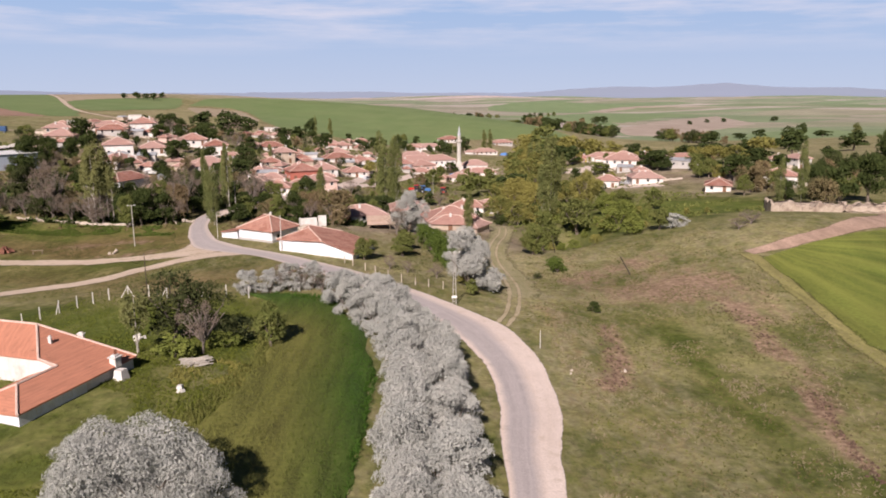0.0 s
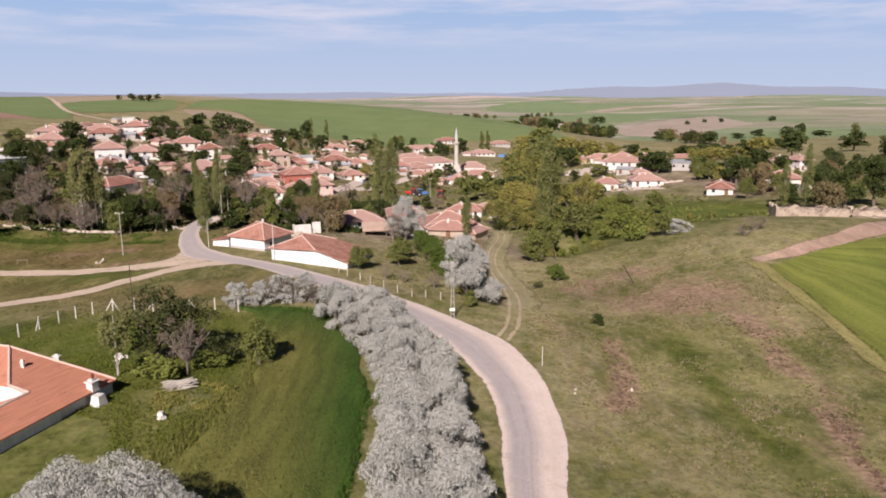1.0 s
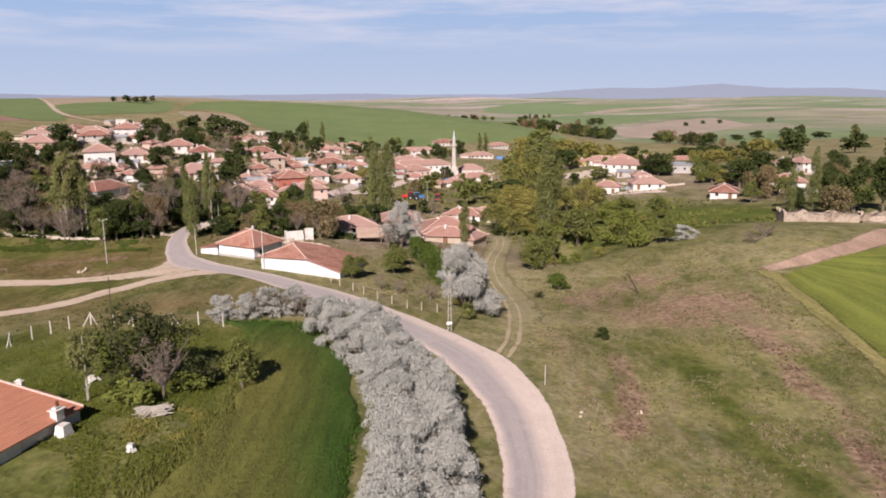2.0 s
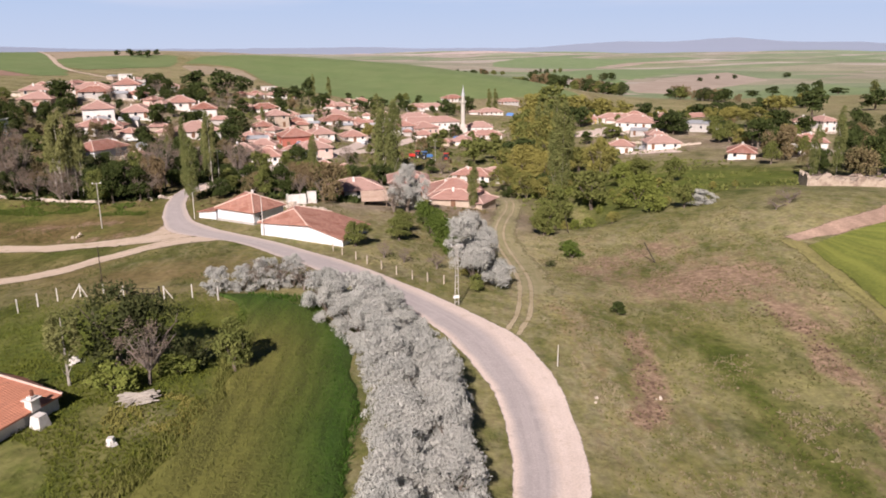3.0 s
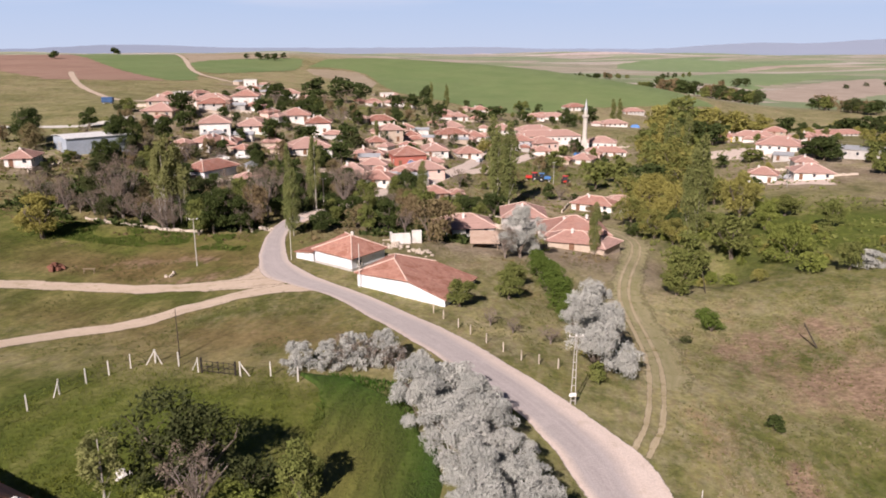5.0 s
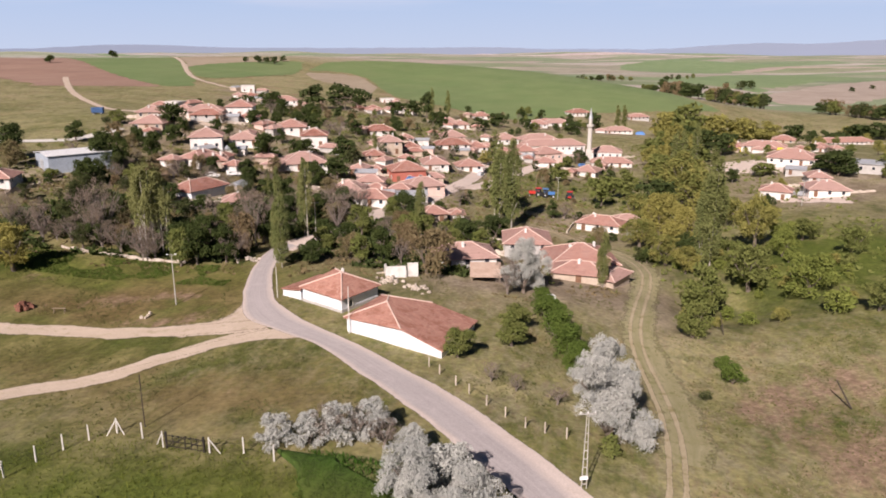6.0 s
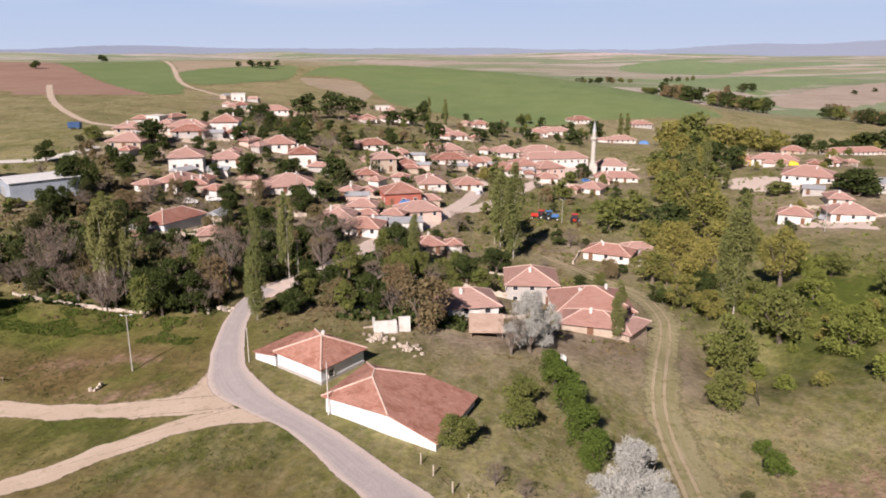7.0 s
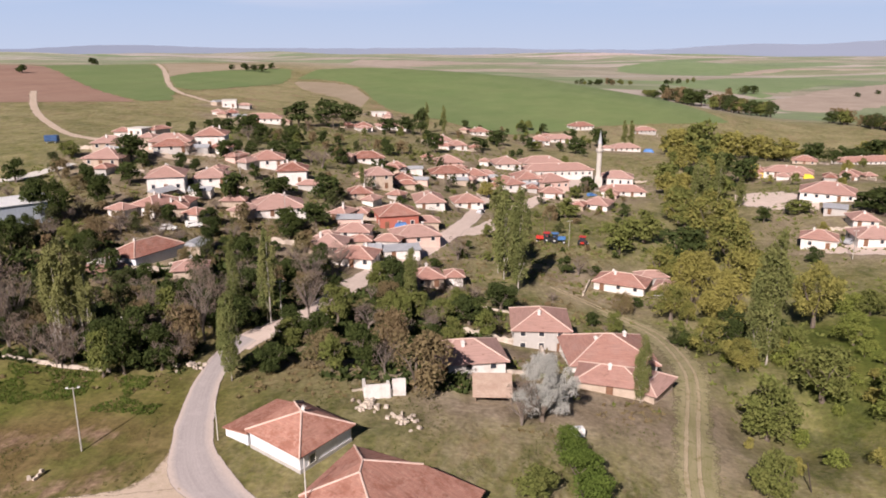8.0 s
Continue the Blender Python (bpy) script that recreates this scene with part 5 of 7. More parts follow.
KINDS = {
    # shape, leaves, leaf size, squash, label
    "dark": ("broad", 4300, 0.034, "dense leafy tree with dark green foliage"),
    "green": ("broad", 4300, 0.034, "leafy tree with mid-green foliage"),
    "fresh": ("bush", 5200, 0.029, "leafy shrub with bright green foliage"),
    "lush": ("bush", 5200, 0.029, "dense shrub with deep green foliage"),
    "willow": ("broad", 7000, 0.0245, "broad willow tree with golden-olive foliage"),
    "poplar": ("poplar", 7500, 0.044, "tall narrow columnar green poplar"),
    "aspen": ("aspen", 3000, 0.055, "slender poplar with a pale bare lower trunk"),
    "russet": ("bush", 2700, 0.034, "twiggy shrub with brownish budding leaves"),
    "olive": ("broad", 2600, 0.027, "dark olive-green spreading tree"),
    "bare": ("sparse", 1700, 0.017, "nearly bare grey-brown tree in bud"),
    "dome_silver": ("silver", 42000, 0.0115, "broad oleaster bush with silver-grey leaves"),
    "great_silver": ("lobed", 36000, 0.0125, "spreading oleaster tree with silver-grey leaves"),
    "silver": ("silver", 15500, 0.0205, "bushy oleaster tree with silver-grey leaves"),
}
TREES = {}


def tree_meshes(kind, variant, detail=1.0):
    """Trunk and crown of one kind, one unit high; detail thins the leaves and makes them larger."""
    if (kind, variant, detail) not in TREES:
        shape, count, size, _ = KINDS[kind]
        count, size = int(count * detail), size * detail ** -0.45
        rnd = random.Random(f"{kind}{variant}")
        blobs = crown_blobs(rnd, shape)
        v, f = leaf_cloud(sum(map(ord, kind)) + variant, blobs, count, size, 1.15 if shape not in ("poplar", "aspen") else 0.45, 0.35 if shape in ("silver", "lobed") else 0.0, 0.8 if shape in ("silver", "lobed") else 1.2, 0.012 if shape in ("silver", "lobed") else 0.02, 0.3 if shape in ("poplar", "aspen") else 1.0, 0.27 if shape in ("silver", "lobed") else 0.45)
        if shape == "poplar":
            v[:, 2] = np.clip(v[:, 2], 0.04, 1.0)
        v[:, 2] *= 1.0 / max(v[:, 2].max(), 0.01)
        crown = mesh_from("crown", v.tolist(), f.tolist(), LEAF["silver" if "silver" in kind else kind])
        bm = bmesh.new()
        if shape in ("poplar", "aspen"):
            tube(bm, (0, 0, -0.03), (0.02, 0, 0.9), 0.045 if shape == "aspen" else 0.03, 0.01, 6)
            for _ in range(10):
                z = rnd.uniform(0.1, 0.6)
                a = rnd.uniform(0, math.tau)
                tube(bm, (0, 0, z), (math.cos(a) * 0.2, math.sin(a) * 0.2, z + 0.16), 0.014, 0.004, 4)
        elif shape == "sparse":
            limbs(bm, rnd, 0.95, 0.46, 9, 0.026, 0.2)
            limbs(bm, rnd, 0.88, 0.34, 7, 0.02, 0.26)
        else:
            limbs(bm, rnd, 0.8, 0.34, 5, 0.034, 0.25 if shape == "broad" else 0.1, 3 if detail >= 1 else 0)
        TREES[kind, variant, detail] = as_mesh("trunk", bm, PALE_BARK if kind in ("poplar", "aspen") else BUD_BARK if kind == "bare" else BARK), crown
    return TREES[kind, variant, detail]


FAR = {}


def tree(kind, x, y, h, w, label="", dz=-0.05):
    rnd = random.Random(int(x * 31 + y * 17 + h * 5))
    if y > 400:
        FAR.setdefault(kind, []).append((x, y, h, w, rnd.randrange(3), rnd.uniform(0, math.tau)))
        return None
    trunk, crown = tree_meshes(kind, rnd.randrange(3), 1.8 if kind == "silver" and h > 8 else 1.0 if kind in ("great_silver", "dome_silver") else 0.65 if kind == "willow" and h > 6 and y > 260 else 0.22 if h < 3.2 else 0.3 if h < 4.5 or y > 260 or (kind == "silver" and y > 108 and h < 8) else 1.0)
    name = {"fresh": "shrub", "lush": "shrub", "russet": "shrub", "poplar": "poplar_tree", "aspen": "poplar_tree", "willow": "willow_tree", "silver": "oleaster_tree", "great_silver": "oleaster_tree", "dome_silver": "oleaster_tree"}.get(kind, "shrub" if h < 3.2 else "tree")
    words = label or KINDS[kind][3]
    if name == "shrub" and "tree" in words:
        words = words.replace("tree", "shrub")
    root = thing(name, x, y, rnd.uniform(0, 360), words, "shrub" if name == "shrub" else "tree", "trees of the village", dz, (w * rnd.uniform(0.92, 1.12), w * rnd.uniform(0.92, 1.12), h * rnd.uniform(0.97, 1.05)))
    part("trunk", trunk, None, root)
    part("crown", crown, None, root)
    return root


# silver oleasters between the wheat and the road
ROW, _ = resample([(-0.5, 35.6), (-1, 51.8), (-1.2, 66.3), (-1.6, 76.8), (-4.6, 92.2), (-9.4, 101.8), (-13.2, 108)], 17)
for i, (x, y) in enumerate(ROW):
    rnd = random.Random(i)
    for side in (-1, 1):
        tree("silver", x + side * (2.1 + rnd.uniform(-0.4, 0.4)), y + side * 0.8 + rnd.uniform(-0.9, 0.9), rnd.uniform(4.8, 6.8), rnd.uniform(6.2, 7.6))
for x, y, h, w in ((-30.6, 112.8, 4.0, 5.0), (-27.4, 113.8, 4.0, 4.6), (-24.6, 115.2, 4.6, 5.2), (-21.2, 116.8, 4.6, 5.2), (-16, 113.9, 3.6, 4.5)):
    tree("silver", x, y, h, w)
tree("dome_silver", -21.8, 48.0, 8.0, 13.5, "broad silver-grey oleaster beside the wheat")
tree("dome_silver", -25.2, 48.6, 7.4, 9.0, "silver-grey oleaster among its neighbours by the wheat")
tree("dome_silver", -19.2, 48.6, 7.2, 7.5, "lower silver-grey oleaster at the edge of the wheat")
tree("great_silver", 5.2, 125.0, 11.4, 13.0, "tall silver-grey oleaster beside the power pole")
tree("green", 4.6, 121.0, 3.0, 3.4, "small green shrub under the oleaster")
tree("great_silver", 4.6, 133.2, 10.5, 10.0, "silver-grey oleaster behind the power pole")
tree("great_silver", -8.2, 176.5, 11.2, 11.5, "silver-grey oleaster before the tiled houses")
tree("bare", -11.0, 174.2, 6.5, 6.5)
tree("bare", -25.9, 114.6, 4.6, 4.4)
tree("bare", -22.6, 115.6, 4.4, 4.2)
tree("bare", -19.4, 114.8, 3.8, 4.0)
tree("silver", 54.5, 171.8, 3.6, 6.5, "low silver-grey thicket on the slope")
tree("bare", 65.6, 156.1, 3.2, 6.0, "pale leafless thicket on the slope")
tree("bare", 62.1, 153.6, 2.6, 5.0, "pale leafless thicket on the slope")
tree("bare", -139.4, 455.1, 6.2, 10.4)
tree("bare", -135.0, 484.9, 8.4, 15.9)
tree("bare", -93.5, 338.8, 8.7, 8.2)
tree("bare", -97.4, 185.0, 14.2, 8.7)
tree("bare", -71.7, 202.1, 9.5, 6.4)
tree("bare", -70.4, 215.7, 6.7, 6.9)
tree("bare", -58.7, 223.5, 8.9, 8.4)
tree("bare", -57.7, 240.9, 7.0, 8.0)
tree("bare", -119.0, 183.9, 9.0, 7.3)
tree("bare", -109.2, 180.5, 8.7, 5.9)
tree("bare", -99.0, 183.4, 13.2, 9.6)
tree("bare", -66.3, 190.8, 12.8, 7.3)
tree("bare", -52.7, 205.7, 9.7, 7.9)
tree("bare", -83.1, 184.8, 8.8, 5.9)
tree("bare", -6.6, 134.2, 2.5, 3.1)
tree("bare", -10.0, 135.8, 3.0, 3.0)
tree("bare", -1.2, 132.4, 3.0, 4.0)
tree("bare", -28.0, 82.0, 7.0, 6.6)
tree("dark", -132.6, 238.9, 11.6, 9.7)
tree("dark", -127.0, 255.6, 9.1, 6.7)
tree("dark", -124.5, 218.7, 7.8, 7.4)
tree("dark", -143.9, 299.5, 9.6, 11.9)
tree("dark", -132.5, 278.3, 7.0, 8.3)
tree("dark", -120.1, 316.8, 7.5, 8.7)
tree("dark", -138.7, 378.3, 10.1, 14.4)
tree("dark", -103.6, 337.2, 7.6, 9.3)
tree("dark", -99.2, 276.3, 10.6, 10.5)
tree("dark", -92.9, 292.7, 6.4, 12.1)
tree("dark", -79.9, 299.6, 9.3, 11.5)
tree("dark", -73.7, 272.3, 7.4, 11.0)
tree("dark", -79.9, 267.1, 6.0, 9.2)
tree("dark", -107.0, 504.2, 8.7, 16.5)
tree("dark", -68.7, 437.4, 10.2, 11.1)
tree("dark", -52.5, 479.0, 7.4, 13.8)
tree("dark", -45.6, 521.0, 8.9, 16.8)
tree("dark", -26.2, 502.6, 8.4, 6.4)
tree("dark", 0.3, 516.3, 9.7, 14.8)
tree("dark", 15.6, 570.2, 12.6, 14.6)
tree("dark", 4.6, 412.8, 6.6, 10.1)
tree("dark", -41.1, 227.4, 9.6, 10.9)
tree("dark", -78.1, 180.6, 7.7, 7.3)
tree("dark", -75.4, 186.1, 8.0, 7.6)
tree("dark", -65.9, 193.4, 8.9, 6.9)
tree("dark", -59.9, 230.9, 6.6, 7.5)
tree("dark", -37.5, 186.5, 7.7, 7.3)
tree("dark", -50.6, 181.6, 4.6, 6.0)
tree("dark", -24.0, 218.1, 6.6, 9.1)
tree("dark", -19.2, 234.6, 7.0, 8.7)
tree("dark", 139.6, 548.9, 12.7, 16.7)
tree("dark", 141.0, 518.2, 8.2, 7.8)
tree("dark", 93.4, 335.6, 8.1, 14.7)
tree("dark", -72.9, 177.2, 9.5, 7.9)
tree("dark", -68.0, 179.4, 8.4, 6.8)
tree("dark", -62.3, 195.2, 7.9, 7.5)
tree("dark", -128.0, 240.0, 11.2, 6.5)
tree("dark", -162.0, 238.7, 10.5, 11.6)
tree("dark", 24.1, 113.8, 1.8, 2.9)
tree("lush", 23.8, 149.6, 3.4, 4.2)
tree("lush", 23.4, 155.2, 2.2, 3.0)
tree("olive", 18.8, 143.0, 1.2, 2.8)
tree("dark", 110.8, 205.4, 13.2, 11.0)
tree("dark", 118.5, 205.2, 14.9, 11.0)
tree("dark", 108.8, 217.1, 11.3, 8.3)
tree("dark", 141.5, 335.1, 9.4, 17.8)
tree("dark", 218.4, 467.1, 16.8, 21.3)
tree("dark", 95.8, 335.3, 8.8, 12.7)
tree("dark", 145.9, 321.8, 7.7, 9.8)
tree("dark", 178.3, 299.3, 19.2, 13.7)
tree("dark", 299.7, 545.2, 15.2, 24.8)
tree("dark", 116.4, 602.8, 12.4, 9.1)
tree("dark", 148.1, 664.6, 7.9, 10.0)
tree("dark", 83.6, 595.2, 15.1, 17.9)
tree("dark", 75.7, 604.5, 9.6, 18.2)
tree("dark", 97.3, 597.2, 10.4, 27.0)
tree("dark", 116.4, 602.8, 8.6, 22.7)
tree("dark", 65.7, 618.5, 7.8, 13.9)
tree("dark", 134.2, 611.7, 8.7, 23.0)
tree("dark", 192.9, 629.1, 9.0, 23.7)
tree("dark", 209.5, 636.3, 13.1, 28.8)
tree("dark", 229.3, 651.6, 12.4, 24.6)
tree("dark", 371.5, 937.5, 8.9, 21.2)
tree("dark", 419.2, 992.2, 12.6, 22.4)
tree("dark", 625.7, 1421.5, 11.2, 19.2)
tree("dark", 401.3, 839.7, 18.6, 15.8)
tree("dark", 446.4, 970.1, 15.4, 21.9)
tree("dark", 452.7, 895.4, 9.2, 27.0)
tree("dark", 514.6, 1380.5, 8.7, 12.4)
tree("dark", 434.7, 1326.3, 8.4, 12.0)
tree("dark", 484.8, 1384.2, 7.7, 12.5)
tree("lush", -4.6, 167.5, 4.8, 6.3)
tree("lush", -1.6, 156.4, 5.6, 7.0)
tree("lush", 0.1, 150.2, 5.8, 6.8)
tree("lush", 1.1, 144.8, 5.0, 5.8)
tree("fresh", -30.5, 80.1, 2.7, 5.1)
tree("fresh", -26.1, 84.8, 2.1, 4.1)
tree("lush", -3.1, 162.2, 5.4, 7.0)
tree("green", -166.6, 300.6, 5.9, 9.3)
tree("dark", -150.2, 472.1, 14.7, 18.6)
tree("dark", -140.8, 493.0, 16.1, 22.7)
tree("dark", -136.6, 524.8, 12.8, 17.4)
tree("dark", -99.6, 516.9, 10.7, 13.5)
tree("dark", -90.5, 514.4, 17.7, 10.1)
tree("green", -5.1, 348.9, 7.6, 11.4)
tree("green", -45.0, 229.1, 7.1, 7.4)
tree("green", -73.4, 191.8, 9.4, 6.9)
tree("green", -41.2, 183.1, 6.6, 5.4)
tree("green", -29.1, 214.0, 5.8, 7.7)
tree("green", -33.5, 213.5, 6.4, 6.6)
tree("green", -35.4, 209.4, 6.2, 5.4)
tree("green", 70.3, 517.0, 23.6, 25.6)
tree("green", -75.8, 175.9, 8.2, 6.7)
tree("green", -46.8, 203.9, 8.2, 7.7)
tree("green", -15.4, 142.2, 4.5, 6.1)
tree("green", -8.3, 149.9, 4.7, 5.6)
tree("green", -21.1, 86.6, 5.8, 5.2)
tree("green", -8.5, 156.6, 4.5, 6.1)
tree("green", 112.7, 332.8, 6.6, 15.2)
tree("green", 63.7, 576.6, 9.2, 21.7)
tree("olive", -32.4, 85.4, 9.2, 9.6)
tree("olive", -29.4, 87.4, 8.0, 8.6)
tree("aspen", -34.9, 80.6, 7.4, 3.0)
tree("olive", -25.6, 86.6, 3.6, 5.5)
tree("willow", 18.7, 244.8, 8.6, 12.6)
tree("willow", 25.2, 257.4, 13.1, 15.1)
tree("willow", 28.7, 238.1, 12.7, 13.8)
tree("willow", 37.1, 260.4, 12.2, 13.6)
tree("willow", 38.7, 283.4, 15.7, 15.9)
tree("willow", 39.3, 316.3, 16.5, 18.0)
tree("green", 35.4, 352.2, 12.6, 17.9)
tree("dark", 27.8, 290.2, 10.6, 16.3)
tree("green", 19.6, 315.4, 10.6, 14.7)
tree("green", 10.4, 298.0, 11.0, 13.7)
tree("willow", 25.3, 208.1, 6.8, 8.1)
tree("willow", 45.4, 233.4, 14.5, 13.7)
tree("willow", 22.4, 217.8, 7.5, 10.3)
tree("willow", 44.7, 264.6, 9.1, 12.2)
tree("willow", 19.5, 275.0, 9.7, 12.6)
tree("green", 36.5, 198.4, 10.4, 12.0)
tree("green", 25.9, 189.1, 11.0, 11.8)
tree("green", 20.7, 167.1, 6.2, 7.5)
tree("green", 34.6, 215.0, 6.6, 10.3)
tree("fresh", 48.5, 220.3, 6.4, 8.5)
tree("fresh", 45.3, 190.1, 8.4, 10.9)
tree("fresh", 46.3, 175.5, 4.4, 6.6)
tree("fresh", 53.7, 240.6, 5.6, 7.5)
tree("fresh", 51.5, 202.8, 4.2, 6.0)
tree("green", 51.0, 172.7, 5.4, 6.6)
tree("green", 62.6, 218.8, 6.5, 8.7)
tree("green", 57.8, 238.6, 5.8, 9.5)
tree("willow", 42.7, 389.2, 12, 16)
tree("green", 54.5, 384, 10.5, 13)
tree("green", 41.6, 434.3, 12.5, 17.0)
tree("dark", 72.2, 423.8, 12.0, 14.0)
tree("poplar", 30.8, 211.1, 24.6, 6.2)
tree("poplar", 32.6, 216.1, 20.5, 5.6)
tree("poplar", 29.2, 213.2, 22.0, 5.6)
tree("poplar", 58.7, 365.1, 11.0, 5.0)
tree("dark", 96.1, 332.3, 9.6, 16.8)
tree("green", 72.6, 342.7, 5.4, 11.8)
tree("aspen", -85.1, 179.8, 19.4, 4.5)
tree("aspen", -84.2, 181.1, 19.7, 4.5)
tree("aspen", -83.3, 182.8, 18.0, 4.0)
tree("aspen", -87.1, 181.1, 18.2, 3.8)
tree("aspen", -81.8, 182.4, 15.4, 3.2)
tree("willow", -103.5, 164.6, 9.6, 10.5)
tree("poplar", 44, 372, 19, 5.4)
tree("poplar", 48, 380, 18, 5.4)
tree("poplar", 52.5, 374, 20, 5.4)
tree("aspen", -58.1, 200.2, 17.5, 3.2)
tree("poplar", 457.8, 831.0, 16.5, 12.5)
tree("poplar", -55.4, 177.6, 14.0, 4.0)
tree("poplar", -57.2, 180.2, 12.0, 3.6)
tree("poplar", -59.0, 200.9, 17.5, 3.4)
tree("poplar", -22.3, 264.5, 25.2, 5.6)
tree("poplar", -16.4, 254.4, 26.2, 7.6)
tree("poplar", -36.8, 223.5, 12.4, 3.7)
tree("poplar", 6.6, 188.9, 11.5, 3.1)
tree("poplar", -20.4, 260.2, 23.0, 5.4)
tree("poplar", 92.2, 202.1, 14.3, 3.7)
tree("poplar", 101.2, 208.3, 17.6, 4.1)
tree("poplar", 36.4, 575.5, 19.2, 5.1)
tree("poplar", 31.5, 569.5, 19.0, 5.1)
tree("poplar", -76.7, 331.2, 7.3, 2.8)
tree("poplar", -80.9, 539.7, 18.6, 4.2)
tree("poplar", -92.1, 542.1, 18.7, 4.3)
tree("poplar", -62.9, 195.9, 16.5, 3.2)
tree("poplar", -81.7, 236.0, 6.9, 1.8)
tree("russet", -27.1, 180.9, 9.5, 10.8)
tree("russet", -35.2, 196.8, 6.8, 6.9)
tree("russet", 103.6, 199.9, 8.0, 10.7)
tree("willow", -35.5, 360.0, 6.9, 8.7)
tree("bare", -70.3, 191.7, 8.8, 5.9)
tree("russet", -44.4, 187.3, 5.4, 6.5)
tree("willow", -22.6, 305.5, 7.4, 8.8)
tree("willow", 61.9, 547.6, 17.0, 27.4)
tree("willow", 91.4, 548.4, 16.8, 27.2)
tree("willow", 109.3, 556.0, 15.5, 27.4)
tree("willow", 129.0, 569.6, 15.5, 21.0)
tree("russet", -66.5, 184.2, 9.8, 5.8)
tree("bare", -76.7, 192.4, 10.4, 6.2)
tree("willow", 3.9, 136.9, 2.4, 3.0)
tree("willow", 4.0, 129.5, 2.2, 4.2)
tree("willow", 133.2, 340.2, 9.5, 18.1)
tree("willow", 125.9, 348.6, 8.3, 15.9)
tree("willow", 260.2, 607.6, 14.5, 32.2)
tree("willow", 92.6, 566.8, 7.7, 25.7)
tree("willow", 116.7, 558.9, 8.9, 25.3)
tree("willow", 137.9, 559.2, 8.0, 25.4)


# ---- filling of the village: orchards, hedges, yard walls ----
PLOTS += [(-37.2, 159.6, 10), (-21.6, 146.5, 12), (-36.3, 62.8, 10), (-139.6, 236.7, 12), (19.2, 445.3, 10), (9.2, 418.6, 3)]
WAYS = np.vstack([resample(STREET, 90)[0], resample([(-39.4, 290.9), (-30.6, 305.9), (-22.1, 351.9), (-14.4, 379.2), (-3, 415.2), (0.7, 456.7)], 60)[0], resample([(-335.3, 506.9), (-291.8, 448.8), (-251.4, 401.1), (-187.4, 339.5), (-144.5, 312.8), (-126.9, 307.1)], 60)[0],
                  resample([(8.5, 104), (12.6, 129), (12.2, 141.7), (10.7, 167.4), (13.4, 184.1), (16.5, 200.3), (16, 213.9), (10, 231.2), (2.2, 248.6), (-8, 260.4)], 60)[0], _l, _r, (_l + _r) / 2,
                  resample([(-45.3, 146.2), (-56.1, 135.5), (-63.3, 127.7), (-71.4, 123.3), (-82, 111.1), (-89.8, 93.8)], 50)[0], resample([(-47.3, 148.3), (-69.3, 143.8), (-90.7, 141.1), (-112.4, 134.1), (-163.1, 145.8)], 80)[0], resample([(60, 362), (70, 368), (80, 358)], 12)[0], resample([(66, 362), (74, 374), (82, 352)], 12)[0], resample([(62, 296), (70, 290), (82, 285), (97, 274)], 24)[0], resample([(72, 283), (80, 292), (96, 266)], 14)[0]])


_rnd = random.Random(5)
_made = 0
for px, py, pr in list(PLOTS)[:86]:
    for _ in range(2):
        ang, far_ = _rnd.uniform(0, math.tau), pr + _rnd.uniform(1.0, 3.0)
        ox, oy, ow, od = px + math.cos(ang) * far_, py + math.sin(ang) * far_ * 0.9, _rnd.uniform(3.5, 7.5), _rnd.uniform(3, 4.5)
        free = all(math.hypot(qx - ox, qy - oy) > qr * 0.8 + 1.6 for qx, qy, qr in PLOTS) and np.hypot(WAYS[:, 0] - ox, WAYS[:, 1] - oy).min() > 5.5
        if free and 225 < py < 600 and _made < 80:
            house(ox, oy, _rnd.choice((0, 12, -15, 75, 95)), ow, od, _rnd.uniform(2.1, 2.6), _rnd.choice("sswgsp"), _rnd.choice("tttmt"), True)
            _made += 1


def clear(x, y, gap, house_gap=0.8):
    """Whether nothing built stands within the gap."""
    if np.hypot(WAYS[:, 0] - x, WAYS[:, 1] - y).min() < gap + 2.2:
        return False
    return all(math.hypot(px - x, py - y) > r * house_gap + gap * 0.5 for px, py, r in PLOTS)


def planting(seed, count, area, kinds, low, high, wide=(0.8, 1.2)):
    """Trees strewn over an area (a test of x and y within bounds)."""
    rnd = random.Random(seed)
    x0, x1, y0, y1, inside = area
    made = 0
    for _ in range(count * 12):
        x, y = rnd.uniform(x0, x1), rnd.uniform(y0, y1)
        h = rnd.uniform(low, high)
        if made < count and inside(x, y) and clear(x, y, h * 0.28):
            tree(rnd.choice(kinds), x, y, h, h * rnd.uniform(*wide))
            made += 1


planting(13, 22, (-114, -84, 190, 212, lambda x, y: True), ("dark", "olive", "russet", "bare", "olive"), 1.8, 3.4, (1.1, 1.6))
planting(1, 46, (-118, -56, 173, 216, lambda x, y: not (-114 < x < -86 and y > 190) and y > 177 + abs(x + 85) * 0.15 and y < 216 + (x + 85) * 0.2), ("dark", "bare", "olive", "bare", "bare", "russet", "bare", "olive"), 4.5, 8)
planting(2, 26, (-58, -18, 180, 240, lambda x, y: y > 184 - (x + 40) * 0.1), ("dark", "olive", "russet", "green", "bare", "bare"), 3, 6.5)
planting(3, 14, (12, 78, 205, 330, lambda x, y: abs(x - (29 + (y - 205) * 0.08)) < 13), ("willow", "willow", "green", "dark"), 3, 6, (0.9, 1.3))
planting(4, 34, (8, 75, 330, 560, lambda x, y: abs(x - (38 + (y - 330) * 0.16)) < 14), ("willow", "green", "willow", "dark"), 7, 11, (0.9, 1.4))
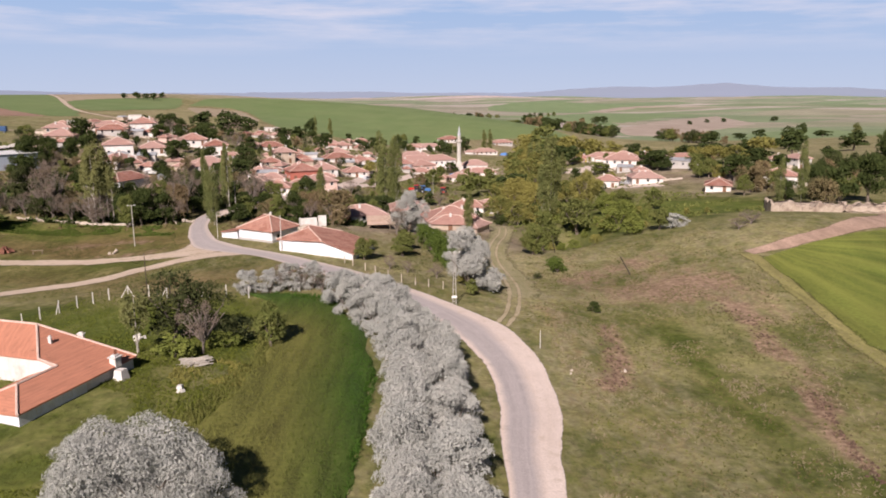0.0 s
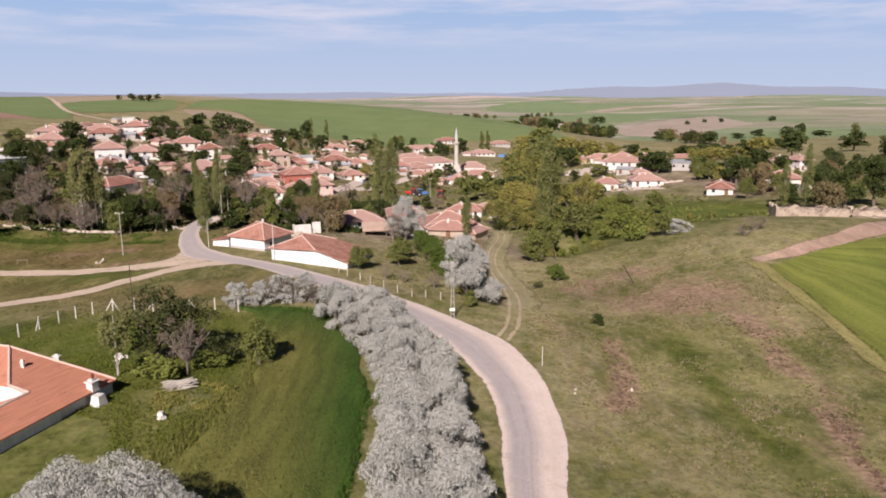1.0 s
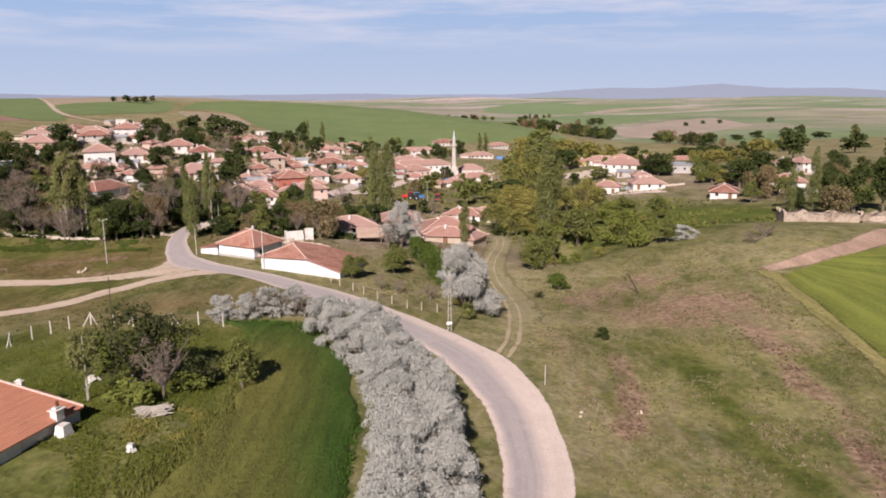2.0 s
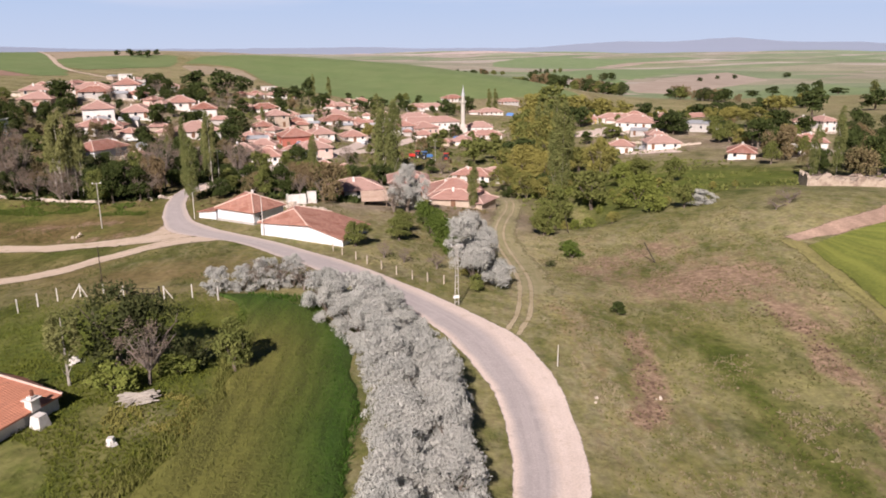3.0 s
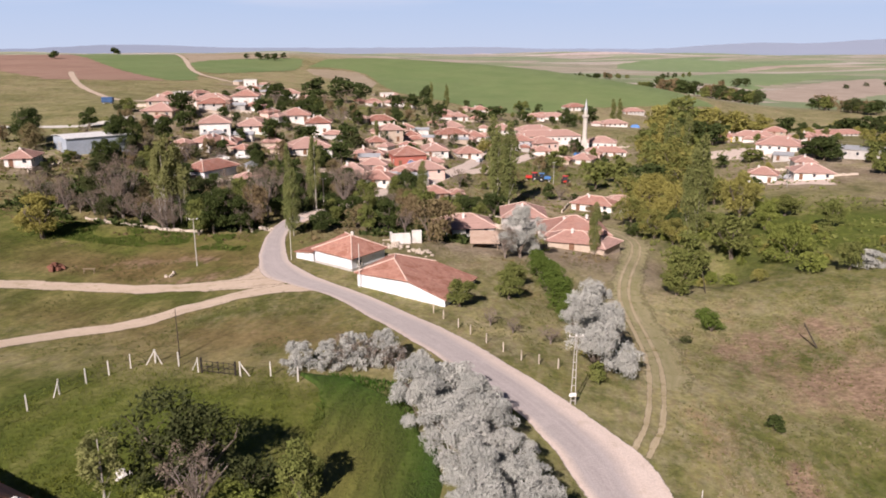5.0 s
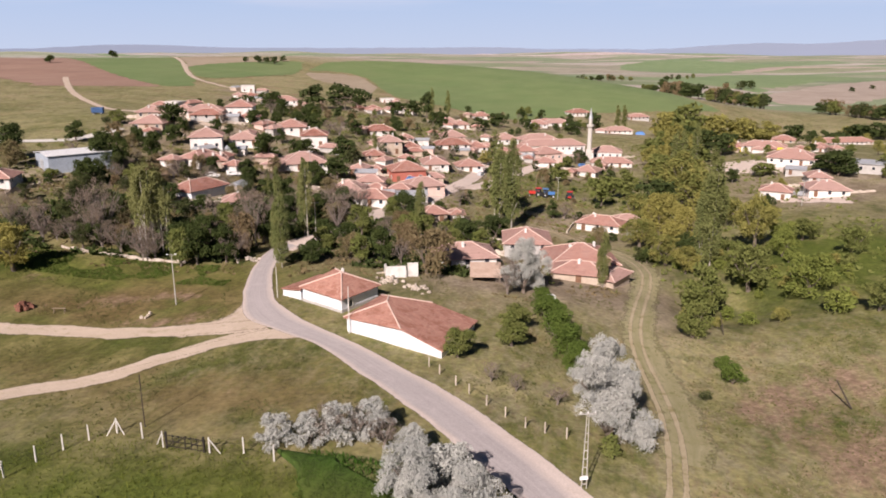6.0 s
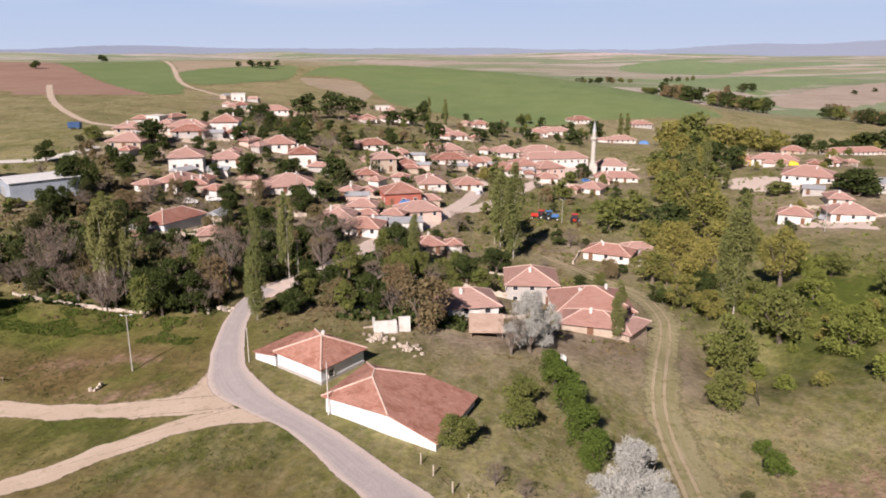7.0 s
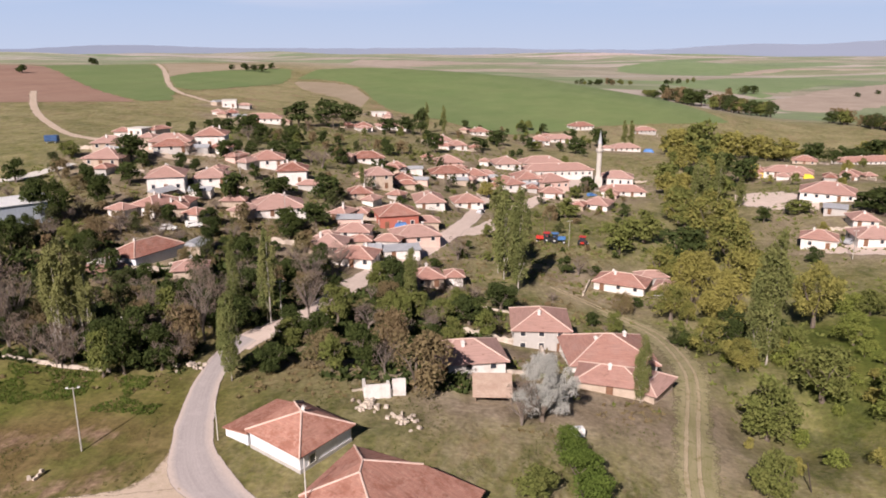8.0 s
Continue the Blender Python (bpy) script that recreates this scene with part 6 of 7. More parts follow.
planting(5, 9, (22, 78, 172, 215, lambda x, y: y > 176 + (x - 22) * 0.3 and y > 215 - (x - 22) * 1.4), ("green", "fresh", "fresh", "willow"), 2, 4)
planting(6, 150, (-175, 20, 215, 600, lambda x, y: abs(x + 55 + (y - 215) * 0.06) < 85), ("dark", "green", "dark", "bare", "russet", "olive", "dark", "olive"), 2.6, 6.5)
planting(7, 30, (55, 165, 285, 520, lambda x, y: True), ("dark", "green", "willow"), 4, 8)
planting(8, 36, (96, 190, 190, 330, lambda x, y: y > 195 + (x - 78) * 0.1), ("dark", "dark", "olive", "green", "dark", "russet"), 6, 11)
planting(9, 44, (70, 330, 560, 760, lambda x, y: abs(y - 560 - (x - 70) * 0.45) < 26), ("dark", "olive", "dark", "willow"), 7, 12, (1.0, 1.7))
planting(10, 16, (-40, 20, 560, 640, lambda x, y: True), ("dark", "green", "bare"), 4, 8)


_bm = bmesh.new()
tube(_bm, (0, 0, -0.05), (0.02, 0, 0.5), 0.035, 0.02, 5)
FAR_STEM = as_mesh("trunk", _bm, BARK)


def far_woods():
    """Distant trees of a kind, joined."""
    for kind, rows in FAR.items():
        verts, faces, n = [], [], 0
        trunks, tf, m = [], [], 0
        for x, y, h, w, variant, a in rows:
            crown = tree_meshes(kind, variant, 0.15)[1]
            trunk = FAR_STEM
            for me, vs, fs, start in ((crown, verts, faces, n), (trunk, trunks, tf, m)):
                co = np.empty(len(me.vertices) * 3)
                me.vertices.foreach_get("co", co)
                co = co.reshape(-1, 3) * (w, w, h)
                c, s = math.cos(a), math.sin(a)
                vs.append(np.stack([co[:, 0] * c - co[:, 1] * s + x, co[:, 0] * s + co[:, 1] * c + y, co[:, 2] + float(ground(x, y)) - 0.05], 1))
                fs += [tuple(start + v for v in p.vertices) for p in me.polygons]
            n, m = n + len(crown.vertices), m + len(trunk.vertices)
        ob = tagged(new("far_trees", mesh_from("far_trees", np.vstack(verts).tolist(), faces, LEAF[kind])), "distant clumps of trees between fields and houses", "trees", kind="stuff")
        tagged(part("far_trunks", mesh_from("far_trunks", np.vstack(trunks).tolist(), tf, BARK), None, ob), kind="stuff")


planting(13, 60, (-170, -58, 215, 420, lambda x, y: x < -58 - (y - 215) * 0.05), ("dark", "olive", "dark", "bare", "russet", "dark"), 4.5, 8)
planting(14, 60, (-135, -55, 192, 262, lambda x, y: y > 196 + abs(x + 85) * 0.1), ("dark", "bare", "russet", "bare", "olive", "dark"), 2.4, 5.5, (0.9, 1.3))
# clumps in the valley behind the hill, and on its crest
_rnd = random.Random(77)
for x0, y0, x1, y1, n, low, high in ((0, 1410, 100, 1545, 14, 9, 13), (100, 1240, 150, 1200, 9, 9, 14), (135, 1200, 200, 1085, 16, 16, 24), (200, 1060, 235, 985, 16, 14, 20), (232, 1290, 300, 1380, 5, 12, 16), (150, 1530, 265, 1700, 6, 9, 12), (258, 900, 275, 790, 16, 11, 17), (275, 790, 300, 760, 6, 9, 13)):
    for i in range(n):
        u = (i + _rnd.random()) / n
        h = _rnd.uniform(low, high)
        tree(_rnd.choice(("dark", "olive", "dark", "green", "russet")), x0 + (x1 - x0) * u + _rnd.gauss(0, 7), y0 + (y1 - y0) * u + _rnd.gauss(0, 14), h, h * _rnd.uniform(0.9, 1.5))
for x, y, h in ((-323, 769, 6), (-313, 776, 8), (-305, 780, 7), (-297, 779, 8), (-300, 812, 7), (-466, 766, 8), (-459, 760, 6), (-416, 603, 7), (-421, 606, 5)):
    tree("dark", x, y, h, h * 1.3)


planting(11, 130, (-175, 20, 200, 420, lambda x, y: abs(x + 55 + (y - 215) * 0.06) < 85), ("dark", "green", "bare", "russet", "dark"), 1.5, 3.1, (1.0, 1.6))
planting(12, 30, (20, 70, 150, 215, lambda x, y: y > 165 + (x - 20) * 0.5), ("willow", "fresh", "fresh"), 1.2, 3.0, (1.0, 1.6))
far_woods()


def jagged(bm, size, at, rnd, rise=None):
    """One broken-topped wall from end to end, along its longer side."""
    along = size[0] > size[1]
    length, thick = (size[0], size[1]) if along else (size[1], size[0])
    n = max(2, int(length / 0.8))
    rows = []
    for i in range(n + 1):
        u = (i / n - 0.5) * length
        z = at[2] + (rise(u) if rise else 0.0)
        top = z + size[2] * rnd.uniform(0.68, 1.1)
        ring = []
        for side, hh in ((-1, z), (1, z), (1, top - rnd.uniform(0, 0.15)), (-1, top)):
            v = side * thick / 2 * (1.0 if hh == z else 0.88) + rnd.uniform(-0.03, 0.03)
            ring.append(bm.verts.new((at[0] + u, at[1] + v, hh) if along else (at[0] + v, at[1] + u, hh)))
        rows.append(ring)
    for a, b in zip(rows, rows[1:]):
        for k in range(4):
            bm.faces.new((a[k], a[(k + 1) % 4], b[(k + 1) % 4], b[k]))
    bm.faces.new(rows[0][::-1]), bm.faces.new(rows[-1])
    bmesh.ops.recalc_face_normals(bm, faces=bm.faces[:])


def garden_wall(x, y, rot, length, high=1.1):
    """Dry stone wall of uneven courses, stepped along the slope."""
    rnd = random.Random(int(x * 5 + y * 3))
    bm = bmesh.new()
    c, s = math.cos(radians(rot)), math.sin(radians(rot))
    z0 = float(ground(x, y))
    jagged(bm, (length, 0.42, high + 0.5), (0, 0, -0.5), rnd, lambda u: float(ground(x + c * u, y + s * u)) - z0)
    ob = thing("garden_wall", x, y, rot, "rough low wall of pale field stone", "wall", "garden walls")
    part("stones", bm, STONE, ob)


_rnd = random.Random(12)
for px, py, pr in list(PLOTS)[:88]:
    if py > 190 and _rnd.random() < 0.75:
        ang = _rnd.choice((8, 98, -12, 80, 20))
        off = pr * 0.85 + 2
        side = _rnd.choice((-1, 1))
        gx, gy = px + side * off, py - _rnd.uniform(0, 5)
        if np.hypot(WAYS[:, 0] - gx, WAYS[:, 1] - gy).min() > 4:
            garden_wall(gx, gy, ang, _rnd.uniform(6, 14), _rnd.uniform(0.9, 1.5))
for x, y, rot, length in ((-99.1, 178.8, -7, 10), (-89.9, 178.3, -5, 10), (-80.2, 177.7, 0, 9), (-19.2, 234.8, 8, 8), (-9.1, 237.4, -4, 9), (-33.7, 178.6, 30, 6)):
    garden_wall(x, y, rot, length, 0.7)


# bare trodden earth round the houses
_gm = bpy.data.objects["ground"].data
_co = np.empty(len(_gm.vertices) * 3)
_gm.vertices.foreach_get("co", _co)
_co = _co.reshape(-1, 3)
_yard = np.zeros(len(_co))
for px, py, pr in PLOTS:
    if py > 185:
        _yard += 0.9 * np.exp(-((_co[:, 0] - px) ** 2 + (_co[:, 1] - py + 3) ** 2) / (2 * (pr * 1.4) ** 2))
for px, py, pr in ((-90.6, 251.2, 16), (-43.3, 194.3, 9), (-18.8, 180.5, 9), (15.1, 172.7, 6), (76, 323, 20), (-4, 272, 12)):
    _yard += 0.7 * np.exp(-((_co[:, 0] - px) ** 2 + (_co[:, 1] - py) ** 2) / (2 * pr * pr))
_gm.attributes["yard"].data.foreach_set("value", np.clip(_yard, 0, 1).astype(np.float32))


# ---- low growth, as stuff ----
def scatter(name, seed, count, bounds, keep, mat, size, leaves, label, tall=1.0, thin=0.35):
    g = np.random.default_rng(seed)
    x0, x1, y0, y1 = bounds
    xs, ys = g.uniform(x0, x1, count * 6), g.uniform(y0, y1, count * 6)
    ok = keep(xs, ys)
    xs, ys = xs[ok][:count], ys[ok][:count]
    zs = ground(xs, ys)
    n = len(xs)
    s = size * g.uniform(0.5, 1.5, (n, 1, 1))
    d = g.normal(size=(n, leaves, 3))
    d[..., 2] = np.abs(d[..., 2]) * tall
    d /= np.linalg.norm(d, axis=2)[..., None]
    pos = np.stack([xs, ys, zs], 1)[:, None] + d * s * 0.6
    side = np.cross(d, g.normal(size=(n, leaves, 3)))
    side /= np.linalg.norm(side, axis=2)[..., None]
    v = np.stack([pos - side * s * thin, pos + d * s * 0.6, pos + side * s * thin, pos - d * s * 0.6], 2).reshape(-1, 3)
    me = mesh_from(name, v.tolist(), np.arange(len(v)).reshape(-1, 4).tolist(), mat)
    return tagged(new(name, me), label, "grass", kind="stuff")


def off_road(x, y):
    d = np.full(len(x), 99.0)
    for q in WAYS:
        d = np.minimum(d, np.hypot(x - q[0], y - q[1]))
    for px, py, pr in PLOTS:
        d = np.where(np.hypot(x - px, y - py) < pr * 0.75, 0, d)
    return d > 2.8


def patchy(x, y, scale, shift, level):
    return np.array([noise.noise((a * scale, b * scale, shift)) for a, b in zip(x, y)]) > level


_left = lambda x, y: off_road(x, y) & (x < -21 - (y - 60) * 0.06) & patchy(x, y, 0.12, 9.0, -0.25)
_pale = lambda x, y: off_road(x, y) & (np.exp(-((x - 15.5) / 3.5) ** 2 - ((y - 52) / 9) ** 2) + 0.8 * np.exp(-((x - 17) / 3) ** 2 - ((y - 92) / 16) ** 2) + 0.7 * np.exp(-((x - 36) / 4) ** 2 - ((y - 82) / 12) ** 2) > 0.45) & patchy(x, y, 0.25, 4.0, -0.1)
scatter("dry_grass", 1, 3000, (10, 54, 42, 125), _pale, LEAF["straw"], 0.3, 4, "tufts of dry straw-coloured steppe grass", 2.2, 0.12)
scatter("dry_grass", 18, 900, (-30, -20, 70, 81), lambda x, y: (np.hypot(x + 25, (y - 75.5) * 0.9) < 4.2) & patchy(x, y, 0.3, 21.0, -0.1), LEAF["willow"], 0.26, 4, "yellow straw beside the wood pile", 2.2, 0.12)
scatter("green_grass", 2, 7000, (13, 56, 45, 200), lambda x, y: off_road(x, y) & ~patchy(x, y, 0.07, 4.0, 0.0), LEAF["weedy"], 0.14, 4, "tufts of green and yellowing meadow grass", 2.0, 0.14)
scatter("weeds", 3, 11000, (-56, -19, 40, 106), lambda x, y: _left(x, y) & (np.random.default_rng(8).uniform(0, 1, len(x)) > ease(78, 94, y) + ease(-40, -50, x)), LEAF["weedy"], 0.2, 4, "lush green weeds round the farmhouse", 1.8, 0.16)
scatter("meadow_grass", 4, 9000, (-110, 8, 112, 180), lambda x, y: off_road(x, y) & patchy(x, y, 0.1, 2.0, 0.05), LEAF["weed"], 0.2, 4, "patchy meadow grass beside the road", 2.0, 0.14)
scatter("undergrowth", 5, 7000, (-170, 90, 185, 480), lambda x, y: off_road(x, y) & patchy(x, y, 0.05, 6.0, -0.15), LEAF["green"], 0.7, 5, "rough undergrowth and weeds between the houses", 0.9, 0.3)
scatter("weeds", 11, 5000, (-112, -62, 164, 180), lambda x, y: off_road(x, y) & (np.abs(y - 171.5) < 5.5) & patchy(x, y, 0.13, 31.0, -0.1), LEAF["lush"], 0.26, 4, "rank dark green weeds along the meadow edge", 1.5, 0.2)
scatter("meadow_grass", 12, 15000, (-58, -22, 55, 113), lambda x, y: off_road(x, y) & (x < -21 - (y - 60) * 0.06) & (np.hypot(x + 25, y - 75.5) > 4.2), LEAF["lawn"], 0.24, 3, "lush grass inside the fenced plot", 3.0, 0.08)
# dark leaf colour carries the heavy shade on the grove floor
scatter("undergrowth", 9, 3500, (-125, -18, 174, 232), lambda x, y: off_road(x, y) & (y > 178 + (x + 85) * 0.05) & patchy(x, y, 0.08, 26.0, -0.25), LEAF["dark"], 1.0, 5, "grove undergrowth in dark leaves that stand in for shade", 0.9, 0.3)
scatter("undergrowth", 6, 5500, (-140, 10, 172, 330), lambda x, y: off_road(x, y) & patchy(x, y, 0.06, 16.0, 0.0), LEAF["russet"], 0.45, 5, "brown brushwood between the gardens", 0.9, 0.25)
scatter("undergrowth", 15, 4500, (-150, -60, 196, 275), lambda x, y: off_road(x, y) & patchy(x, y, 0.07, 51.0, -0.2), LEAF["russet"], 0.5, 5, "brown brushwood on the rough ground", 0.9, 0.25)
scatter("weeds", 16, 6500, (12, 58, 46, 165), lambda x, y: off_road(x, y) & patchy(x, y, 0.16, 61.0, 0.0), LEAF["weed"], 0.2, 4, "dark low weeds in the thin turf", 1.2, 0.2)
scatter("dead_stalks", 17, 5000, (14, 58, 50, 165), lambda x, y: off_road(x, y) & patchy(x, y, 0.2, 71.0, 0.1), LEAF["russet"], 0.15, 4, "brown dead stalks in the thin turf", 1.6, 0.16)
scatter("dry_grass", 14, 5000, (13, 58, 52, 140), lambda x, y: off_road(x, y) & patchy(x, y, 0.12, 41.0, 0.12), LEAF["straw"], 0.22, 4, "greyish dead stalks on the slope", 2.0, 0.12)
scatter("wheat_ears", 7, 22000, (-29, -6.5, 30, 112), lambda x, y: (x > -22 - np.abs(y - 82) * 0.16) & (x < -7.6 - np.clip(y - 80, 0, 99) * 0.3), LEAF["wheat"], 0.46, 3, "leaning green wheat stalks", 3.5, 0.07)


def clods(name, seed, strips, label):
    """Dug-up lumps of earth along strips of broken turf."""
    g = np.random.default_rng(seed)
    base = np.array([(1, 0, 0), (0, 1, 0), (-1, 0, 0), (0, -1, 0), (0, 0, 0.8), (0, 0, -0.6)], float)
    tri = np.array([(0, 1, 4), (1, 2, 4), (2, 3, 4), (3, 0, 4), (1, 0, 5), (2, 1, 5), (3, 2, 5), (0, 3, 5)])
    verts, faces, n = [], [], 0
    for x0, y0, x1, y1, wide, count in strips:
        for _ in range(count):
            u = (g.integers(0, 5) + g.normal(0.5, 0.22)) / 5
            x, y = x0 + (x1 - x0) * u + g.normal(0, wide), y0 + (y1 - y0) * u + g.normal(0, wide)
            s = g.uniform(0.06, 0.26)
            verts.append(base * s * g.uniform(0.6, 1.4, (6, 3)) + (x, y, float(ground(x, y)) + s * 0.3))
            faces.append(tri + n)
            n += 6
    ob = new(name, mesh_from(name, np.vstack(verts).tolist(), np.vstack(faces).tolist(), CLOD))
    return tagged(ob, label, "soil", kind="stuff")


# brown clods, their colour darkened so they also stand for shaded cracks
CLOD = rough_mat("clod_and_crack_earth", (0.06, 0.038, 0.026), (0.17, 0.108, 0.076), 1.6)
clods("earth_clods", 3, ((24.2, 106, 23, 96, 0.7, 40), (22.8, 95, 21.6, 88, 0.9, 50), (21.5, 88, 20, 83, 1.1, 70), (43.2, 114, 45.2, 105, 0.8, 50), (45.2, 105, 45.0, 94, 0.8, 70), (42, 80, 40.5, 71, 0.35, 90), (40, 70, 37.8, 58, 0.35, 110)), "brown dug-up clods in the turf, darkened to show shaded cracks")


# ---- poles, fences and gates ----
POLE_GREY = rough_mat("weathered_concrete", (0.36, 0.34, 0.30), (0.48, 0.46, 0.42), 1.5)


def lamp_pole(x, y, high, label):
    root = thing("street_lamp", x, y, 20, label, "street lamp", "street lamps")
    bm = bmesh.new()
    tube(bm, (0, 0, -0.3), (0, 0, high), 0.12, 0.07, 8)
    part("pole", bm, POLE_GREY, root)
    bm = bmesh.new()
    tube(bm, (-0.7, 0, high - 0.2), (0.7, 0, high - 0.15), 0.03, 0.03, 5)
    part("crossarm", bm, CONCRETE, root)
    for sx in (-0.68, 0.68):
        part("lamp_head", boxes(((0.3, 0.16, 0.12), (sx, 0, high - 0.12))), WHITE_METAL, root, "white lamp head")


for x, y, high in ((-66.3, 156.5, 9.0), (-57.2, 203.1, 7.5), (-42.1, 230.2, 7.5), (-83.2, 274.1, 7), (-109.4, 303.7, 7.5), (71.1, 286.9, 8), (-4, 302, 8)):
    lamp_pole(x, y, high, "pale concrete lamp pole beside the village road")


def lattice_pole(x, y, high):
    root = thing("power_pole", x, y, 15, "pale concrete lattice power pole with a white sign", "power pole")
    for sx in (-0.28, 0.28):
        bm = bmesh.new()
        tube(bm, (sx, 0, -0.4), (sx * 0.35, 0, high), 0.07, 0.045, 6)
        part("leg", bm, POLE_GREY, root)
    for i in range(9):
        u = (i + 0.5) / 9
        bm = bmesh.new()
        box(bm, (0.56 * (1 - 0.65 * u), 0.1, 0.09), (0, 0, u * high))
        part("rung", bm, POLE_GREY, root)
    part("crossarm", boxes(((1.7, 0.1, 0.12), (0, 0, high - 0.25))), POLE_GREY, root)
    for sx in (-0.75, 0, 0.75):
        bm = bmesh.new()
        tube(bm, (sx, 0, high - 0.13), (sx, 0, high + 0.12), 0.06, 0.04, 6)
        part("insulator", bm, WHITE, root)
    part("sign", boxes(((0.85, 0.05, 0.4), (-0.1, -0.16, 1.1))), WHITE, root, "white rectangular sign board")


lattice_pole(1.8, 113.5, 8.6)


def mast(x, y, high, lean, label, name="wooden_pole", mat=WOOD, r=0.06):
    root = thing(name, x, y, 0, label, "pole")
    bm = bmesh.new()
    tube(bm, (0, 0, -0.3), (lean[0], lean[1], high), r, r * 0.7, 6)
    part("pole", bm, mat, root)


mast(-47.5, 115.2, 6.6, (0, 0), "thin dark wooden pole at the field corner", mat=DARK_WOOD, r=0.08)
mast(36.6, 140.4, 3.2, (-1.9, 1.6), "leaning dark pole on the dry slope", mat=DARK_WOOD, r=0.13)
mast(26.1, 169.1, 3.8, (-0.8, 0.6), "leaning dark pole by the track", mat=DARK_WOOD, r=0.1)
mast(13.1, 95.6, 2.6, (0, 0), "thin pale marker post in the grass", mat=CONCRETE, r=0.06)
mast(-74.1, 179.8, 8.5, (0, 0), "thin grey pole by the stone wall", mat=CONCRETE, r=0.1)
mast(-49.6, 160.6, 5.6, (0, 0), "thin grey pole beside the white house", mat=CONCRETE, r=0.07)
mast(-32.5, 146.2, 7.4, (0, 0), "thin pale pole beside the sagging barn", mat=CONCRETE, r=0.09)
mast(-11.6, 302.7, 7.5, (0, 0), "rust-red wooden pole beside the street", mat=WOOD, r=0.12)


def fence(name, line, label, mat, post, wires, braces=()):
    """Posts along a line with wires strung between."""
    root = thing(name, line[0][0], line[0][1], 0, label, "fence", "roadside fences")
    base = Vector(root.location)
    tops = []
    for i, (x, y) in enumerate(line):
        foot = Vector((x, y, float(ground(x, y)))) - base
        bm = bmesh.new()
        box(bm, (0.15, 0.15, post + 0.3), foot - Vector((0, 0, 0.3)), 0.3 * i, 0.85)
        part("post", bm, mat, root)
        if i in braces:
            bm = bmesh.new()
            side = -1 if i == 0 else 1
            d = (Vector((*line[i - side if 0 <= i - side < len(line) else i + side], 0)) - Vector((x, y, 0))).normalized()
            tube(bm, foot + d * 1.1, foot + Vector((0, 0, post * 0.9)), 0.07, 0.07, 5)
            part("brace", bm, mat, root)
        tops.append(foot)
    for k in range(wires):
        z = post * (0.35 + 0.55 * k / max(1, wires - 1))
        bm = bmesh.new()
        for a, b in zip(tops, tops[1:]):
            tube(bm, a + Vector((0, 0, z)), b + Vector((0, 0, z)), 0.012, 0.012, 3)
        part("wire", bm, DARK_METAL, root)


fence("wire_fence", [(-53.6, 83.5), (-54.2, 88), (-54.8, 92.6), (-55.1, 97.4), (-55.1, 102.5), (-54.3, 106.1), (-53.3, 109), (-52, 111.5), (-49.8, 113.4)], "white concrete post fence along the plot", CONCRETE, 1.9, 3, (4, 8))
fence("wire_fence", [(-49.8, 113.4), (-46.1, 112.4), (-42.6, 110.6)], "white concrete post fence with bracing struts", CONCRETE, 1.9, 3, (0, 2))
fence("wire_fence", [(-36.9, 109.9), (-33.4, 110.5), (-29.7, 109.6)], "white concrete post fence beside the oleasters", CONCRETE, 1.9, 3, (0,))
fence("wire_fence", [(-18.7, 137.5), (-16.9, 135.5), (-14.3, 132.8), (-12.3, 130.9), (-9.8, 128.5), (-7.3, 126.2), (-4.8, 124.4), (-2.5, 124), (0, 123.5), (4.8, 123.2)], "old stone-post wire fence round an orchard", STONE, 1.4, 2)
fence("wire_fence", [(-43.6, 51), (-42.3, 47.6), (-38.8, 45.2)], "white concrete post fence by the farmhouse", CONCRETE, 1.7, 3, (1,))

gate = thing("iron_gate", -39.8, 110.2, -5, "dark iron double gate in the field fence", "gate")
for sx in (-1.1, 1.1):
    bm = bmesh.new()
    for z in (0.25, 0.85, 1.5):
        tube(bm, (sx - 1.05, 0, z), (sx + 1.05, 0, z), 0.045, 0.045, 5)
    for i in range(4):
        tube(bm, (sx - 1.05 + i * 0.7, 0, 0.1), (sx - 1.05 + i * 0.7, 0, 1.65), 0.04, 0.04, 5)
    tube(bm, (sx - 1.05, 0, 0.25), (sx + 1.05, 0, 1.5), 0.035, 0.035, 4)
    part("gate_leaf", bm, DARK_METAL, gate)
for sx in (-2.25, 2.25):
    part("gate_post", boxes(((0.18, 0.18, 2.2), (sx, 0, -0.3))), DARK_METAL, gate)


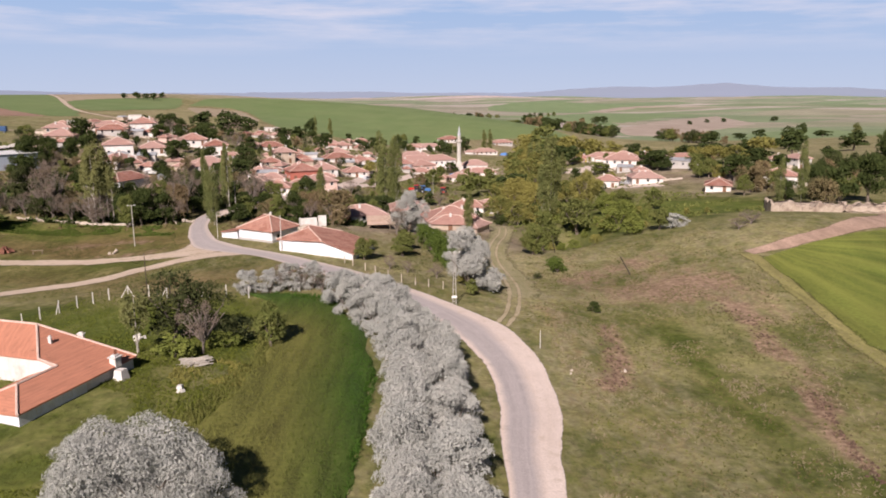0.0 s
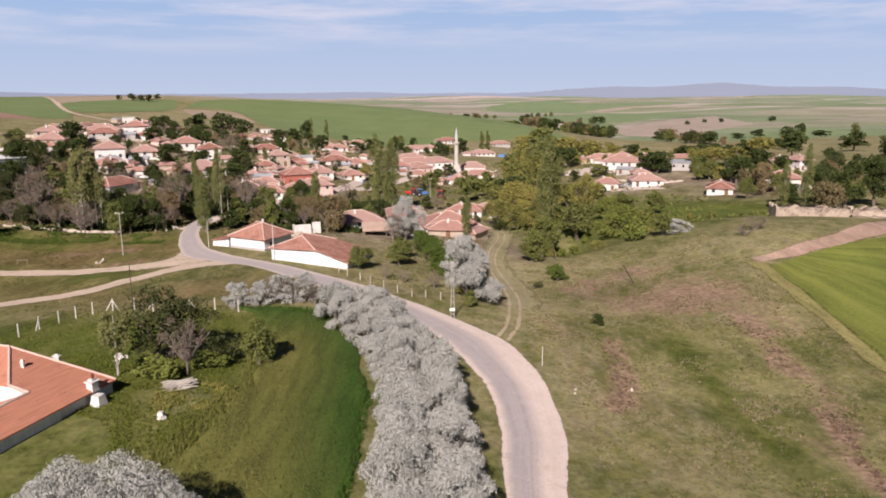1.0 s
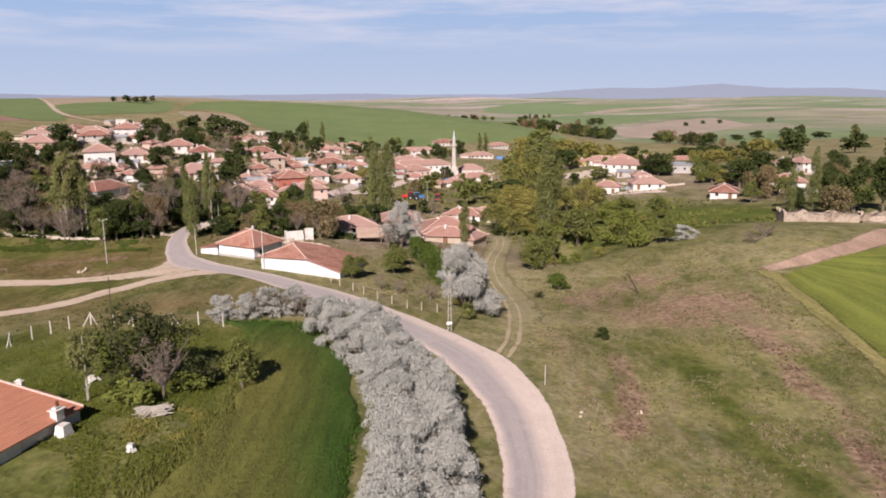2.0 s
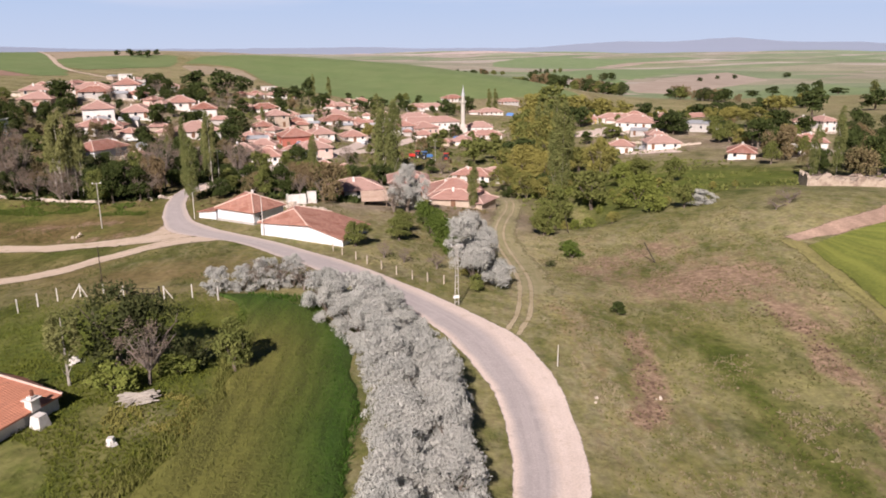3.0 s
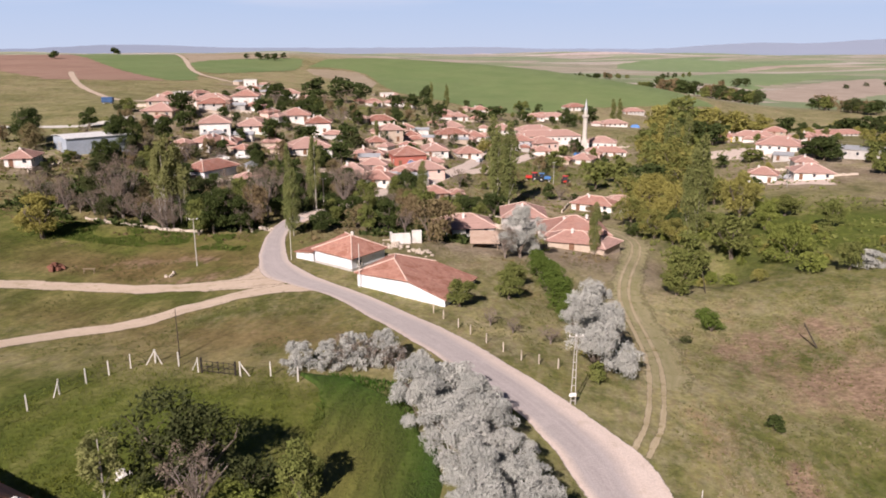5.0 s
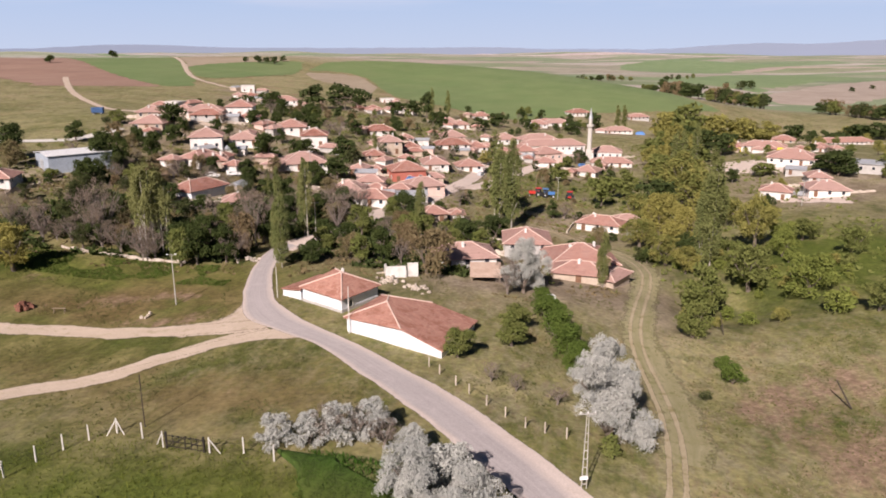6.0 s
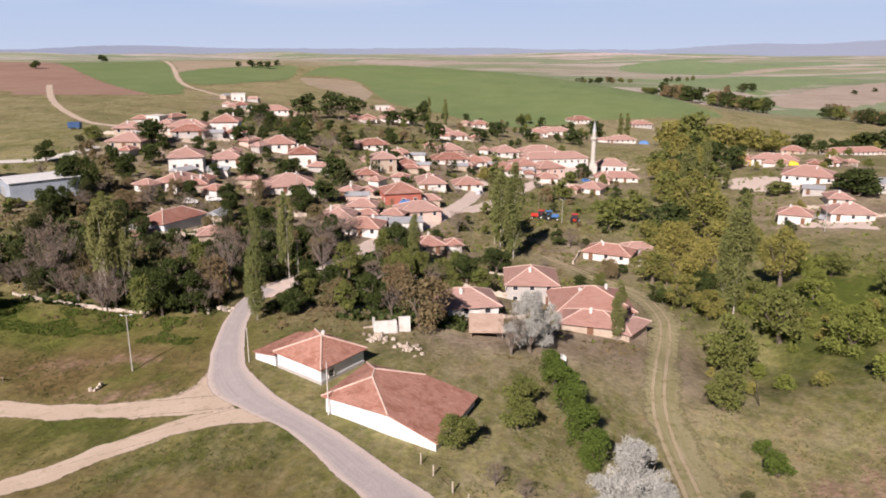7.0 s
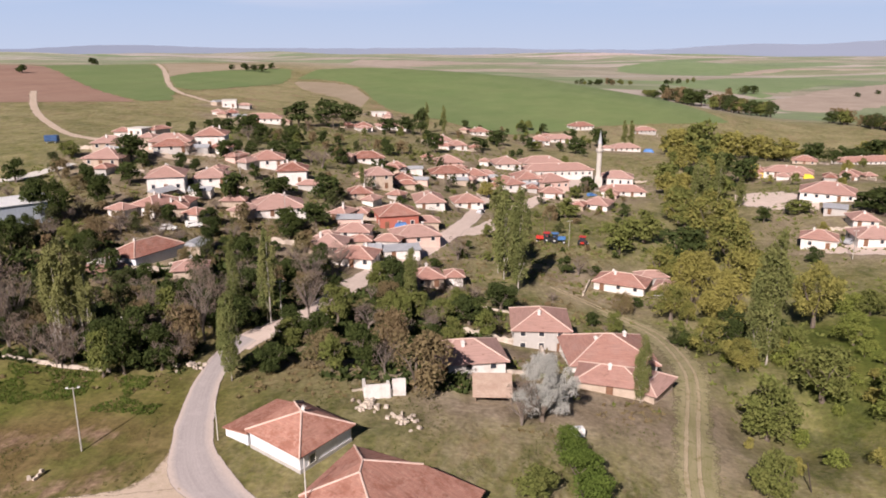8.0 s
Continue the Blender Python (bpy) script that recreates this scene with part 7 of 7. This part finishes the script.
# ---- heaps, ruins, yards ----
def heap(name, x, y, count, size, spread, mat, label, category, stick=False):
    """Loose pieces thrown on a pile."""
    rnd = random.Random(int(x * 3 + y))
    root = thing(name, x, y, 0, label, category)
    for i in range(count):
        q = 1 - i / count
        a, r = rnd.uniform(0, math.tau), spread * math.sqrt(rnd.random()) * q
        bm = bmesh.new()
        z = (1 - q) * size * 2.2
        if stick:
            lie = 0.25 + rnd.gauss(0, 0.3)
            d = Vector((math.cos(lie), math.sin(lie), rnd.uniform(-0.05, 0.08))) * spread * rnd.uniform(0.5, 0.9)
            c = Vector((math.cos(a) * r * 0.4, math.sin(a) * r * 0.7, 0.1 + z * 0.7))
            tube(bm, c - d, c + d, size * 0.22, size * 0.15, 5)
        else:
            box(bm, (size * rnd.uniform(0.6, 1.5), size * rnd.uniform(0.6, 1.3), size * rnd.uniform(0.5, 0.9)), (math.cos(a) * r, math.sin(a) * r, z * 0.6 - 0.05), a, rnd.uniform(0.6, 0.9))
        part("branch" if stick else "stone", bm, mat, root)


heap("wood_pile", -27.6, 78.4, 46, 0.4, 2.0, PALE_BARK, "pile of grey cut branches in the grass", "wood pile", True)
heap("stone_block", -26.5, 70.5, 4, 0.5, 0.5, CONCRETE, "pale stone block lying in the grass", "stone")
heap("rag_heap", -37, 86.2, 9, 0.4, 0.8, CONCRETE, "white sacking caught on a shrub", "sacking")
heap("rubble_heap", -32.8, 173, 40, 0.5, 3.0, STONE, "collapsed pale stone rubble", "rubble")
heap("rubble_heap", -27.2, 169.7, 36, 0.42, 3.6, STONE, "scattered pale stone rubble", "rubble")
heap("scrap_heap", -90.5, 149.9, 24, 0.7, 1.9, RUST, "rusty red heap of scrap in the meadow", "scrap heap")
heap("stone_block", 16.1, 87.5, 3, 0.28, 0.7, STONE, "pale stones lying in the grass", "stone")
heap("stone_block", 22.8, 88.2, 3, 0.28, 0.4, STONE, "pale stones lying in the grass", "stone")
heap("stone_block", -68, 151, 5, 0.5, 1.4, STONE, "pale stones lying in the meadow", "stone")
heap("stone_block", -64.0, 180.5, 22, 0.55, 3.0, STONE, "pale stones dumped at the roadside", "stone")
heap("rubble_heap", 96.6, 188.4, 40, 1.0, 7.0, STONE, "tumbled pale stones of a ruin", "rubble")

frame_ = thing("trestle", -83.8, 150.1, 10, "low wooden trestle standing in the meadow", "trestle")
part("beam", boxes(((2.2, 0.14, 0.14), (0, 0, 0.75))), WOOD, frame_)
for sx in (-0.9, 0.9):
    for sy in (-0.3, 0.3):
        bm = bmesh.new()
        tube(bm, (sx, sy, -0.1), (sx, 0, 0.78), 0.05, 0.05, 5)
        part("leg", bm, WOOD, frame_)

RUIN_STONE = rough_mat("ruin_stone", (0.37, 0.30, 0.235), (0.46, 0.38, 0.31), 1.2, c=(0.25, 0.19, 0.15))
ruin = thing("ruin", 90, 183.9, -10, "ruined tan stone building under a collapsed earth roof", "ruin")
for size, at in (((16, 0.7, 3.1), (0, -3.5, -0.6)), ((0.7, 7, 3.3), (-8, 0, -0.6)), ((12, 0.7, 2.7), (2, 3.5, -0.6)), ((0.7, 7, 2.6), (4, 0, -0.6)), ((0.7, 7, 2.4), (-2, 0, -0.6)), ((14, 0.7, 2.6), (16, -2.6, -0.4)), ((0.7, 6, 2.7), (10, 0.5, -0.4)), ((0.7, 6, 2.5), (17, 0.7, -0.4)), ((12, 0.7, 2.5), (18, 4.0, -0.4)), ((0.7, 6, 2.4), (23.5, 0.7, -0.4))):
    bm = bmesh.new()
    rnd = random.Random(int(size[0] * 10 + at[0]))
    jagged(bm, size, at, rnd)
    part("wall", bm, RUIN_STONE, ruin)

# fallen roof: earth and beams lying between the walls
verts = []
for j in range(9):
    for i in range(41):
        x, y = -7.8 + i * 0.75, -3.3 + j * 0.82
        n = noise.noise((x * 0.35, y * 0.5, 7.0)) + 0.5 * noise.noise((x * 1.1, y * 1.2, 4.0))
        verts.append((x, y, 1.65 + 0.75 * n - (0.9 if i in (0, 40) or j in (0, 8) else 0.0)))
part("fallen_roof", mesh_from("fallen_roof", verts, grid_faces(9, 41), RUIN_STONE), None, ruin, "collapsed earth roof")
for i, (x, y, turn) in enumerate(((-5, 0.5, 20), (0.5, -0.8, -35), (6.5, 0.8, 10), (13, 0, 50), (18, -0.6, -15))):
    bm = bmesh.new()
    tube(bm, (-1.9, 0, 0), (1.9, 0, 0.3), 0.13, 0.11, 6)
    part("beam", bm, DARK_WOOD, ruin, "weathered roof beam", pose(x, y, 2.15, 0, 0, turn))

yard_ruin = thing("ruined_hut", -32.6, 177.3, 20, "broken white hut walls without a roof", "ruin")
for size, at in (((3.6, 0.4, 2.6), (0, -1.5, -0.4)), ((0.4, 3.0, 2.3), (-1.8, 0, -0.4)), ((0.4, 3.0, 1.7), (1.8, 0, -0.4)), ((2.0, 0.4, 2.9), (3.2, -0.8, -0.4))):
    part("wall", boxes((size, at)), PLASTER["w"], yard_ruin)

lean = thing("lean_to", -15.9, 181.7, 8, "open lean-to with a faded brown sheet roof", "shed")
for sx in (-2.6, 2.6):
    for sy, hh in ((-2.3, 1.5), (2.3, 2.6)):
        part("post", boxes(((0.16, 0.16, hh + 0.3), (sx, sy, -0.3))), WOOD, lean)
bm = bmesh.new()
v = [bm.verts.new(p) for p in ((-3, -2.8, 1.45), (3, -2.8, 1.45), (3, 2.7, 2.75), (-3, 2.7, 2.75))]
u = [bm.verts.new(q.co - Vector((0, 0, 0.12))) for q in v]
bm.faces.new(v), bm.faces.new(u[::-1])
for i in range(4):
    bm.faces.new((v[i], u[i], u[(i + 1) % 4], v[(i + 1) % 4]))
part("roof", bm, rough_mat("faded_sheet", (0.44, 0.31, 0.24), (0.54, 0.41, 0.33), 0.8), lean, "faded brown sheet roof")
part("back_wall", boxes(((5.4, 0.3, 2.8), (0, 2.4, -0.4))), STONE, lean)

tank = thing("water_tank", -3.2, 174.3, 20, "small white water tank before the oleaster", "tank")
bm = bmesh.new()
box(bm, (1.8, 1.2, 1.3), (0, 0, -0.1), 0, 0.94)
bmesh.ops.bevel(bm, geom=bm.edges[:], offset=0.12, segments=2, affect="EDGES")
part("body", bm, WHITE, tank)
part("lid", boxes(((0.6, 0.6, 0.12), (0, 0, 1.2))), GREY_METAL, tank)


def wheel_mesh(r, w):
    bm = bmesh.new()
    tube(bm, (0, -w / 2, 0), (0, w / 2, 0), r, r, 14)
    bmesh.ops.bevel(bm, geom=[e for e in bm.edges if e.is_boundary or len(e.link_faces) == 2 and abs(e.link_faces[0].normal.dot(e.link_faces[1].normal)) < 0.3], offset=0.05, segments=1, affect="EDGES")
    return as_mesh("tyre", bm, RUBBER)


TYRE_S, TYRE_B = wheel_mesh(0.34, 0.22), wheel_mesh(0.72, 0.38)
RIM = as_mesh("rim", boxes(((0.3, 0.46, 0.3), (0, 0, -0.15))), WHITE_METAL)


def wheel(root, x, y, big):
    t = part("wheel", TYRE_B if big else TYRE_S, None, root, m=pose(x, y, 0.72 if big else 0.34))
    part("rim", RIM, None, t)


def tractor(x, y, rot, mat, label):
    root = thing("tractor", x, y, rot, label, "tractor", "tractors", scale=(1.45, 1.45, 1.4))
    bm = boxes(((1.7, 0.7, 0.75), (0.9, 0, 0.7)), ((1.0, 0.8, 0.4), (-0.5, 0, 0.6)), ((0.5, 1.5, 0.12), (-0.7, 0, 1.5)))
    bmesh.ops.bevel(bm, geom=bm.edges[:], offset=0.06, segments=1, affect="EDGES")
    part("body", bm, mat, root)
    part("cab", boxes(((1.1, 1.2, 0.9), (-0.5, 0, 1.25))), PANE, root, "glazed cab")
    part("cab_roof", boxes(((1.4, 1.4, 0.12), (-0.5, 0, 2.15))), mat, root)
    bm = bmesh.new()
    tube(bm, (1.2, 0.2, 1.4), (1.2, 0.2, 2.1), 0.05, 0.05, 6)
    part("exhaust", bm, DARK_METAL, root)
    for sy in (-0.75, 0.75):
        wheel(root, -0.7, sy, True)
        wheel(root, 1.3, sy, False)


tractor(-11.5, 303.1, 170, RED, "red farm tractor parked on the grass")
tractor(-7.6, 304.6, 10, BLUE, "blue farm tractor parked on the grass")
tractor(0.3, 305.2, 80, RED, "red farm tractor beside the trees")


def car(x, y, rot, mat, label, van=False):
    root = thing("car", x, y, rot, label, "car", "parked cars")
    bm = bmesh.new()
    prof = [(-2.1, 0.35), (2.1, 0.35), (2.1, 0.8), (1.2, 0.95), (0.6, 1.5), (-1.6 if not van else -2.0, 1.55 if not van else 1.8), (-2.1, 0.95)]
    rows = [[bm.verts.new((px, sy * (0.85 if pz < 1 else 0.72), pz)) for px, pz in prof] for sy in (-1, 1)]
    n = len(prof)
    for i in range(n):
        bm.faces.new((rows[0][i], rows[0][(i + 1) % n], rows[1][(i + 1) % n], rows[1][i]))
    bm.faces.new(rows[0][::-1]), bm.faces.new(rows[1])
    bmesh.ops.recalc_face_normals(bm, faces=bm.faces[:])
    bmesh.ops.bevel(bm, geom=bm.edges[:], offset=0.07, segments=2, affect="EDGES")
    part("body", bm, mat, root)
    for sy in (-0.79, 0.79):
        part("side_window", boxes(((1.7, 0.04, 0.36), (-0.5, sy, 1.02))), PANE, root)
    part("windscreen", boxes(((0.05, 1.2, 0.5), (0, 0, 0))), PANE, root, m=pose(0.92, 0, 0.97, 0, -45, 0))
    for sx in (-1.3, 1.3):
        for sy in (-0.78, 0.78):
            wheel(root, sx, sy, False)
    for sy in (-0.6, 0.6):
        part("headlight", boxes(((0.06, 0.3, 0.15), (2.1, sy, 0.68))), WHITE_METAL, root)


for x, y, rot, mat, label, van in ((-103.8, 247.4, 20, WHITE, "white car parked behind the tiled house", False), (-100.1, 253.5, 30, WHITE, "white van parked behind the tiled house", True), (73.1, 305.4, 60, WHITE, "white car parked in a yard", False), (76.2, 303.8, 40, GREY_METAL, "grey car parked in a yard", False), (-34.3, 330.3, 80, GREY_METAL, "grey car parked on the street", False), (5.9, 397.1, 30, BLUE, "blue car parked before the mosque", False)):
    car(x, y, rot, mat, label, van)

trailer = thing("blue_trailer", -192, 326.6, 15, "dark blue box trailer on the upper slope", "trailer")
bm = boxes(((4.6, 2.4, 2.2), (0, 0, 0.7)))
bmesh.ops.bevel(bm, geom=bm.edges[:], offset=0.12, segments=1, affect="EDGES")
part("body", bm, rough_mat("navy_sheet", (0.03, 0.07, 0.17), (0.05, 0.11, 0.24), 1.0, 0.5, 0, 0.1), trailer)
for sx in (-1.4, 1.4):
    for sy in (-1.1, 1.1):
        wheel(trailer, sx, sy, False)


def sheet_pile(x, y, rot, w, d, h, mat, label, category):
    """A tarpaulin slung over a stack."""
    root = thing("covered_stack", x, y, rot, label, category)
    n = 8
    verts = []
    for i in range(n + 1):
        for j in range(n + 1):
            px, py = (i / n - 0.5) * w, (j / n - 0.5) * d
            e = min(i, j, n - i, n - j) / (n / 2)
            verts.append((px, py, -0.2 + (h + 0.2) * min(1, e * 2.2) ** 0.6 + 0.12 * noise.noise((px, py, x)) * (e > 0)))
    part("tarpaulin", mesh_from("tarpaulin", verts, grid_faces(n + 1, n + 1), mat), None, root)


sheet_pile(84.6, 439.7, 5, 10, 6, 2.0, YELLOW, "yellow tarpaulin over a stack in a yard", "tarpaulin")
sheet_pile(99.3, 428.5, 0, 9, 5, 1.8, YELLOW, "yellow tarpaulin over a stack in a yard", "tarpaulin")
sheet_pile(4.8, 208.9, 0, 3.6, 3.2, 2.0, BLUE, "blue tarpaulin over a stack behind the house", "tarpaulin")
sheet_pile(-52.1, 284.4, 20, 5, 2.5, 2.2, BLUE, "blue tarpaulin over a lean-to stack", "tarpaulin")
sheet_pile(46.5, 564.8, 0, 7, 4, 2.0, BLUE, "blue tarpaulin over a stack in a far yard", "tarpaulin")


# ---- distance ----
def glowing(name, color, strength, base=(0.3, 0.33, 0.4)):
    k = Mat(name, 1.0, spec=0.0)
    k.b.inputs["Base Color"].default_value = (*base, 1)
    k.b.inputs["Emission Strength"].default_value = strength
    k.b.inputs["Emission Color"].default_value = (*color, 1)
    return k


# mountain backdrop that glows, the blue haze of distance put into its colour
HAZE = glowing("haze_tinted_mountains", (0.37, 0.43, 0.59), 0.60, (0.1, 0.11, 0.13)).m


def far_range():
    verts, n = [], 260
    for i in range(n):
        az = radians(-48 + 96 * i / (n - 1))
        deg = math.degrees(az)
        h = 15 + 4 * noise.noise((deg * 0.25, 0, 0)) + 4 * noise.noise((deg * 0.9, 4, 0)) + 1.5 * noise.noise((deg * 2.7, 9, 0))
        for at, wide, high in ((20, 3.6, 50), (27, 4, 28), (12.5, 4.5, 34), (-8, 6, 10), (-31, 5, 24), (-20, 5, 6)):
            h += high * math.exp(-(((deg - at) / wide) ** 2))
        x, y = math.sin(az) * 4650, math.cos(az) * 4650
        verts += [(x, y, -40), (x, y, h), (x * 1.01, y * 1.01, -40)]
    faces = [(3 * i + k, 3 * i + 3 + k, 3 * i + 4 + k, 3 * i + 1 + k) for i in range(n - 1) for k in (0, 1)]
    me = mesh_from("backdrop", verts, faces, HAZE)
    tagged(new("backdrop", me), "far mountains along the horizon, glowing in a painted blue haze", "mountains", kind="structure")


far_range()


def sky_backdrop():
    """A distant wall of hazy sky with thin cirrus."""
    k = glowing("hazy_sky", (1, 1, 1), 0.96, (0, 0, 0))
    p = k.place()
    xyz = k.t.nodes.new("ShaderNodeSeparateXYZ")
    k.link(p, xyz.inputs[0])
    rise = k.node("ShaderNodeMapRange")
    rise.inputs["From Min"].default_value, rise.inputs["From Max"].default_value = 30, 620
    k.link(xyz.outputs[2], rise.inputs["Value"])
    col = k.mix(rise.outputs[0], (0.54, 0.665, 0.83), (0.36, 0.56, 0.835))
    wisp = k.noise(k.stretch(p, (0.0008, 0.0008, 0.0075)), 1.0, 7, 0.6, 0.40, 0.66)
    high = k.node("ShaderNodeMapRange")
    high.inputs["From Min"].default_value, high.inputs["From Max"].default_value = 230, 420
    k.link(xyz.outputs[2], high.inputs["Value"])
    col = k.mix(k.math("MULTIPLY", k.math("MULTIPLY", wisp, high.outputs[0]), 0.9), col, (0.78, 0.81, 0.90))
    k.link(col, k.b.inputs["Emission Color"])
    verts, n = [], 60
    for i in range(n):
        az = radians(-75 + 150 * i / (n - 1))
        for z in (-60, 200, 500, 1100):
            verts.append((math.sin(az) * 4760, math.cos(az) * 4760, z))
    me = mesh_from("backdrop", verts, grid_faces(n, 4), k.m)
    tagged(new("backdrop", me), "pale hazy sky with thin streaks of cloud", "sky", kind="structure")


sky_backdrop()
